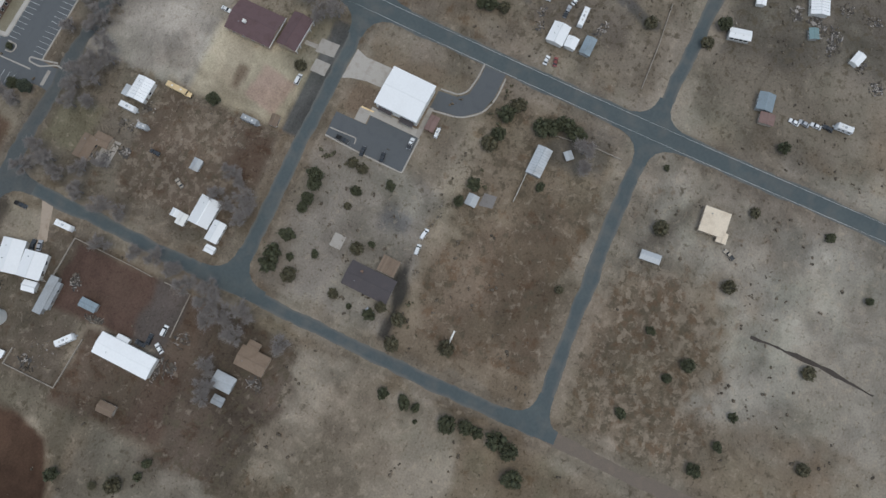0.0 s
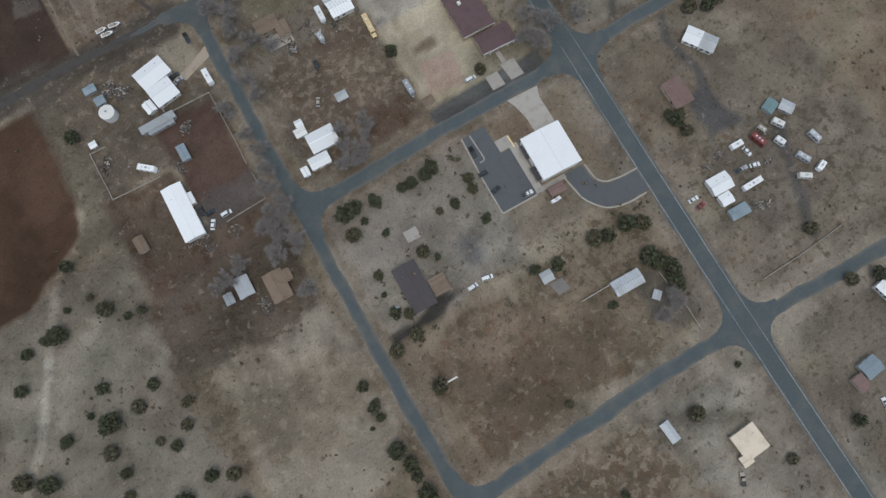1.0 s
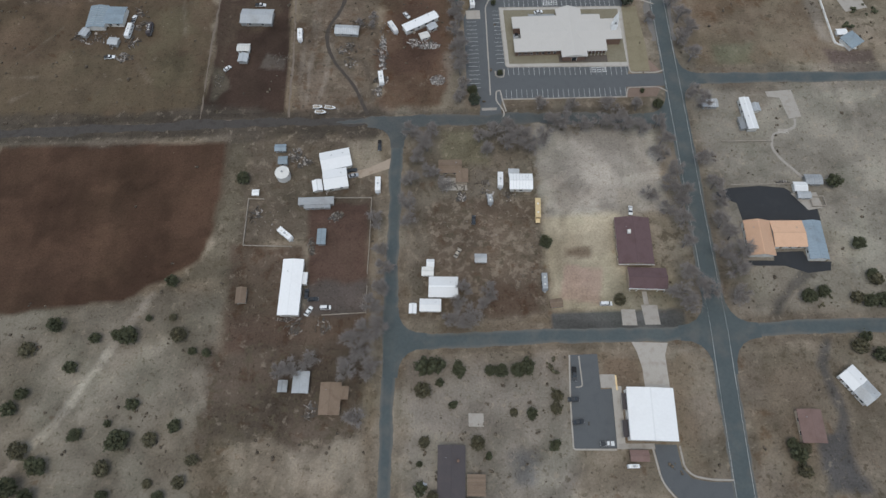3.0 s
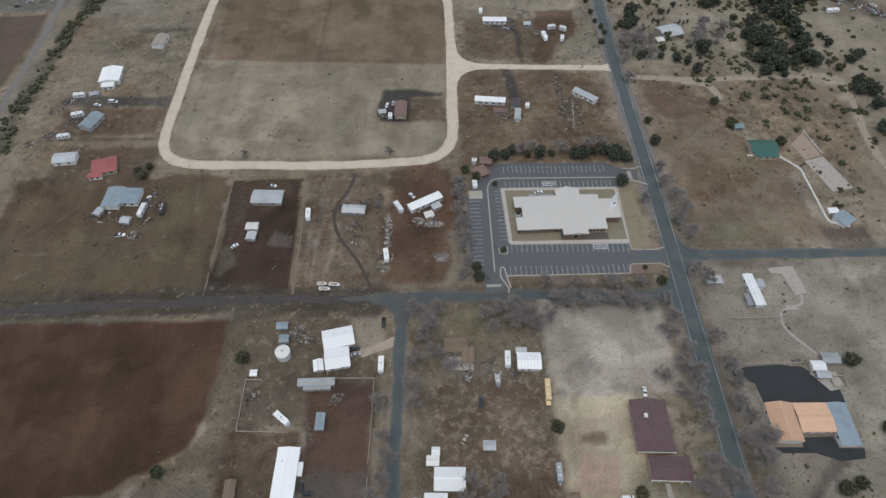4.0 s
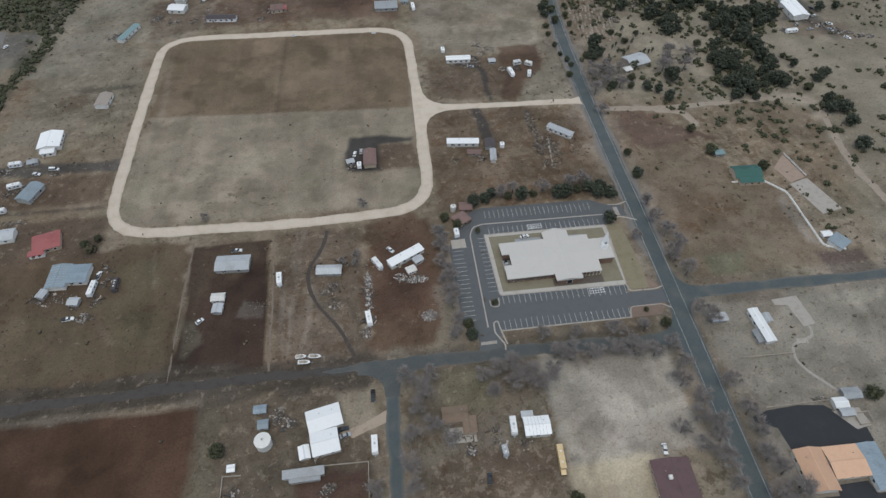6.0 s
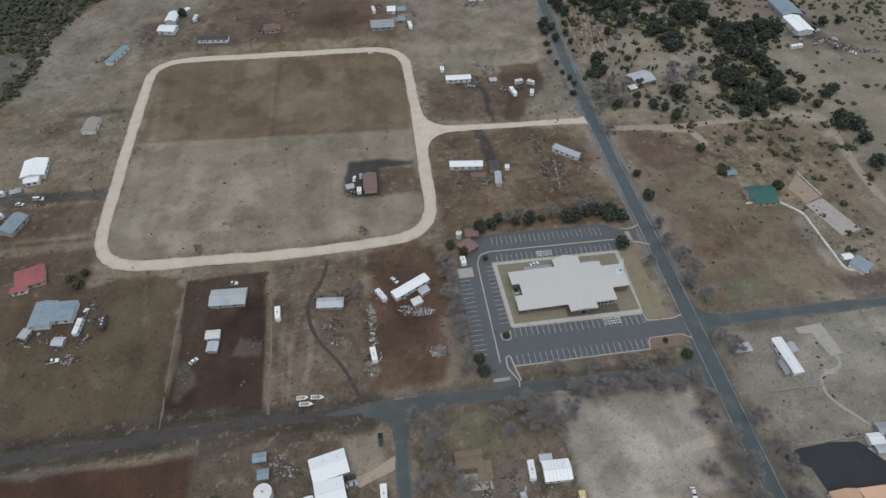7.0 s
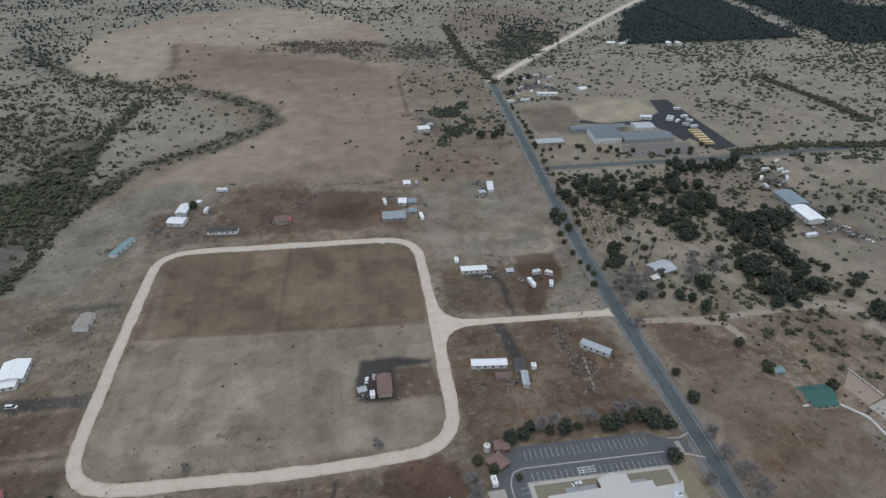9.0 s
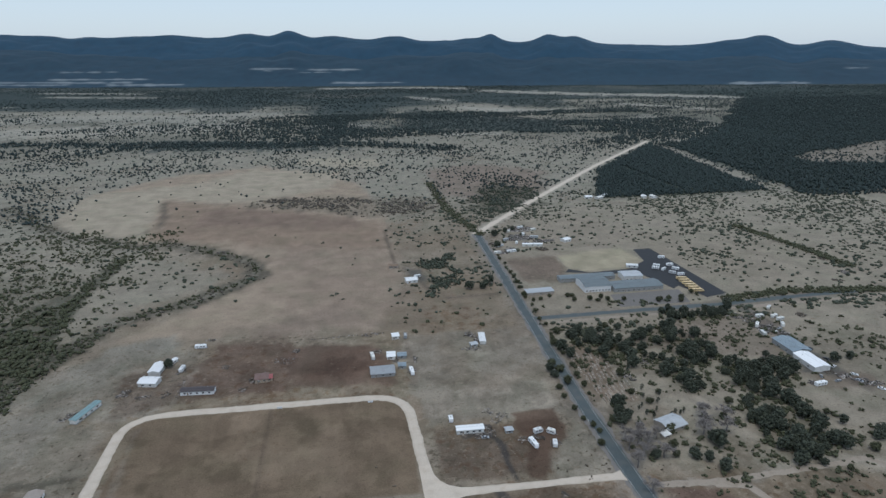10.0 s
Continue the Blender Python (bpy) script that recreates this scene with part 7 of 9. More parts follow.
car("car", "dark car by the hedge", 18.8, 220.8, 70, CAR_DARK)

# ---- plots north of the cross street ----
building("barn", "light grey ribbed metal barn on dark soil", "barn", -86.6, 215.4, 16.8, 9.6, -4, LIGHTGREY, GREYWALL, 2.6, 0.9, seams=1.4, windows=2)
building("shed", "white shed on dark soil", "shed", -92.0, 195.0, 6.4, 4.6, -3, OFFWHITE, OFFWHITE, 2.2, 0.5, seams=1.2, seam_material=WHITE, windows=1, vents=0)
building("shed", "grey-roofed shed on dark soil", "shed", -91.6, 188.4, 5.2, 4.8, 84, LIGHTGREY, GREYWALL, 2.2, 0.5, windows=1, vents=0)
car("pickup_truck", "white pickup truck behind the grey barn", -85.9, 225.1, -3, CAR_WHITE, 5.6, "pickup")
car("car", "white car on dark soil", -99.5, 183.0, 40, CAR_WHITE, 4.0)
caravan("tall white camper at a plot border", -63.3, 202.4, 7.2, -87)
building("greenhouse", "pale glazed greenhouse with a cluttered roof", "greenhouse", -38.9, 204.5, 12.4, 5.8, -6, LIGHTGREY, GREYWALL, 2.3, 0.8, seams=1.0, seam_material=WHITE)
boat("white open boat on a trailer by the street", -46.1, 156.3, -9)
boat("white open boat on a trailer by the street", -50.8, 153.9, -6)
boat("small pale boat on a trailer by the street", -52.3, 157.0, -2, 4.8)
mobile_home("white mobile home standing askew with a porch", -0.4, 208.1, 19.5, 5.0, 28)
building("porch", "white-roofed porch of the askew mobile home", "porch", 5.6, 205.0, 4.4, 3.4, 28, LIGHTGREY, OFFWHITE, 2.4, 0.3, windows=1, vents=0)
building("shed", "white shed beside a litter heap", "shed", 1.5, 199.2, 4.2, 3.4, 20, OFFWHITE, OFFWHITE, 2.1, 0.4, windows=1, vents=0)
caravan("white camper parked by the mobile home", -14.9, 205.5, 7.6, -62)
car("car", "white car behind the mobile home", -7.6, 214.4, -54, CAR_WHITE)
caravan("white and dark box trailer along the litter row", -21.0, 172.9, 7.4, -84)
for i, (sx, sy, rx, ry, n) in enumerate(((-20, 196, 1.6, 6, 70), (-20.5, 184, 1.6, 6, 60), (-22, 166, 1.2, 4, 26), (4, 194, 6, 2.5, 90), (-4, 196, 3, 3, 40))):
    scrap("row of household scrap and litter", sx, sy, rx, ry, n, 130 + i, big=1.0, material=WHITESCRAP)
scrap("pale grey heap of rubble and branches", 7.5, 171.5, 4.0, 3.2, 240, 140, "rubble_heap", WHITESCRAP, big=0.6)
scrap("grey clutter in front of the greenhouse", -40, 193, 4, 3, 40, 141)
scrap("scattered rubble on dark soil", -72, 189, 5, 4, 36, 142, "rubble", PALESCRAP, big=0.6)
scrap("scattered rubble at the plot's corner", -103, 176, 2.5, 5, 30, 143, "rubble", PALESCRAP, big=0.6)
building("house", "blue metal-roofed house among sheds", "house", -161.6, 219.2, 10.0, 11.4, -4, BLUE, OFFWHITE, 2.8, 0.9, seams=1.5, vents=2)
building("house", "pale blue roofed wing of the house", "house", -171.0, 218.7, 14.6, 9.6, 88, BLUEGREY, OFFWHITE, 2.8, 0.8, seams=1.5, seam_material=LIGHTGREY)
building("shed", "small grey shed by the blue house", "shed", -176.6, 209.0, 5.0, 4.2, 70, LIGHTGREY, GREYWALL, 2.2, 0.5, windows=1, vents=0)
building("shed", "grey garden shed by the blue house", "shed", -160.2, 202.2, 5.2, 4.4, -10, LIGHTGREY, GREYWALL, 2.2, 0.6, windows=1, vents=0)
caravan("long white camper beside the blue house", -153.4, 209.4, 9.0, 84, WHITE, 2.3)
car("pickup_truck", "white pickup truck behind a long camper", -152.6, 218.2, 80, CAR_WHITE, 5.2, "pickup")
caravan("dark flatbed trailer in the field", -142.7, 210.1, 8, 89, DARKROOF, 2.2, name="box_trailer")
car("pickup_truck", "white pickup truck in the field", -161.1, 192.9, 5, CAR_WHITE, 5.4, "pickup")
building("house", "red metal-roofed house on bare soil", "house", -183.4, 243.6, 13.4, 12.0, 15, REDROOF, TANWALL, 2.8, 2.0, "hip", windows=3)
building("porch", "red-roofed porch with white rails", "porch", -186.6, 236.4, 7.0, 3.2, 8, REDROOF, OFFWHITE, 2.4, 0.4, windows=2, vents=0)
building("house", "pale roofed house in a bare yard", "house", -208.1, 251.3, 13.0, 8.2, 4, LIGHTGREY, OFFWHITE, 2.8, 1.0)
building("house", "blue-grey gabled house beside a track", "house", -203.0, 283.6, 14.0, 9.0, 70, BLUEGREY, GREYWALL, 2.9, 1.6)
building("house", "large white metal-roofed house", "house", -204.0, 329.0, 15.4, 13.0, -85, WHITE, OFFWHITE, 3.2, 1.4, windows=3)
building("porch", "white front porch of the large house", "porch", -203.0, 319.0, 8.0, 5.0, 5, WHITE, OFFWHITE, 2.8, 0.6, windows=2, vents=0)
building("shed", "grey shed beside the dark track", "shed", -209.5, 311, 6, 4, 10, GREYMETAL, GREYWALL, 2.2, 0.5, windows=1, vents=0)
car("van", "white van on the dark track", -196.2, 303.9, -6, CAR_WHITE, 5.6, "van")
car("car", "white car on the dark track", -205.2, 301.0, -15, CAR_WHITE)
caravan("white camper near the dark track", -219, 310, 7, 5)
caravan("white camper near the blue-grey house", -214, 291, 7, 15)
caravan("white camper west of the gabled house", -216, 271, 7, 10)
scrap("litter west of the red house", -206, 262, 8, 2, 30, 150)
scrap("litter round the blue house", -170, 206, 10, 4, 50, 151)
# -- house inside the loop --
building("house", "red-brown roofed house on black gravel", "house", -13.7, 286.2, 14.2, 7.4, 88, REDBROWN, TANWALL, 2.7, 1.0)
car("car", "white car beside the house on black gravel", -22.4, 292.5, 80, CAR_WHITE)
car("car", "silver car beside the house on black gravel", -18.6, 294.2, 85, CAR_SILVER)
caravan("small white trailer by the house", -20.2, 281.0, 4.0, 88)
building("shed", "small pale shed by the house", "shed", -25.2, 285.0, 4.0, 3.2, 10, LIGHTGREY, GREYWALL, 2.1, 0.4, windows=1, vents=0)
scrap("litter by the house on black gravel", -25, 282, 3, 4, 30, 160)
for px, py in ((-60.6, 431.5), (-2.5, 426.5)):
    sign = thing("field_sign", "small white board sign at the field edge", "sign", pose(px, py, 0))
    part("board", Mesher().box(-1.6, 1.6, -0.06, 0.06, 0.6, 1.8), WHITE, sign)
    for s in (-1.4, 1.4):
        part("post", Mesher().box(s - 0.06, s + 0.06, -0.05, 0.05, -0.2, 0.6), WOOD, sign)
# -- plots between the loop and the main road --
mobile_home("long white mobile home by the spur road", 42.5, 292.6, 19.1, 5.0, -8)
building("carport", "dark slate-grey metal carport beside a shed", "carport", 58.3, 289.0, 8.0, 6.0, 82, DARKROOF, GREYWALL, 2.6, 0.6, windows=1, vents=0)
building("shed", "narrow white shed behind the carport", "shed", 58.4, 278.4, 10.0, 3.0, 82, LIGHTGREY, OFFWHITE, 2.3, 0.4, seams=1.1, windows=1, vents=0)
building("shed", "low red-brown shed with clutter", "shed", 47.8, 282.8, 7.4, 3.4, -9, REDBROWN, WOOD, 2.0, 0.4, windows=1, vents=0)
caravan("small white camper by the carport", 65.5, 287, 3.4, 80)
mobile_home("grey-white mobile home set askew on rubble", 103.2, 294.8, 16.8, 4.8, -43, LIGHTGREY)
for i, (sx, sy, rx, ry, n) in enumerate(((88, 305, 3, 16, 130), (95, 284, 5, 12, 150), (87, 283, 3, 8, 70), (92, 268, 6, 4, 40), (110, 280, 6, 8, 40), (36, 279, 5, 3, 24))):
    scrap("scattered household scrap on dry ground", sx, sy, rx, ry, n, 170 + i, material=PALESCRAP, big=1.05)
road("path_rubble", [(95, 291), (93.4, 279), (92, 269)], 0.8, 0.05, CONCRETE, "narrow pale rubble path", 3, wobble=0.4, category="path")
mobile_home("white mobile home with dark yard", 53.6, 382.2, 17.0, 5.4, -4)
car("car", "silver car by the mobile home", 61, 373.6, -10, CAR_SILVER)
caravan("white upright camper at the yard", 44.6, 395.5, 5, 88)
building("shed", "grey shed at the yard", "shed", 76.5, 377, 5.0, 4.4, 0, LIGHTGREY, GREYWALL, 2.2, 0.4, windows=1, vents=0)
caravan("white box truck in a brown yard", 86.8, 361.6, 8.5, -80)
caravan("white camper in a brown yard", 93.5, 372.4, 5.5, 10)
caravan("small pale camper in a brown yard", 101.0, 370.2, 5.0, -40, OFFWHITE)
caravan("white camper at the end of a brown yard", 98.8, 358.4, 5.5, 75)
for i, (sx, sy) in enumerate(((72, 391), (78, 394), (70, 400), (66, 378), (82, 368))):
    scrap("yard litter and timber", sx, sy, 4, 4, 26, 180 + i)
# -- north of the loop --
building("house", "grey metal-roofed house with a shed wing", "house", 9.6, 464.2, 17.6, 12.0, -2, GREYMETAL, GREYWALL, 2.8, 1.0, seams=1.5, windows=3)
building("shed", "blue-grey shed by the grey house", "shed", 24.5, 470, 6, 6, -4, BLUEGREY, GREYWALL, 2.4, 0.6, windows=1, vents=0)
building("shed", "white and blue shed behind the grey house", "shed", 18.6, 487.0, 6.6, 8.6, -6, WHITE, OFFWHITE, 2.6, 0.6, windows=1, vents=0)
building("shed", "blue-grey shed behind the grey house", "shed", 26.5, 485.5, 7, 6.6, -6, BLUEGREY, GREYWALL, 2.5, 0.6, windows=1, vents=0)
caravan("dark and white trailer at the plot edge", 4.8, 489.0, 8.5, -85, OFFWHITE)
caravan("white camper on the field track", 30.2, 460.5, 8.5, -88)
building("shed", "white shed at the field gate", "shed", 26.0, 519.5, 6.0, 7.0, 0, WHITE, OFFWHITE, 2.6, 0.5, windows=1, vents=0)
caravan("dark box trailer at the field gate", 34, 518, 6, 85, GREYMETAL)
building("house", "pink-red roofed house with a deck", "house", -74.5, 472.5, 9.5, 9.0, 2, REDBROWN, TANWALL, 2.8, 1.4, "hip")
building("porch", "pink-red roofed porch of the house", "porch", -69.0, 472.2, 4.0, 6.4, 2, REDROOF, TANWALL, 2.4, 0.4, windows=1, vents=0)
building("house", "long low dark-roofed house with white front", "house", -115.5, 464.0, 22.5, 6.6, -7, DARKROOF, WHITE, 2.8, 0.8, windows=5)
building("house", "white-roofed farmhouse north of the loop", "house", -149.6, 501.0, 14.6, 8.2, 83, WHITE, OFFWHITE, 3.2, 1.2)
building("barn", "white metal barn north of the loop", "barn", -150.6, 483.4, 13.0, 9.6, -14, WHITE, OFFWHITE, 3.0, 1.2)
building("shed", "small white shed behind the farmhouse", "shed", -141.0, 512.5, 6.4, 3.4, 60, WHITE, OFFWHITE, 2.3, 0.4, windows=1, vents=0)
mobile_home("teal-roofed mobile home on open ground", -181.4, 451.4, 23.0, 5.0, 68, TEALROOF)
caravan("white camper by the long house", -132.0, 498.5, 7.5, 80)
caravan("white box trailer beyond the farm", -124.7, 533.0, 8.5, -4)
for i, (sx, sy, rx, ry) in enumerate(((-128, 470, 2, 14), (-150, 465, 6, 3), (-60, 498, 10, 6), (-190, 452, 4, 3), (-22, 530, 20, 2), (-165, 470, 4, 3), (10, 530, 8, 3), (36, 480, 2, 6))):
    scrap("farm litter and timber", sx, sy, rx, ry, 36, 200 + i)
building("house", "tan gabled house west of the loop", "house", -181.3, 367.4, 13.6, 8.4, 85, surface("grey_tan_shingle", (0.30, 0.26, 0.23), 0.9, 0.12, 0.6), OFFWHITE, 2.8, 1.2)
# -- east of the main road, north --
building("house", "dark green metal-roofed house above a court", "house", 198.0, 242.6, 15.5, 10.0, -3, GREENROOF, TANWALL, 3.0, 1.8, seams=1.5, windows=4)
building("porch", "dark green porch roof of the house", "porch", 198.0, 235.8, 13.0, 3.4, -3, GREENROOF, TANWALL, 2.5, 0.4, "shed", windows=3, vents=0)
building("shed", "pale teal-roofed shed under a tree", "shed", 190.6, 261.5, 5.6, 4.4, -3, TEALROOF, GREYWALL, 2.3, 0.5, windows=1, vents=0)
slab("pavement_court", "pale concrete court behind the green house", [(220, 232), (232, 235.5), (238.5, 210), (226, 207.5)], 0.06)
slab("pavement_court_brown", "tan fenced court", [(217.5, 246), (228.5, 256.5), (231.5, 236.5), (221, 233)], 0.065, surface("tan_court", (0.33, 0.25, 0.20), 0.95, 0.12, 0.8))
fence("white rail round the tan court", [(228.9, 256.9), (232, 237)], spacing=2.5, material=OFFWHITE)
road("wall_garden", [(188, 238), (206, 237.2), (215, 226), (214.4, 203), (214, 186), (224, 182.5)], 0.45, 0.7, OFFWHITE, "long low white garden wall", 3, wobble=0.05, category="wall")
building("house", "grey-roofed house at the end of the white wall", "house", 221.6, 186.4, 8.6, 8.2, 30, BLUEGREY, OFFWHITE, 2.5, 1.2, "hip", windows=2)
building("shed", "low white shed beside the grey house", "shed", 218.4, 192.4, 4.6, 3.0, 0, WHITE, OFFWHITE, 1.9, 0.3, windows=1, vents=0)
building("house", "pale grey weathered house among junipers", "house", 175.2, 362.0, 15.6, 13.0, 15, LIGHTGREY, WOOD, 3.0, 1.6)
building("shed", "pale lean-to of the weathered house", "shed", 166.2, 352.6, 6.0, 4.6, 15, OFFWHITE, WOOD, 2.2, 0.5, "shed", windows=1, vents=0)
building("barn", "large blue-grey metal barn beside scrap", "barn", 322, 436, 24, 16, 88, BLUEGREY, GREYWALL, 4.0, 1.4, seams=2.0, windows=2)
building("barn", "large white metal barn beside scrap", "barn", 318.0, 411, 23, 13, 88, WHITE, OFFWHITE, 4.0, 1.2, seams=2.0, windows=2)
caravan("white box truck near the barns", 302, 384, 9, 5)
for i, (sx, sy, rx, ry, n) in enumerate(((340, 378, 9, 3, 26), (352, 372, 8, 3, 20), (325, 480, 6, 20, 90), (318, 505, 6, 12, 60), (335, 455, 6, 14, 60), (300, 388, 4, 3, 20))):
    scrap("farm scrap and vehicle hulks", sx, sy, rx, ry, n, 220 + i, big=2.2)
for cx, cy, ca, pm in ((331, 404, 20, CAR_WHITE), (311.5, 394, 60, CAR_SILVER), (336, 391, -35, CAR_WHITE), (332.5, 383, -60, CAR_SILVER), (338.5, 371, -50, CAR_WHITE), (318, 386, 10, CAR_SILVER), (331, 463, 40, CAR_WHITE), (338.5, 468, 15, CAR_SILVER), (336, 432, 80, CAR_DARK), (335, 415, 85, CAR_DARK)):
    car("car", "dusty car parked in the barn yard", cx, cy, ca, pm, 5.0)
SCHOOLROOF = surface("weathered_school_roof", (0.150, 0.178, 0.190), 0.6, 0.14, 0.3, dirt=0.35)
# -- the school --
building("school_hall", "large pale school hall with a grey-blue roof", "school", 229, 589, 27, 26, -3, SCHOOLROOF, WHITE, 6.0, 2.2, windows=8)
building("school_wing", "long grey-blue roofed school wing beside the hall", "school", 268, 580, 50, 20, -2, SCHOOLROOF, GREYWALL, 4.0, 1.4, windows=9, vents=3)
building("school_wing", "long flat grey-roofed school wing behind the hall", "school", 231, 610, 58, 11, -2, SCHOOLROOF, GREYWALL, 4.2, 0.6, windows=8, vents=3)
building("school_wing", "pale roofed school block behind the hall", "school", 276, 604, 20, 16, -4, LIGHTGREY, OFFWHITE, 5.2, 1.0, windows=4)
building("shed", "white shed at the edge of the school yard", "shed", 294, 634, 12, 6, -20, WHITE, OFFWHITE, 3, 0.5, windows=2, vents=0)
building("shelter", "pale flat-roofed shelter by the road", "shelter", 172, 585, 27, 11, 0, LIGHTGREY, WOOD, 3.2, 0.4, windows=1, vents=0)
slab("pavement_school_yard", "dark asphalt school yard", [(288, 630), (317, 650), (325, 690), (346, 690), (346, 548), (322, 542), (312, 575), (303, 568), (300, 590), (292, 612), (219, 634), (226, 643), (244, 628)], 0.05, BLACKTOP, "parking lot")
slab("pavement_school_lot", "grey asphalt school car park", [(236, 567), (307, 566), (300, 535), (232, 538)], 0.05, SHOULDER, "parking lot")
for i in range(6):
    bus("yellow school bus in a parked row", 325 - i * 0.7, 589 - i * 6.4, -12, 12)
for cx, cy in ((315.3, 623.3), (322, 618.2), (335.6, 629.8), (334.6, 617.2), (325, 607), (330.7, 600.4), (339.9, 654), (320, 630)):
    caravan("white bus-like van in the school yard", cx, cy, 7, (cx * 37) % 180, WHITE, 2.4, False)
building("house", "white shed row north-east of the school", "shed", 216, 728, 24, 5, -12, WHITE, OFFWHITE, 3, 0.5, windows=3)
building("house", "white house in the compound at the bend", "house", 262, 738, 11, 9, 20, WHITE, OFFWHITE, 3, 1)
for cx, cy, cl, ca, cm in ((178, 734, 9, 20, WHITE), (206, 789, 7, 60, OFFWHITE), (226, 803, 8, 10, WHITE), (229, 758, 10, -20, LIGHTGREY), (185, 711, 11, 5, WHITE), (168, 709, 8, 0, OFFWHITE), (220, 773, 7, 80, WHITE), (192, 755, 8, 35, LIGHTGREY), (201, 741, 6, 70, WHITE), (239, 790, 7, 15, OFFWHITE)):
    caravan("pale trailer in the compound at the road bend", cx, cy, cl, ca, cm, 2.8)
for cx, cy, ca in ((358, 506, 40), (350, 489, 20), (345, 473, 60), (351, 483, 10), (324, 477, 50), (318, 462, 80), (338, 492, 0)):
    caravan("pale derelict trailer in a row beside the barns", cx, cy, 7, ca, OFFWHITE, 2.5)
for i, (sx, sy, rx, ry, n) in enumerate(((212, 760, 18, 10, 120), (225, 800, 18, 14, 110), (236, 744, 14, 5, 60))):
    scrap("crowded compound of sheds and vehicles", sx, sy, rx, ry, n, 240 + i, big=3.2)
building("house", "white house in the north pasture", "house", 58, 642, 12, 10, 5, WHITE, OFFWHITE, 3, 1)
building("shed", "brown barn in the north pasture", "barn", 46, 688, 10, 8, -10, BROWN, WOOD, 3, 1)
caravan("white trailer by the pasture house", 66, 652, 7, 20)
mobile_home("white mobile home in the north scrub", 93, 500, 16, 5, 80)
building("shed", "grey shed in the north scrub", "shed", 84, 492, 6, 5, 10, LIGHTGREY, GREYWALL, 2.4, 0.5, windows=1, vents=0)
scrap("litter in the north scrub", 82, 488, 8, 4, 40, 260, big=1.4)
for i, (sx, sy) in enumerate(((385, 945), (400, 938), (415, 950), (470, 928), (485, 925))):
    building("house", "pale far-off house at the forest edge", "house", sx, sy, 12, 8, i * 23, (WHITE, OFFWHITE, LIGHTGREY)[i % 3], OFFWHITE, 3, 1, windows=2)
for i, (sx, sy, sl, ss, sr) in enumerate(((-243, 483, 22, 11, TEALROOF), (-264, 500, 14, 8, LIGHTGREY), (-282, 488, 16, 8, BLUEGREY))):
    building("house", "pale roofed house beyond the creek", "house", sx - 40, sy - 40, sl, ss, 20 * i, sr, OFFWHITE, 3, 1, windows=2)


for cx, cy, ca, pm in ((-305, 438, 20, CAR_WHITE), (-278, 428, -15, CAR_WHITE), (-293, 426, 40, CAR_SILVER), (-300, 420, 10, CAR_DARK), (-267, 447, 70, CAR_WHITE)):
    car("car", "car parked in the yard beyond the hedge", cx, cy, ca, pm)
scrap("stored goods in the yard beyond the hedge", -290, 430, 14, 6, 50, 262, big=1.4)


# ---- loose litter and stored goods round the yards ----
def yard_clutter(x, y, seed, label="small stored goods, timber and litter in a yard"):
    """A loose scatter, some of it pale and some dark."""
    rng = random.Random(seed)
    scrap(label, x, y, rng.uniform(2.5, 5.5), rng.uniform(2, 4), rng.randint(16, 30), seed, "yard_litter", SCRAP, rng.uniform(0, 180), rng.uniform(0.8, 1.5))
    scrap(label, x + rng.uniform(-3, 3), y + rng.uniform(-3, 3), rng.uniform(2, 4), rng.uniform(1, 3), rng.randint(4, 9), seed + 500, "yard_litter", DARKLITTER, rng.uniform(0, 180), rng.uniform(0.9, 1.9))


DARKLITTER = surface("dark_litter", (0.095, 0.078, 0.062), 0.8, 0.2, 1.2, spread=0.6, island=True)
NORTH_YARDS = [(-137, 465), (-164, 474), (-133, 498), (-81, 472), (-87, 461), (-52, 512), (10, 497), (22, 481), (31, 464), (-184, 450), (-193, 448), (-120, 546), (4, 528), (-103, 498)]
WEST_YARDS = [(-181, 208), (-160, 201), (-150, 202), (-148, 214), (-151, 223), (-154, 193)]
PLOT_YARDS = [(-36, 184), (-37, 196), (-33, 209), (-20, 207), (-21, 190), (-21, 173), (-23, 166)]
TRACK_YARDS = [(-230, 298), (-216, 287), (-217, 274), (-225, 274), (-233, 267), (-224, 306), (-212, 314), (-196, 302), (-210, 289)]
SOUTH_YARDS = [(189, -148), (187, -159), (178, -172), (199, -173), (179, -159), (200, -160), (174, -114), (169, -182)]
for i, (x, y) in enumerate(NORTH_YARDS + WEST_YARDS + PLOT_YARDS + TRACK_YARDS + SOUTH_YARDS):
    yard_clutter(x, y, 300 + i)
for i, (x, y) in enumerate(((-62, 131), (-57, 126), (-45, 113), (-42, 96), (-78, 100), (-58, 44), (-45, 45), (-42, 12), (-49, 10), (28, 108), (38, 104), (16, 104), (62, 280), (52, 279), (100, 360), (90, 368), (64, 384), (60, 376))):
    yard_clutter(x, y, 400 + i, "household litter and timber on bare soil")
for k in range(9):
    x0 = 149 + 3.2 * k
    for j in range(5):
        scrap("row of stacked reddish timber and posts", x0 + 0.3 * j, 398 + 14 * j + (k % 3) * 2, 0.7, 6.0, 18, 600 + 10 * k + j, "timber_row", WOOD, -8, 1.1)
FAR_YARDS = [(336, 496), (334, 473), (335, 456), (321, 401), (328, 391), (334, 384), (377, 489), (90, 500), (87, 511), (475, 553), (527, 593), (500, 572), (511, 614), (179, 422), (201, 440)]
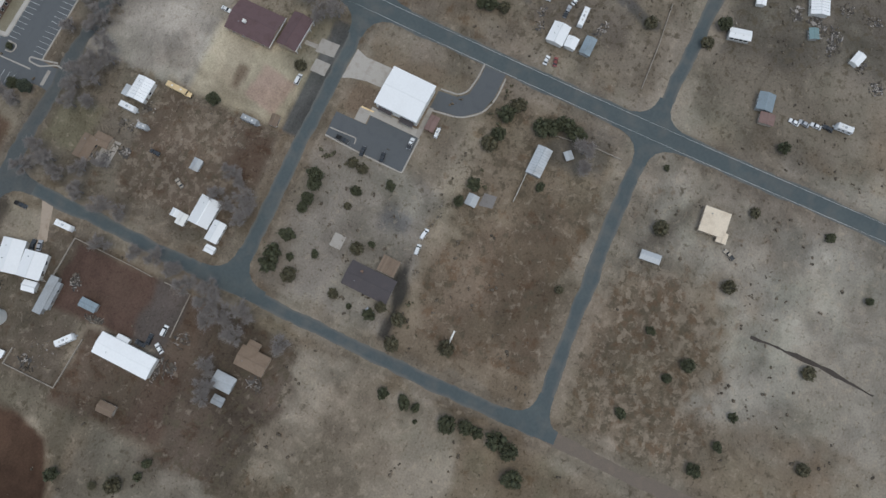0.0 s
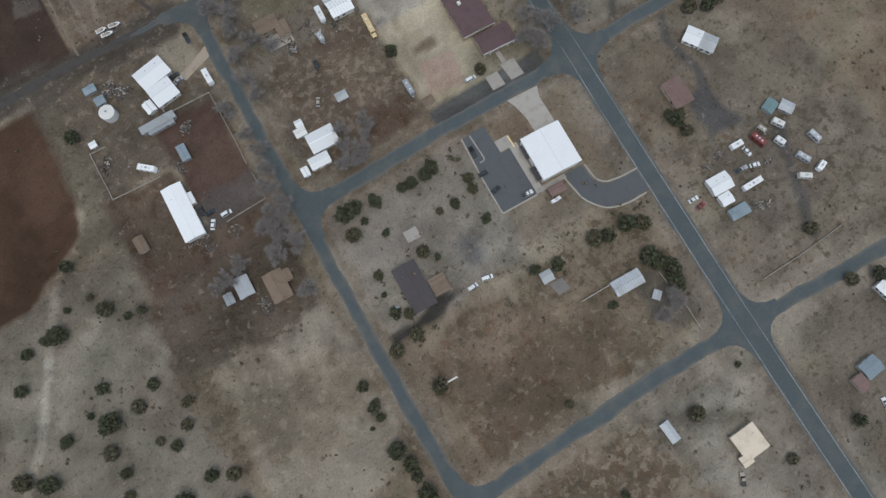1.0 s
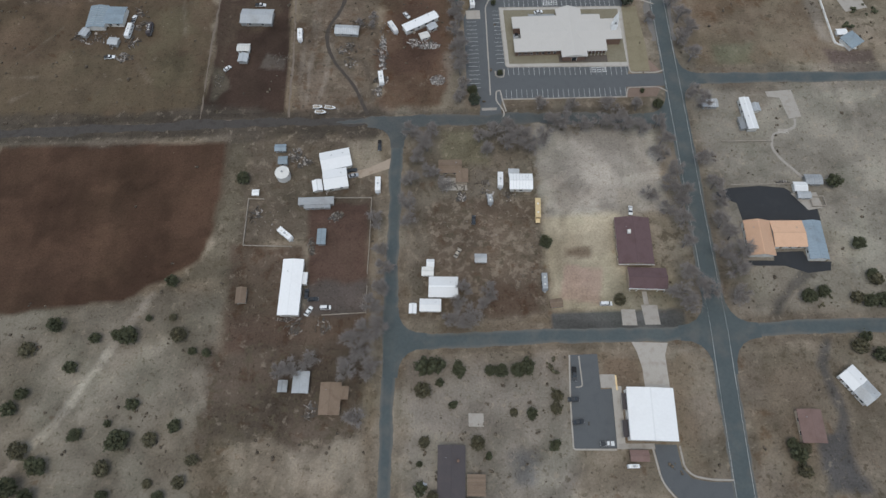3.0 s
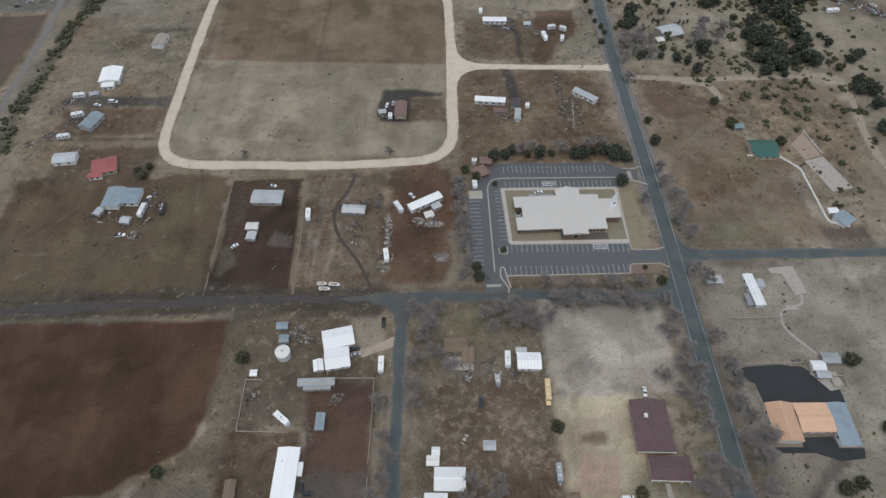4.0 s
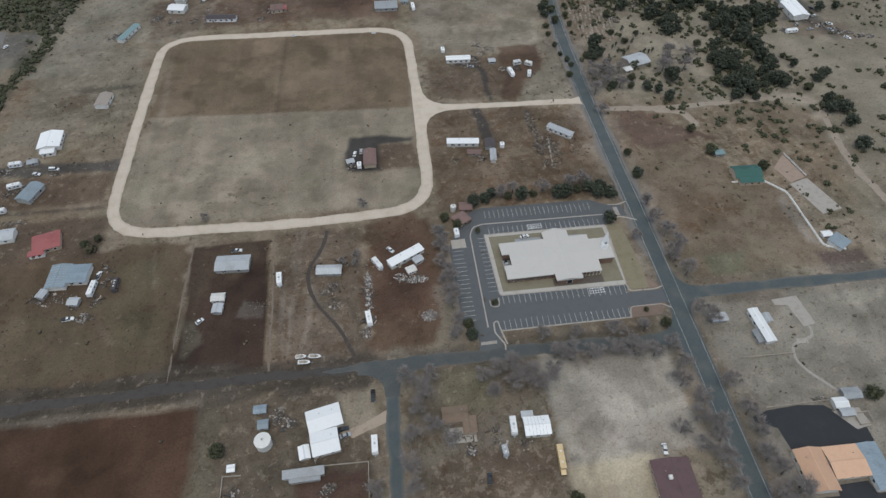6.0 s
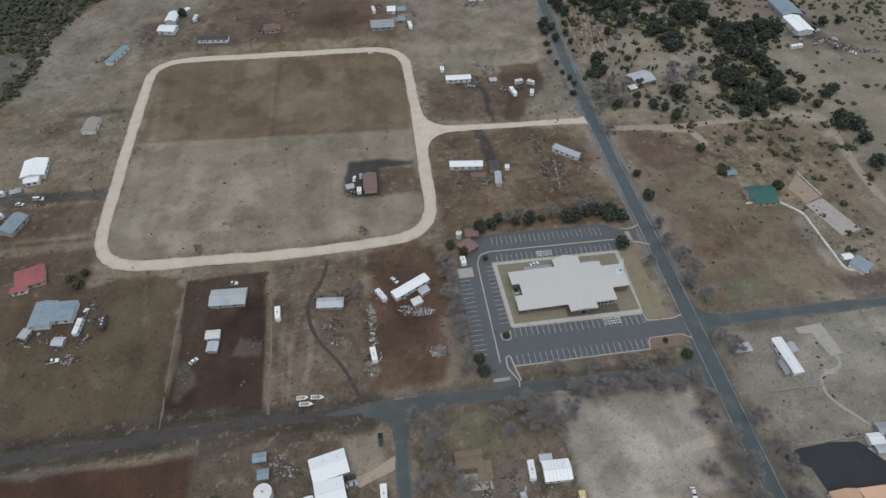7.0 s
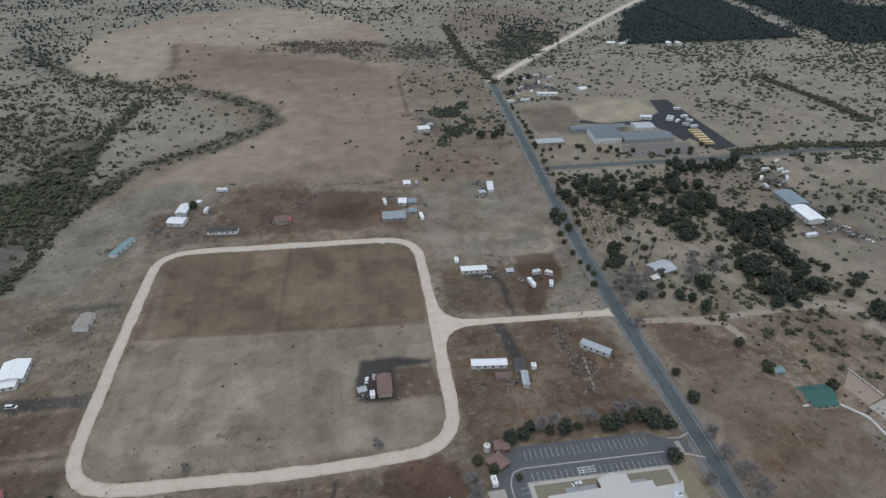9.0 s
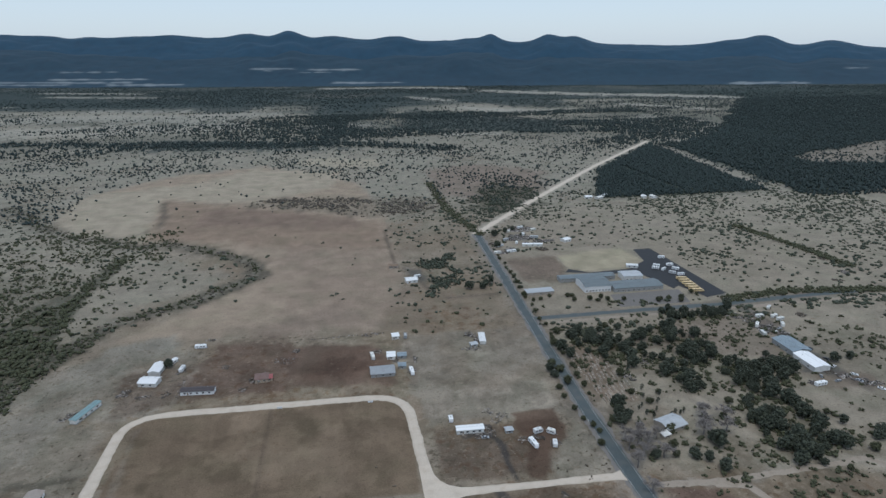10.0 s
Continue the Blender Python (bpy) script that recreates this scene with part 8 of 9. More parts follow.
for i, (x, y) in enumerate(FAR_YARDS):
    scrap("farm litter, hulks and timber on dry ground", x, y, 6, 4, 24, 700 + i, "yard_litter", SCRAP if i % 3 else DARKLITTER, 37 * i % 180, 2.0)
for i, (x, y) in enumerate([(174, 744), (188, 720), (213, 737), (223, 714), (210, 771), (176, 712)]):
    scrap("crowded vehicles and sheds at the road bend", x, y, 8, 6, 30, 730 + i, "yard_litter", SCRAP if i % 3 else DARKLITTER, 37 * i % 180, 2.8)


# ---- plants ----
def icosphere_points():
    g = (1 + 5 ** 0.5) / 2
    v = np.array([(-1, g, 0), (1, g, 0), (-1, -g, 0), (1, -g, 0), (0, -1, g), (0, 1, g), (0, -1, -g), (0, 1, -g), (g, 0, -1), (g, 0, 1), (-g, 0, -1), (-g, 0, 1)])
    v /= np.linalg.norm(v[0])
    f = np.array([(0, 11, 5), (0, 5, 1), (0, 1, 7), (0, 7, 10), (0, 10, 11), (1, 5, 9), (5, 11, 4), (11, 10, 2), (10, 7, 6), (7, 1, 8), (3, 9, 4), (3, 4, 2), (3, 2, 6), (3, 6, 8), (3, 8, 9), (4, 9, 5), (2, 4, 11), (6, 2, 10), (8, 6, 7), (9, 8, 1)])
    return v, f


ICO_V, ICO_F = icosphere_points()
OCT_V = np.array([(1, 0, 0), (-0.5, 0.87, 0), (-0.5, -0.87, 0), (0.15, 0.1, 1), (0, 0, -0.6)])
OCT_F = np.array([(0, 1, 3), (1, 2, 3), (2, 0, 3), (1, 0, 4), (2, 1, 4), (0, 2, 4)])


def raw_mesh(name, verts, faces, material):
    """A mesh straight from arrays of corners and triangles."""
    me = bpy.data.meshes.new(name)
    me.vertices.add(len(verts))
    me.vertices.foreach_set("co", verts.astype(np.float32).ravel())
    me.loops.add(faces.size)
    me.loops.foreach_set("vertex_index", faces.astype(np.int32).ravel())
    me.polygons.add(len(faces))
    me.polygons.foreach_set("loop_start", (np.arange(len(faces)) * 3).astype(np.int32))
    me.update(calc_edges=True)
    me.materials.append(material)
    return me


def clumps(centres, sizes, rng, jitter=0.35, flat=0.8, simple=False):
    """Many small uneven leaf clumps, as corners and triangles; simple ones for the far distance."""
    n = len(centres)
    solid_v, solid_f = (OCT_V, OCT_F) if simple else (ICO_V, ICO_F)
    k = len(solid_v)
    shape = solid_v[None] * (1 + rng.uniform(-jitter, jitter, (n, k, 1)))
    a = rng.uniform(0, 6.283, n)
    c, s = np.cos(a)[:, None], np.sin(a)[:, None]
    shape = np.stack([shape[..., 0] * c - shape[..., 1] * s, shape[..., 0] * s + shape[..., 1] * c, shape[..., 2] * flat], -1)
    v = centres[:, None, :] + shape * sizes[:, None, None]
    f = solid_f[None] + (np.arange(n) * k)[:, None, None]
    return v.reshape(-1, 3), f.reshape(-1, 3)


def leaves(centres, sizes, rng):
    """Single leaf sprays: small triangles turned every way."""
    n = len(centres)
    v = centres[:, None, :] + rng.normal(0, 1, (n, 3, 3)) * sizes[:, None, None]
    return v.reshape(-1, 3), np.arange(3 * n).reshape(-1, 3)


def shrub(seed, material, tall=1.0, lobes=100, sprays=2600):
    """A round juniper or shrub of radius 1: a short forked trunk and a crown of clumps and loose sprays."""
    rng = np.random.default_rng(seed)
    u = rng.normal(0, 1, (lobes, 3))
    u /= np.linalg.norm(u, axis=1)[:, None]
    r = (rng.uniform(0.0, 1.0, lobes) ** 0.45 * 0.88)[:, None]
    c = u * r * np.array((rng.uniform(0.75, 1.05), rng.uniform(0.75, 1.05), 0.62 * tall)) + np.array((0, 0, 0.75 * tall))
    c[:, 2] = np.maximum(c[:, 2], 0.18)
    v1, f1 = clumps(c, rng.uniform(0.10, 0.21, lobes), rng, 0.55, 0.85)
    w = rng.normal(0, 1, (sprays, 3))
    w /= np.linalg.norm(w, axis=1)[:, None]
    k = c[rng.integers(0, lobes, sprays)] + w * rng.uniform(0.06, 0.30, sprays)[:, None]
    k[:, 2] = np.maximum(k[:, 2], 0.08)
    v2, f2 = leaves(k, rng.uniform(0.035, 0.075, sprays), rng)
    crown = raw_mesh("crown", np.vstack([v1, v2]), np.vstack([f1, f2 + len(v1)]), material)
    t = Mesher().tube((0, 0, -0.1), (0.03, 0.02, 0.5 * tall), 0.10, 0.06, 6)
    for i in range(4):
        a = seed + i * 1.6
        t.tube((0.02, 0.01, 0.3 * tall), (0.45 * math.cos(a), 0.45 * math.sin(a), 0.8 * tall), 0.05, 0.02, 5)
    return crown, t.mesh("trunk", BARK)


def bare(seed):
    """A leafless tree about 1 high: a forked trunk, spreading limbs and a dome of fine twigs."""
    rng = random.Random(seed)
    trunk, twigs = Mesher(), Mesher()
    trunk.tube((0, 0, -0.02), (0.02, 0.01, 0.26), 0.030, 0.024, 7)
    tips = []

    def grow(p, d, length, r, level):
        q = p + d * length
        trunk.tube(p, q, r, r * 0.6, 5 if level < 2 else 3)
        if level == 3:
            tips.append((p, q))
            return
        for _ in range(5 if level == 0 else 3):
            e = (d + Vector((rng.uniform(-1, 1), rng.uniform(-1, 1), rng.uniform(-0.35, 0.5)))).normalized()
            grow(p.lerp(q, rng.uniform(0.6, 1.0)), e, length * rng.uniform(0.75, 0.95), max(0.003, r * 0.55), level + 1)

    grow(Vector((0.02, 0.01, 0.24)), Vector((0.05, 0, 1)), 0.20, 0.022, 0)
    for p, q in tips:
        for _ in range(44):
            a = p.lerp(q, rng.uniform(0, 1.1))
            d = ((q - p).normalized() + Vector((rng.uniform(-1.2, 1.2), rng.uniform(-1.2, 1.2), rng.uniform(-0.7, 0.8)))).normalized()
            c = a + d * rng.uniform(0.07, 0.17)
            side = d.orthogonal().normalized() * 0.0040
            side.rotate(Matrix.Rotation(rng.uniform(0, 6.28), 3, d))
            twigs.add([a - side, a + side, c], [(0, 1, 2)])
    return trunk.mesh("trunk", BARK), twigs.mesh("twig_crown", DEADTWIG)


JUNIPERS = [shrub(i, LEAF, 1.0 + 0.12 * (i % 3)) for i in range(5)]
OLIVES = [shrub(20 + i, OLIVE, 0.9) for i in range(4)]
PINES = [shrub(40 + i, PINE, 1.25 + 0.15 * (i % 3), 110, 1900) for i in range(6)]
CYPRESSES = [shrub(80 + i, PINE, 3.0, 60, 900) for i in range(3)]
BARES = [bare(60 + i) for i in range(5)]
rng_place = random.Random(5)


def plant(kind, x, y, r):
    """A tree or shrub of crown radius r."""
    name, label, category, group, stock = {
        "juniper": ("juniper_bush", "rounded dark green juniper bush on dry ground", "bush", "junipers", JUNIPERS),
        "olive": ("shrub", "olive-brown rounded shrub on dry ground", "shrub", "shrubs", OLIVES),
        "cypress": ("slim_evergreen", "slim upright dark evergreen tree", "tree", "slim evergreens", CYPRESSES),
        "pine": ("evergreen_tree", "tall dark evergreen tree", "tree", "evergreens", PINES)}[kind]
    crown, trunk = stock[rng_place.randrange(len(stock))]
    t = thing(name, label, category, pose(x, y, -0.05, 0, 0, rng_place.uniform(0, 360)), group)
    s = Matrix.Diagonal((r, r * rng_place.uniform(0.85, 1.1), r * rng_place.uniform(0.8, 1.15), 1))
    part("trunk", trunk, BARK, t, m=s)
    part("crown", crown, LEAF, t, m=s)


def bare_tree(x, y, h):
    trunk, twigs = BARES[rng_place.randrange(len(BARES))]
    t = thing("bare_tree", "leafless grey-twigged tree in winter", "tree", pose(x, y, -0.05, 0, 0, rng_place.uniform(0, 360)), "bare trees")
    s = Matrix.Diagonal((h * 1.5, h * 1.5, h, 1))
    part("trunk", trunk, BARK, t, m=s)
    part("twig_crown", twigs, DEADTWIG, t, m=s)


WEST_PASTURE = [(-157, 49, 3.2), (-167, 39, 3.4), (-140, 43, 2.7), (-126, 43, 4.3), (-131, 44, 2.6), (-148, 31, 2.9), (-105, 43, 3.4), (-99, 36, 1.9), (-109, 51, 1.9), (-93, 35, 1.9), (-165, 21, 2.8), (-169, 15, 3.3), (-177, 14, 2.3), (-141, 4, 2.8), (-120, 15, 2.8),
                (-123, 1, 4.6), (-111, 1, 3.0), (-102, 6, 2.8), (-129, 8, 1.6), (-119, 51, 1.5), (-94, -7, 2.8), (-128, -9, 3.4), (-153, -7, 3.7), (-161, -1, 4.2), (-110, -15, 2.1), (-98, -15, 2.7), (-126, -19, 2.5), (-105, -20, 2.5)]
LOWER_PASTURE = [(-129, -27, 2.3), (-162, -15, 4.6), (-139, -28, 3.4), (-154, -18, 3.2), (-168, -34, 4.5), (-148, -38, 4.0), (-133, -45, 6.0), (-139, -43, 4), (-111, -40, 4.0), (-98, -37, 2.9), (-91, -41, 3.1), (-104, -51, 3.5), (-93, -54, 4.4), (-121, -44, 2.2), (-127, -56, 3.1),
                 (-159, -46, 4.9), (-139, -53, 4.4), (-168, -50, 4.4), (-110, -67, 3.0), (-124, -63, 2.6), (-95, -66, 3.3), (-149, -63, 4.3), (-158, -61, 5.4), (-168, -62, 4.3)]
BLOCK_SHRUBS = [(-3, 25, 4.4), (2, 25.5, 4.2), (11, 24, 3.1), (-4, 16, 3.6), (24, 23, 2.8), (28, 22.5, 3.0), (35, 22.5, 3.2), (39, 24, 3.2), (32, 6, 1.9), (39, 5, 2.8), (50, 12, 2.6), (49, 7, 2.4), (47, -7, 2.3), (17, -5, 3.0), (21, -10, 1.6), (-4, -4, 2.6), (-6, -12, 1.4),
                (-6, -21, 3.2), (-1, -24, 2.7), (-13, -34, 3.6), (-3, -33, 3.4), (-6, -55, 3.6), (-32, -39, 2.9), (-32, -48, 3.1), (-32, -53, 2.0), (-37, -55, 1.1), (-33, -67, 3.9), (8, 10, 1.9), (3, 19, 1.9)]
EAST_SHRUBS = [(-164, 240, 2.6), (-160, 236, 3.0), (-158, 243, 2.2), (52, 79, 3.2), (81, 51, 2.9), (190, 73, 3.3), (161, 49, 3.4), (168, 51, 2.9), (182, 48, 2.9), (192, 59, 2.5), (193, 46, 4.0), (199, 46, 4.0), (-111, 67, 3.0), (-85, 117, 3.6), (140, -14, 3.5), (141, -20, 3), (95, -40, 4.2), (101, -43, 3.6), (80, -38, 4.0), (85, -40, 3.4),
               (61, -39, 3.6), (52, -36, 2.7), (95, -56, 4.0), (100, -65, 4.2), (98, -71, 4.2), (97, -60, 3.6), (71, -65, 2.2), (188, 104, 4.1), (186.6, 46.5, 3.6), (192.5, 56, 3.2), (177, 27, 3.4), (184, 23, 3.8), (190, 24, 3.4), (180, 31, 2.6), (143, -12, 2.8), (139, -10, 2.4)]
SOUTH_SHRUBS = [(74, -117, 3.8), (62, -151, 3.0), (42, -191, 3.1), (6, -200, 3.1), (98, -183, 2.3), (96, -151, 2.6), (79, -205, 1.8), (-31, -74, 3.4), (-31, -79, 3.1), (-31, -87, 4.4), (-33, -93, 4.0), (-42, -98, 3.9), (34, -88, 1.8), (100, -111, 1.4), (159, -82, 3.5), (171, -112, 3.5),
                (127, -153, 2.9), (-11, -161, 3.1), (1, -167, 2.2), (14, -169, 2.2), (26, -146, 3.1), (18, -140, 2.2), (-2, -128, 2.4), (33, -128, 2.0), (160, -108, 3), (188, -112, 4)]
for x, y, r in WEST_PASTURE + LOWER_PASTURE:
    plant("juniper" if rng_place.random() < 0.7 else "olive", x, y, r * 1.12)
for x, y, r in BLOCK_SHRUBS + EAST_SHRUBS + SOUTH_SHRUBS:
    plant("juniper" if rng_place.random() < 0.65 else "olive", x, y, r * 1.1)
CHURCH_TREES = [(40, 240, 4.0), (47, 243, 3.6), (51, 246, 3.6), (60, 243, 2.6), (67, 242, 4.2), (74, 243, 2.6), (87, 241, 4.2), (92, 241, 4.2), (99, 243, 3), (106, 243, 4.2), (110, 239, 4.8), (116, 237, 4.3), (110, 219, 4.4), (115, 151, 3.1), (39, 174, 1.9), (109, 160, 1.6), (39, 221, 2.0),
                (24.5, 163, 3.2), (25, 156, 3.6), (137, 251, 3.4), (29, 226, 3.0), (23, 232, 3.2), (112, 243, 4)]
for x, y, r in CHURCH_TREES:
    plant("pine" if r > 3.3 else "juniper", x, y, r)
ROADSIDE = [(182, 319, 3.4), (172, 357, 4.0), (183, 285, 3.2), (188, 266, 3.6), (210, 246, 3.6), (186.5, 263.5, 3.0), (288, 299, 4.0), (262, 322, 5.0), (277, 316, 3.4), (279, 292, 5.0), (283, 277, 4.8), (278, 256, 5.4), (136, 250, 2.8), (137, 269, 2.8), (133.5, 423, 4), (134.5, 440, 4.2), (132, 449, 4),
            (128.5, 371, 2.6), (125, 353, 2.4), (153, 387, 5.2), (170, 401, 2.8), (176, 388, 2.8), (188, 398, 2.6), (174, 425, 3.6), (189, 435, 5), (205, 419, 5.6), (148, 470, 5), (150, 458, 4.6), (146, 480, 4.2), (156, 500, 4)]
for x, y, r in ROADSIDE:
    plant("pine" if r > 4.5 else "juniper", x, y, r)
SLIM = [(181, 428, 1.6), (179, 404, 1.6), (175, 395, 1.3), (181, 387, 1.5), (187, 395, 1.3), (165, 382, 1.2), (167, 376, 1.5), (170, 372, 1.4), (175, 378, 1.2), (185, 373, 1.3), (188, 372, 1.3), (191, 373, 1.3), (182, 372, 1.1), (184, 433, 1.3), (168, 384, 1.2)]
for x, y, r in SLIM:
    plant("cypress", x, y, r)
for x, y, r in [(149, 379, 4.2), (147, 371, 4.6), (153, 374, 4.0), (143, 374, 3.0), (154, 383, 2.6), (182, 318, 4.4), (263, 321, 4.6), (295, 329, 4.4), (288, 324, 4), (281, 300, 4.2), (287, 291, 5.2), (249, 304, 2.4), (165, 342, 3.4), (162, 334, 2.8), (150, 335, 3.8), (172, 331, 4.2), (178, 327, 3.6), (226, 377, 3.2), (199, 501, 3.2), (207, 495, 3.6), (280, 342, 3.6), (279, 354, 2.4), (326, 404, 3), (338, 411, 4.4), (352, 412, 3.6), (126, 354, 2.6), (130, 365, 2.2), (127.5, 441, 3.8), (128, 433, 3.6), (125, 417, 2.8), (124, 406, 2.4), (126, 379, 2.2), (125, 391, 2.2), (-142.6, 505.4, 3.6)]:
    plant("juniper" if r < 3.5 else "pine", x, y, r)
for i in range(34):
    y = 395 + i * 9.5 + rng_place.uniform(-3, 3)
    if i % 3:
        plant("juniper", float(np.interp(y, [p[1] for p in MAIN], [p[0] for p in MAIN])) + 8.5 + rng_place.uniform(-1.5, 2), y, rng_place.uniform(1.6, 2.9))

# leafless trees along the streets and yards
BARE_A = [(-22, 42, 8), (-27, 40, 9), (-29, 33, 8), (-26, 26, 8), (-33, 38, 7), (13, 43, 7), (8, 44, 6), (18, 46, 7), (39, 129, 8), (45, 133, 9), (50, 128, 9), (56, 133, 8), (34, 137, 7), (109, 46, 8), (106, 52, 8), (112, 60, 8), (134, 78, 8), (131, 84, 8), (129, 70, 7), (110, 120, 8), (115, 112, 7), (117, 101, 8), (8, 109, 6)]
BARE_B = [(136, 150, 8), (133, 156, 7), (-19, 69, 7), (-20, 78, 6), (1, 130, 8), (-4, 124, 7), (3, 138, 7), (-7, 112, 7), (26, 134, 7), (60, 141, 7), (67, 141, 8), (76, 139, 7), (86, 140, 7), (96, 138, 8), (104, 136, 7), (18, 212, 6), (17, 200, 7), (18, 190, 6), (20, 180, 7), (133, 190, 8), (135, 204, 8), (133, 216, 7), (-58, 27, 7), (-50, 30, 7)]
BARE_C = [(-62, 25, 6), (-30, 6, 7), (12, 52, 6), (14, 58, 6), (-33, 209, 4), (-26, 207, 4), (139, 345, 8), (144, 338, 8), (150, 345, 9), (155, 335, 8), (160, 352, 7), (142, 356, 7), (190, 350, 9), (196, 358, 8), (205, 350, 8), (94, 143, 7), (112, 139, 7), (108, 92, 7), (113, 75, 7), (102, 100, 6), (-105, 250, 4), (-20, 248, 5), (92, -76, 8), (86, -78, 7)]
BARE_D = [(118, 52, 9), (114, 86, 8), (116, 94, 8), (111, 104, 8), (112, 128, 8), (133, 96, 7), (132, 104, 7), (130, 118, 7), (133, 62, 8), (136, 70, 9), (131, 50, 7), (-24, 52, 8), (-22, 60, 8), (-24, 92, 7), (-9, 100, 7), (-8, 92, 6), (-6, 138, 8), (2, 116, 7), (30, 128, 7), (40, 138, 8), (-34, 24, 8), (22, 50, 6), (26, 56, 7)]
BARE_E = [(19, 174, 7), (20, 166, 6), (18, 183, 6), (21, 190, 7), (19, 197, 6), (20, 214, 7), (18, 221, 6), (18, 158, 6), (20, 206, 6), (58, 152, 6), (72, 151, 6), (90, 150, 7), (104, 149, 6), (136, 178, 8), (138, 196, 8), (134, 228, 7), (118, 205, 6), (57, 246, 7), (63, 247, 6), (80, 246, 7), (97, 247, 7), (103, 249, 7), (-25, 213, 4), (136, 330, 8), (147, 350, 8), (152, 358, 7), (134, 310, 7), (200, 365, 9), (212, 362, 8)]
for x, y, h in BARE_D + BARE_E:
    bare_tree(x, y, h * 1.35)
for x, y, h in BARE_A + BARE_B + BARE_C:
    bare_tree(x, y, h * 1.35)


# ---- scrub and woodland that nobody could count ----
def scatter(count, box, density, seed, low, high, clear=()):
    """Random spots in a box, kept where the density field allows, away from roads."""
    rng = np.random.default_rng(seed)
    x = rng.uniform(box[0], box[1], count)
    y = rng.uniform(box[2], box[3], count)
    keep = rng.random(count) < density(x, y)
    for line, half in clear:
        keep &= along(line, x, y) > half
    x, y = x[keep], y[keep]
    s = low + (high - low) * rng.random(len(x)) ** 1.8
    return x, y, s, rng


LINES = ((MAIN, 7), (LANE, 6), (CROSS_S, 6), (CROSS_N, 6), (SOUTH_ST, 6), (EAST_RD, 6), (SCHOOL_RD, 8), (DIRT_FAR, 8))


def scrub_field(name, label, spots, material, lobes=1, flat=0.8, z=None, simple=False, ragged=False):
    x, y, s, rng = spots
    if lobes > 1:
        x, y, s = np.repeat(x, lobes), np.repeat(y, lobes), np.repeat(s, lobes)
        x, y, s = x + rng.normal(0, 0.42, len(x)) * s, y + rng.normal(0, 0.42, len(x)) * s, s * rng.uniform(0.45, 0.75, len(x))
    if ragged:
        s = s * 0.62
    h = np.zeros(len(x)) if z is None else z(x, y)
    v, f = clumps(np.stack([x, y, h + s * flat * (rng.uniform(0.3, 2.2, len(x)) if ragged else 0.55)], 1), s, rng, 0.45 if ragged else 0.35, flat, simple)
    return solid(name, raw_mesh(name, v, f, material), None, label, "shrubs", "stuff")


def band(v, lo, hi, soft):
    return smooth(lo - soft, lo + soft, v) * (1 - smooth(hi - soft, hi + soft, v))


def zone(poly, soft=10, rough=20, cell=40, seed=9):
    return lambda x, y: smooth(-soft, soft, inside(poly, x, y) + (value_noise(x, y, cell, seed, 3) - 0.5) * 2 * rough)


MEADOW = [(-380, 950), (-390, 1140), (-280, 1290), (-130, 1345), (45, 1140), (62, 910), (50, 680), (25, 520), (-235, 470), (-235, 560), (-190, 585), (-140, 625), (-90, 690), (-110, 750), (-240, 845)]
DARK_WOOD = [(400, 940), (508, 1168), (778, 1455), (690, 930)]
BIG_WOOD = [(800, 1410), (735, 890), (860, 862), (1500, 900), (3600, 2400), (3600, 3500), (2362, 3262), (1631, 2306), (1170, 1723), (973, 1514)]


def range_density(x, y):
    d = 0.62 * smooth(0.40, 0.62, value_noise(x, y, 80, 71, 4)) + 0.13
    d = d * (1 - smooth(-10, 10, inside(MEADOW, x, y)) * 0.97)
    east = smooth(128, 150, x - 0.12 * np.maximum(0, y - 400)) * smooth(170, 330, y)
    north = smooth(480, 620, y)
    west = smooth(245, 275, -x) * smooth(300, 440, y) * (y < 330)
    near_west = smooth(40, 130, -x - 130) * (1 - smooth(-20, 40, y)) * 0.6
    d = d * (1 - (inside(block(165, 356, 552, 706), x, y) > 0)) * (1 - 0.8 * (inside([(157, 409), (197, 424), (220, 370), (152, 373)], x, y) > 0))
    d = d * (1 - 0.93 * (inside([(130, 172), (213, 170), (216, 232), (196, 262), (190, 300), (138, 302)], x, y) > 0))
    d = d * (1 + 0.55 * smooth(560, 660, y))
    return d * np.clip(np.maximum.reduce([east * 1.0, north * (0.4 + 0.6 * (x > 140)), west * 1.3, near_west]), 0, 1)


def far_open(x, y, share):
    """Falls where the flats lie open among the woods."""
    return 1 - share * np.maximum.reduce([1 - smooth(half * 0.6, half * 1.4, along(line, x, y)) for line, half in FAR_OPEN])


def near_range(x, y):
    return range_density(x, y) * ((y < 560) & (x > -330) & (x < 420))


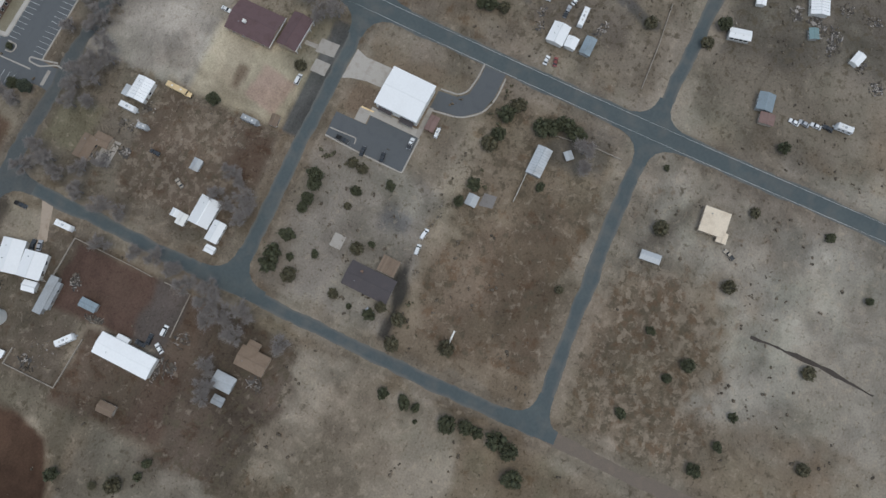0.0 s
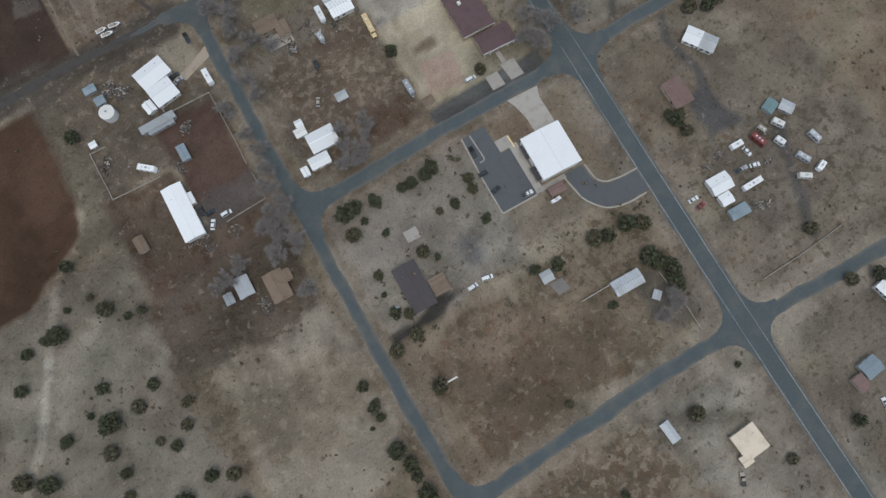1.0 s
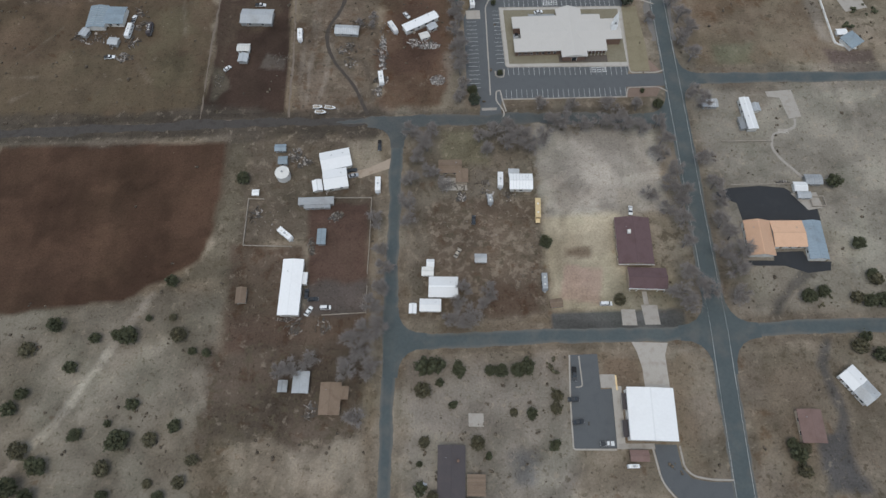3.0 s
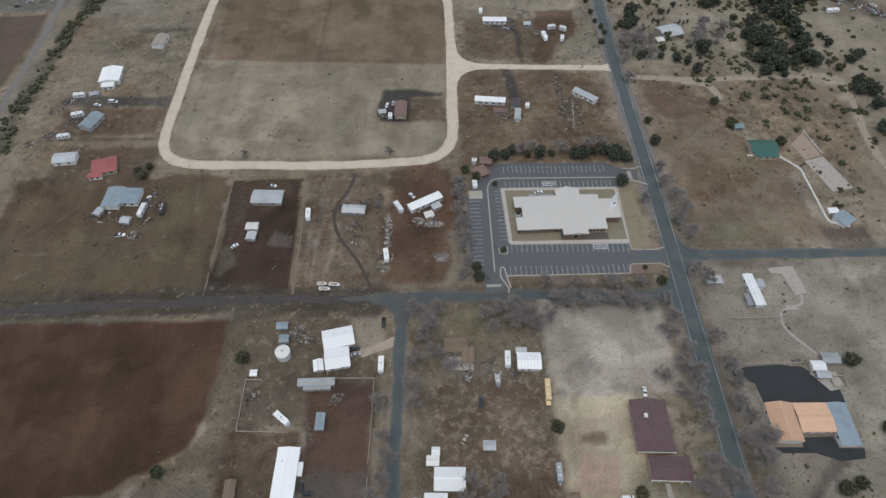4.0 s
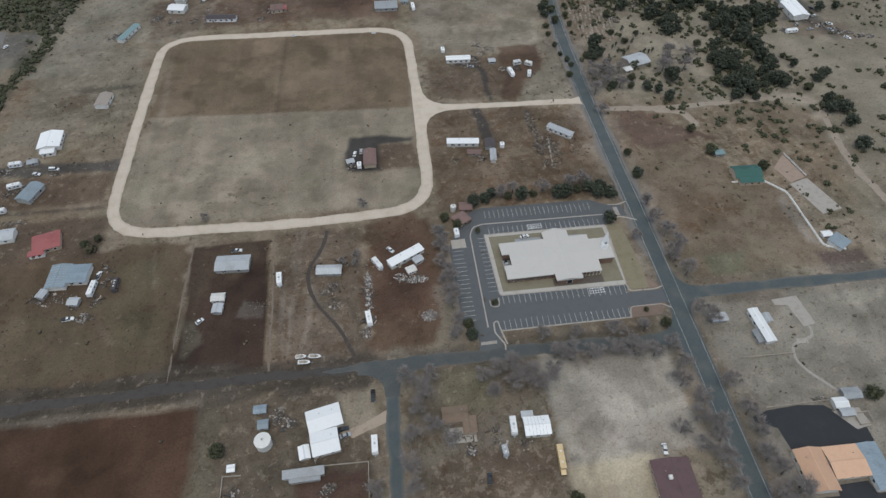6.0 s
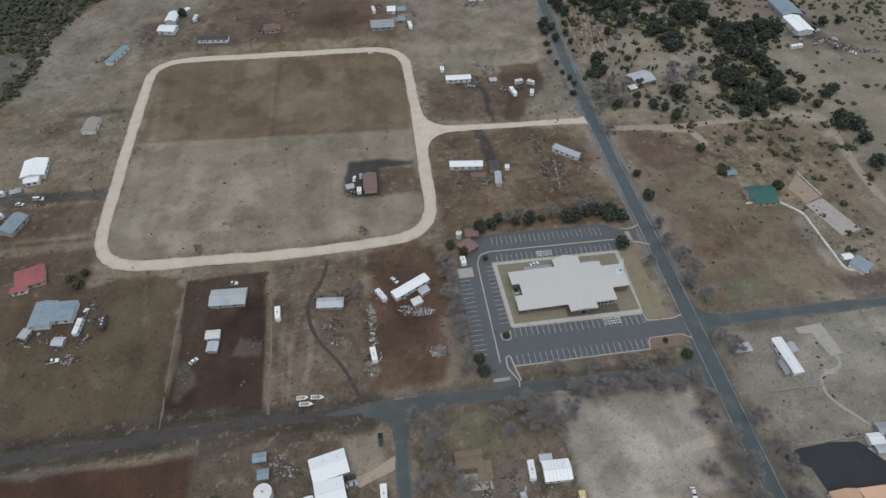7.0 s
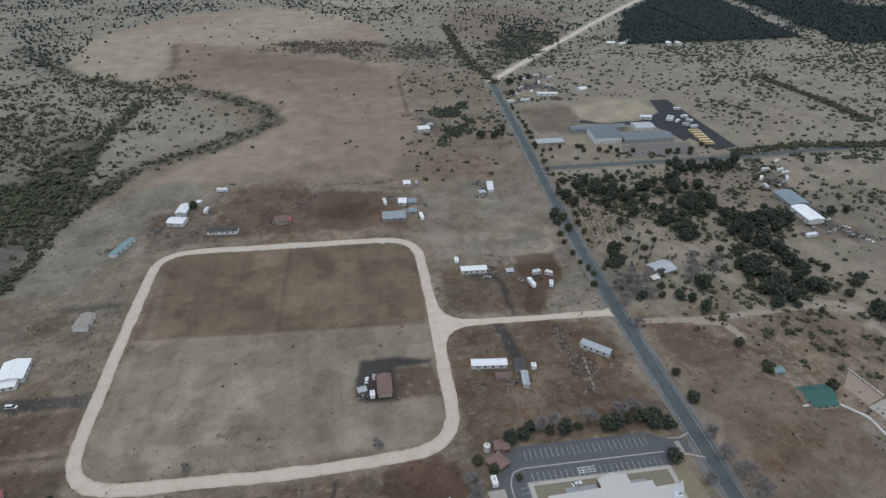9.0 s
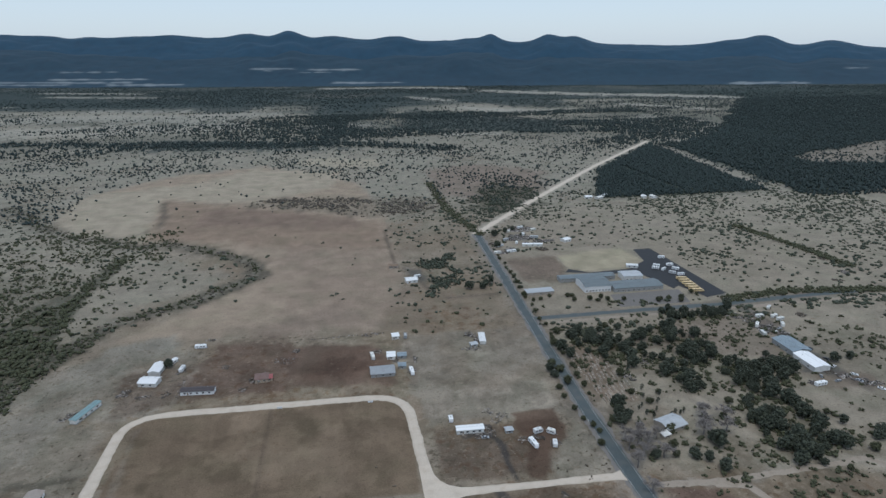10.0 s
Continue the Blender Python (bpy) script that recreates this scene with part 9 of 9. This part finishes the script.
scrub_field("scrub_near", "scattered dark juniper scrub on tan rangeland", scatter(38000, (-700, 800, 160, 1000), near_range, 1, 0.9, 3.0, LINES), LEAF, 9, ragged=True)
scrub_field("scrub", "scattered dark juniper scrub on tan rangeland", scatter(38000, (-700, 800, 160, 1000), lambda x, y: range_density(x, y) - near_range(x, y), 1, 1.0, 3.0, LINES), PINE, 3)
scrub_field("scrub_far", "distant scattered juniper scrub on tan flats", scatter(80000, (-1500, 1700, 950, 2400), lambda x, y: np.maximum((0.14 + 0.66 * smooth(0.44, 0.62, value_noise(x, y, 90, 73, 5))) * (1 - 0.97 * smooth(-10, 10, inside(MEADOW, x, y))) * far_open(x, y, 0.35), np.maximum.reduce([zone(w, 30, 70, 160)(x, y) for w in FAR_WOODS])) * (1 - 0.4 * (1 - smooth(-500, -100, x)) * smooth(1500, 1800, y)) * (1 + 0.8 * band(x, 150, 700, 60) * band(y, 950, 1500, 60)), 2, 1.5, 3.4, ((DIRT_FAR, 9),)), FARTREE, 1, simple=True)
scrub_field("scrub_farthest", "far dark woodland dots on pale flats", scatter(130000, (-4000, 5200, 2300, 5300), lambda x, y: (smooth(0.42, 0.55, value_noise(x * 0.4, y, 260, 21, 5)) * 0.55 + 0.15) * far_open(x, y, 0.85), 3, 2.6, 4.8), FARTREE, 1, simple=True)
# the junipers and pines of the wood beside the main road
wx, wy, ws, _ = scatter(830, (150, 325, 300, 530), lambda x, y: np.maximum.reduce([zone(w, 3, 4, 22)(x, y) for w in ROAD_WOODS]), 4, 2.6, 5.8, LINES)
for x, y, r in zip(wx.tolist(), wy.tolist(), ws.tolist()):
    plant("pine", x, y, r)
scrub_field("undergrowth", "dark juniper undergrowth between the trees of the wood", scatter(3000, (150, 325, 300, 530), lambda x, y: np.maximum.reduce([zone(w, 6, 9, 22)(x, y) for w in ROAD_WOODS]) * 0.8, 14, 1.0, 2.8, LINES), LEAF, 9, ragged=True)
scrub_field("wood_creek", "scrub and trees along the creek", scatter(14000, (-540, -60, 400, 1100), lambda x, y: (1 - smooth(3, 11, along(CREEK, x, y) + (value_noise(x, y, 34, 79, 3) - 0.5) * 16)) * (0.95 - 0.5 * smooth(700, 900, y)), 5, 1.3, 3.4), LEAF, 4, ragged=True)
GREYBRUSH = surface("grey_brown_brush", (0.100, 0.086, 0.070), 0.95, 0.3, 1.5, bump=0, spread=0.4, island=True)
scrub_field("brush_creek", "grey leafless brush along the creek", scatter(20000, (-540, -60, 400, 1100), lambda x, y: (1 - smooth(2, 13, along(CREEK, x, y))) * 0.5, 15, 0.6, 2.0), GREYBRUSH, 2)
scrub_field("brush_drainage", "grey leafless brush in the drainage behind the fields", scatter(9000, (-180, 180, 890, 1060), lambda x, y: zone(BRUSH_BAND, 6, 16)(x, y) * (0.1 + 0.6 * smooth(0.45, 0.6, value_noise(x, y, 36, 88, 3))), 16, 0.8, 2.8), GREYBRUSH, 2)
WEST_DITCH = [(-251, 520), (-251, 577), (-253, 677), (-247, 789)]


def west_density(x, y):
    thick = smooth(245, 275, -x) * (1 - smooth(690, 800, y + 0.3 * (x + 260))) * (0.12 + 0.88 * smooth(0.47, 0.57, value_noise(x, y, 38, 81, 4))) * (1 - 0.45 * smooth(560, 620, y))
    thin = smooth(200, 260, -x + 0.45 * np.maximum(0, y - 620)) * 0.36 * smooth(0.34, 0.54, value_noise(x, y, 70, 82, 4))
    return np.maximum.reduce([0.9 * thick, thin, 0.8 * (1 - smooth(5, 11, along(WEST_DITCH, x, y)))]) * smooth(466, 480, y - 0.04 * (x + 250))


scrub_field("wood_west", "dense dark scrub west of the creek", scatter(24000, (-700, -200, 330, 900), west_density, 6, 1.3, 4.4), LEAF, 3, ragged=True)
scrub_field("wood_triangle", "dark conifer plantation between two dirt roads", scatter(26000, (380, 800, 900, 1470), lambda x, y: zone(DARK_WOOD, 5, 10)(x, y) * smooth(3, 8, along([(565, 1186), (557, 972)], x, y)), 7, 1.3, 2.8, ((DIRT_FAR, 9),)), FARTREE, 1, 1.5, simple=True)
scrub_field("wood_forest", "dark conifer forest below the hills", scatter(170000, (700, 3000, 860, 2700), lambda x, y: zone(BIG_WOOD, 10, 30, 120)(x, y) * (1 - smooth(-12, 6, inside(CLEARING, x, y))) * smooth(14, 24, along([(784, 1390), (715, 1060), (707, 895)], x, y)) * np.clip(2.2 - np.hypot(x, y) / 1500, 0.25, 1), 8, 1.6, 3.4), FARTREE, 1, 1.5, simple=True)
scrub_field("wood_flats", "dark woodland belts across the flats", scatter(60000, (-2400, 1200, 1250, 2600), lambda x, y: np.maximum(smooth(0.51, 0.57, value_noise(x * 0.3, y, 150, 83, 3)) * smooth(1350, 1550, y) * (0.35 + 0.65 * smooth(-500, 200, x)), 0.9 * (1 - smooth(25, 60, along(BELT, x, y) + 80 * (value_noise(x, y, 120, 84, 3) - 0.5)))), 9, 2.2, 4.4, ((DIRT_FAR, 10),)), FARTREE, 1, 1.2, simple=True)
scrub_field("wood_school", "dark trees along the school road", scatter(900, (150, 480, 480, 560), lambda x, y: band(y, 494, 524, 5) * smooth(0.4, 0.55, value_noise(x, y, 30, 85, 3)) * 0.9 + band(y, 536, 547, 3) * 0.12, 10, 1.4, 3.4, ((SCHOOL_RD, 7),)), PINE, 3)
scrub_field("wood_edge", "dense dark junipers at the edge of the west wood", scatter(3600, (-420, -190, 370, 720), lambda x, y: zone(WEST_WOOD, 3, 9)(x, y) * (0.30 + 0.70 * smooth(0.40, 0.52, value_noise(x, y, 30, 86, 4))), 17, 1.8, 4.6), LEAF, 7, ragged=True)
scrub_field("hedge_west", "dark hedge of junipers and brush beside the west track", scatter(2400, (-275, -225, 255, 470), lambda x, y: (1 - smooth(2, 7, along(WEST_HEDGE, x, y))) * (0.5 + 0.5 * smooth(330, 400, y)) * (0.5 + 0.5 * smooth(0.42, 0.55, value_noise(x, y, 16, 87, 3))), 18, 1.0, 3.0), LEAF, 7, ragged=True)
# low dry brush in the lots round the streets
HOLDS = [block(-60, 55, 40, 146), block(-90, -26, 0, 145), block(54, 112, -12, 140), block(-160, 24, 236, 440), block(18, 125, 150, 245), block(-210, -94, 60, 145)]


def brush_density(x, y):
    d = smooth(0.46, 0.62, value_noise(x, y, 28, 91, 4)) * 0.8 + 0.04
    for h in HOLDS:
        d = d * (1 - 0.88 * (inside(h, x, y) > 0))
    return d * (1 - smooth(330, 420, y))


scrub_field("dry_brush", "low brown dry brush on bare ground", scatter(9000, (-230, 290, -235, 420), brush_density, 11, 0.3, 1.1, LINES), surface("dry_brush", (0.115, 0.092, 0.068), 0.95, 0.3, 1.5, bump=0, spread=0.45, island=True), 2)

LOT_BRUSH = [[(40, -31), (106, -30), (106, -45), (60, -44), (42, -40)], [(89, -55), (104, -58), (104, -76), (96, -76), (95, -63)], [(-12, -30), (0, -30), (2, -48), (-10, -60)], [(52, 30), (54, 4), (50, 4), (47, 28)], [(160, 52), (200, 52), (200, 42), (162, 44)], [(137, -8), (146, -8), (146, -22), (138, -22)]]
scrub_field("lot_brush", "soft olive-brown brush in the house lots", scatter(2600, (-20, 205, -100, 60), lambda x, y: np.maximum.reduce([zone(p, 2, 4, 12)(x, y) for p in LOT_BRUSH]) * smooth(0.40, 0.56, value_noise(x, y, 11, 97, 3)) * 0.8, 21, 0.5, 1.7, LINES), OLIVE, 7, ragged=True)
for x, y in [(183, 776), (200, 785), (213, 795), (175, 733), (128, 615), (135, 621), (123, 608), (110, 610)]:
    plant("pine", x, y, rng_place.uniform(3.5, 6))
for x, y in [(195, 571), (197, 560), (218, 555), (228, 555), (272, 543), (292, 538), (328, 524), (177, 746), (188, 781), (156, 583), (178, 573), (168, 569), (160, 567), (276, 545), (283, 544), (296, 544), (212, 559), (224, 561), (199, 570), (242, 551), (313, 555), (315, 549)]:
    plant("juniper", x, y, rng_place.uniform(2.2, 3.4))

HEDGE_ROWS = [[(338, 533), (409, 539), (501, 524)], [(504, 753), (518, 651), (521, 590)], [(169, 788), (154, 926), (163, 1110)]]
for i, row in enumerate(HEDGE_ROWS):
    xs, ys = [p[0] for p in row], [p[1] for p in row]
    scrub_field("hedge_row", "dark hedge row of juniper scrub", scatter(30000, (min(xs) - 20, max(xs) + 20, min(ys) - 20, max(ys) + 20), lambda x, y: 0.10 * (1 - smooth(3, 9, along(row, x, y))), 40 + i, 1.4, 3.4), LEAF, 3, ragged=True)
GROVES = ([(204, 981), (273, 1100), (329, 1024), (307, 927), (235, 881), (194, 900)], [(81, 716), (117, 719), (103, 630), (75, 605), (67, 654)])
for i, g in enumerate(GROVES):
    gx0, gy0, gx1, gy1 = min(p[0] for p in g), min(p[1] for p in g), max(p[0] for p in g), max(p[1] for p in g)
    scrub_field("grove", "dark grove of juniper and pine on dry ground", scatter(3000, (gx0 - 20, gx1 + 20, gy0 - 20, gy1 + 20), lambda x, y: 0.5 * zone(g, 5, 14, 40)(x, y) * smooth(0.38, 0.5, value_noise(x, y, 30, 95, 3)), 60 + i, 1.6, 4.2), PINE, 4, ragged=True)
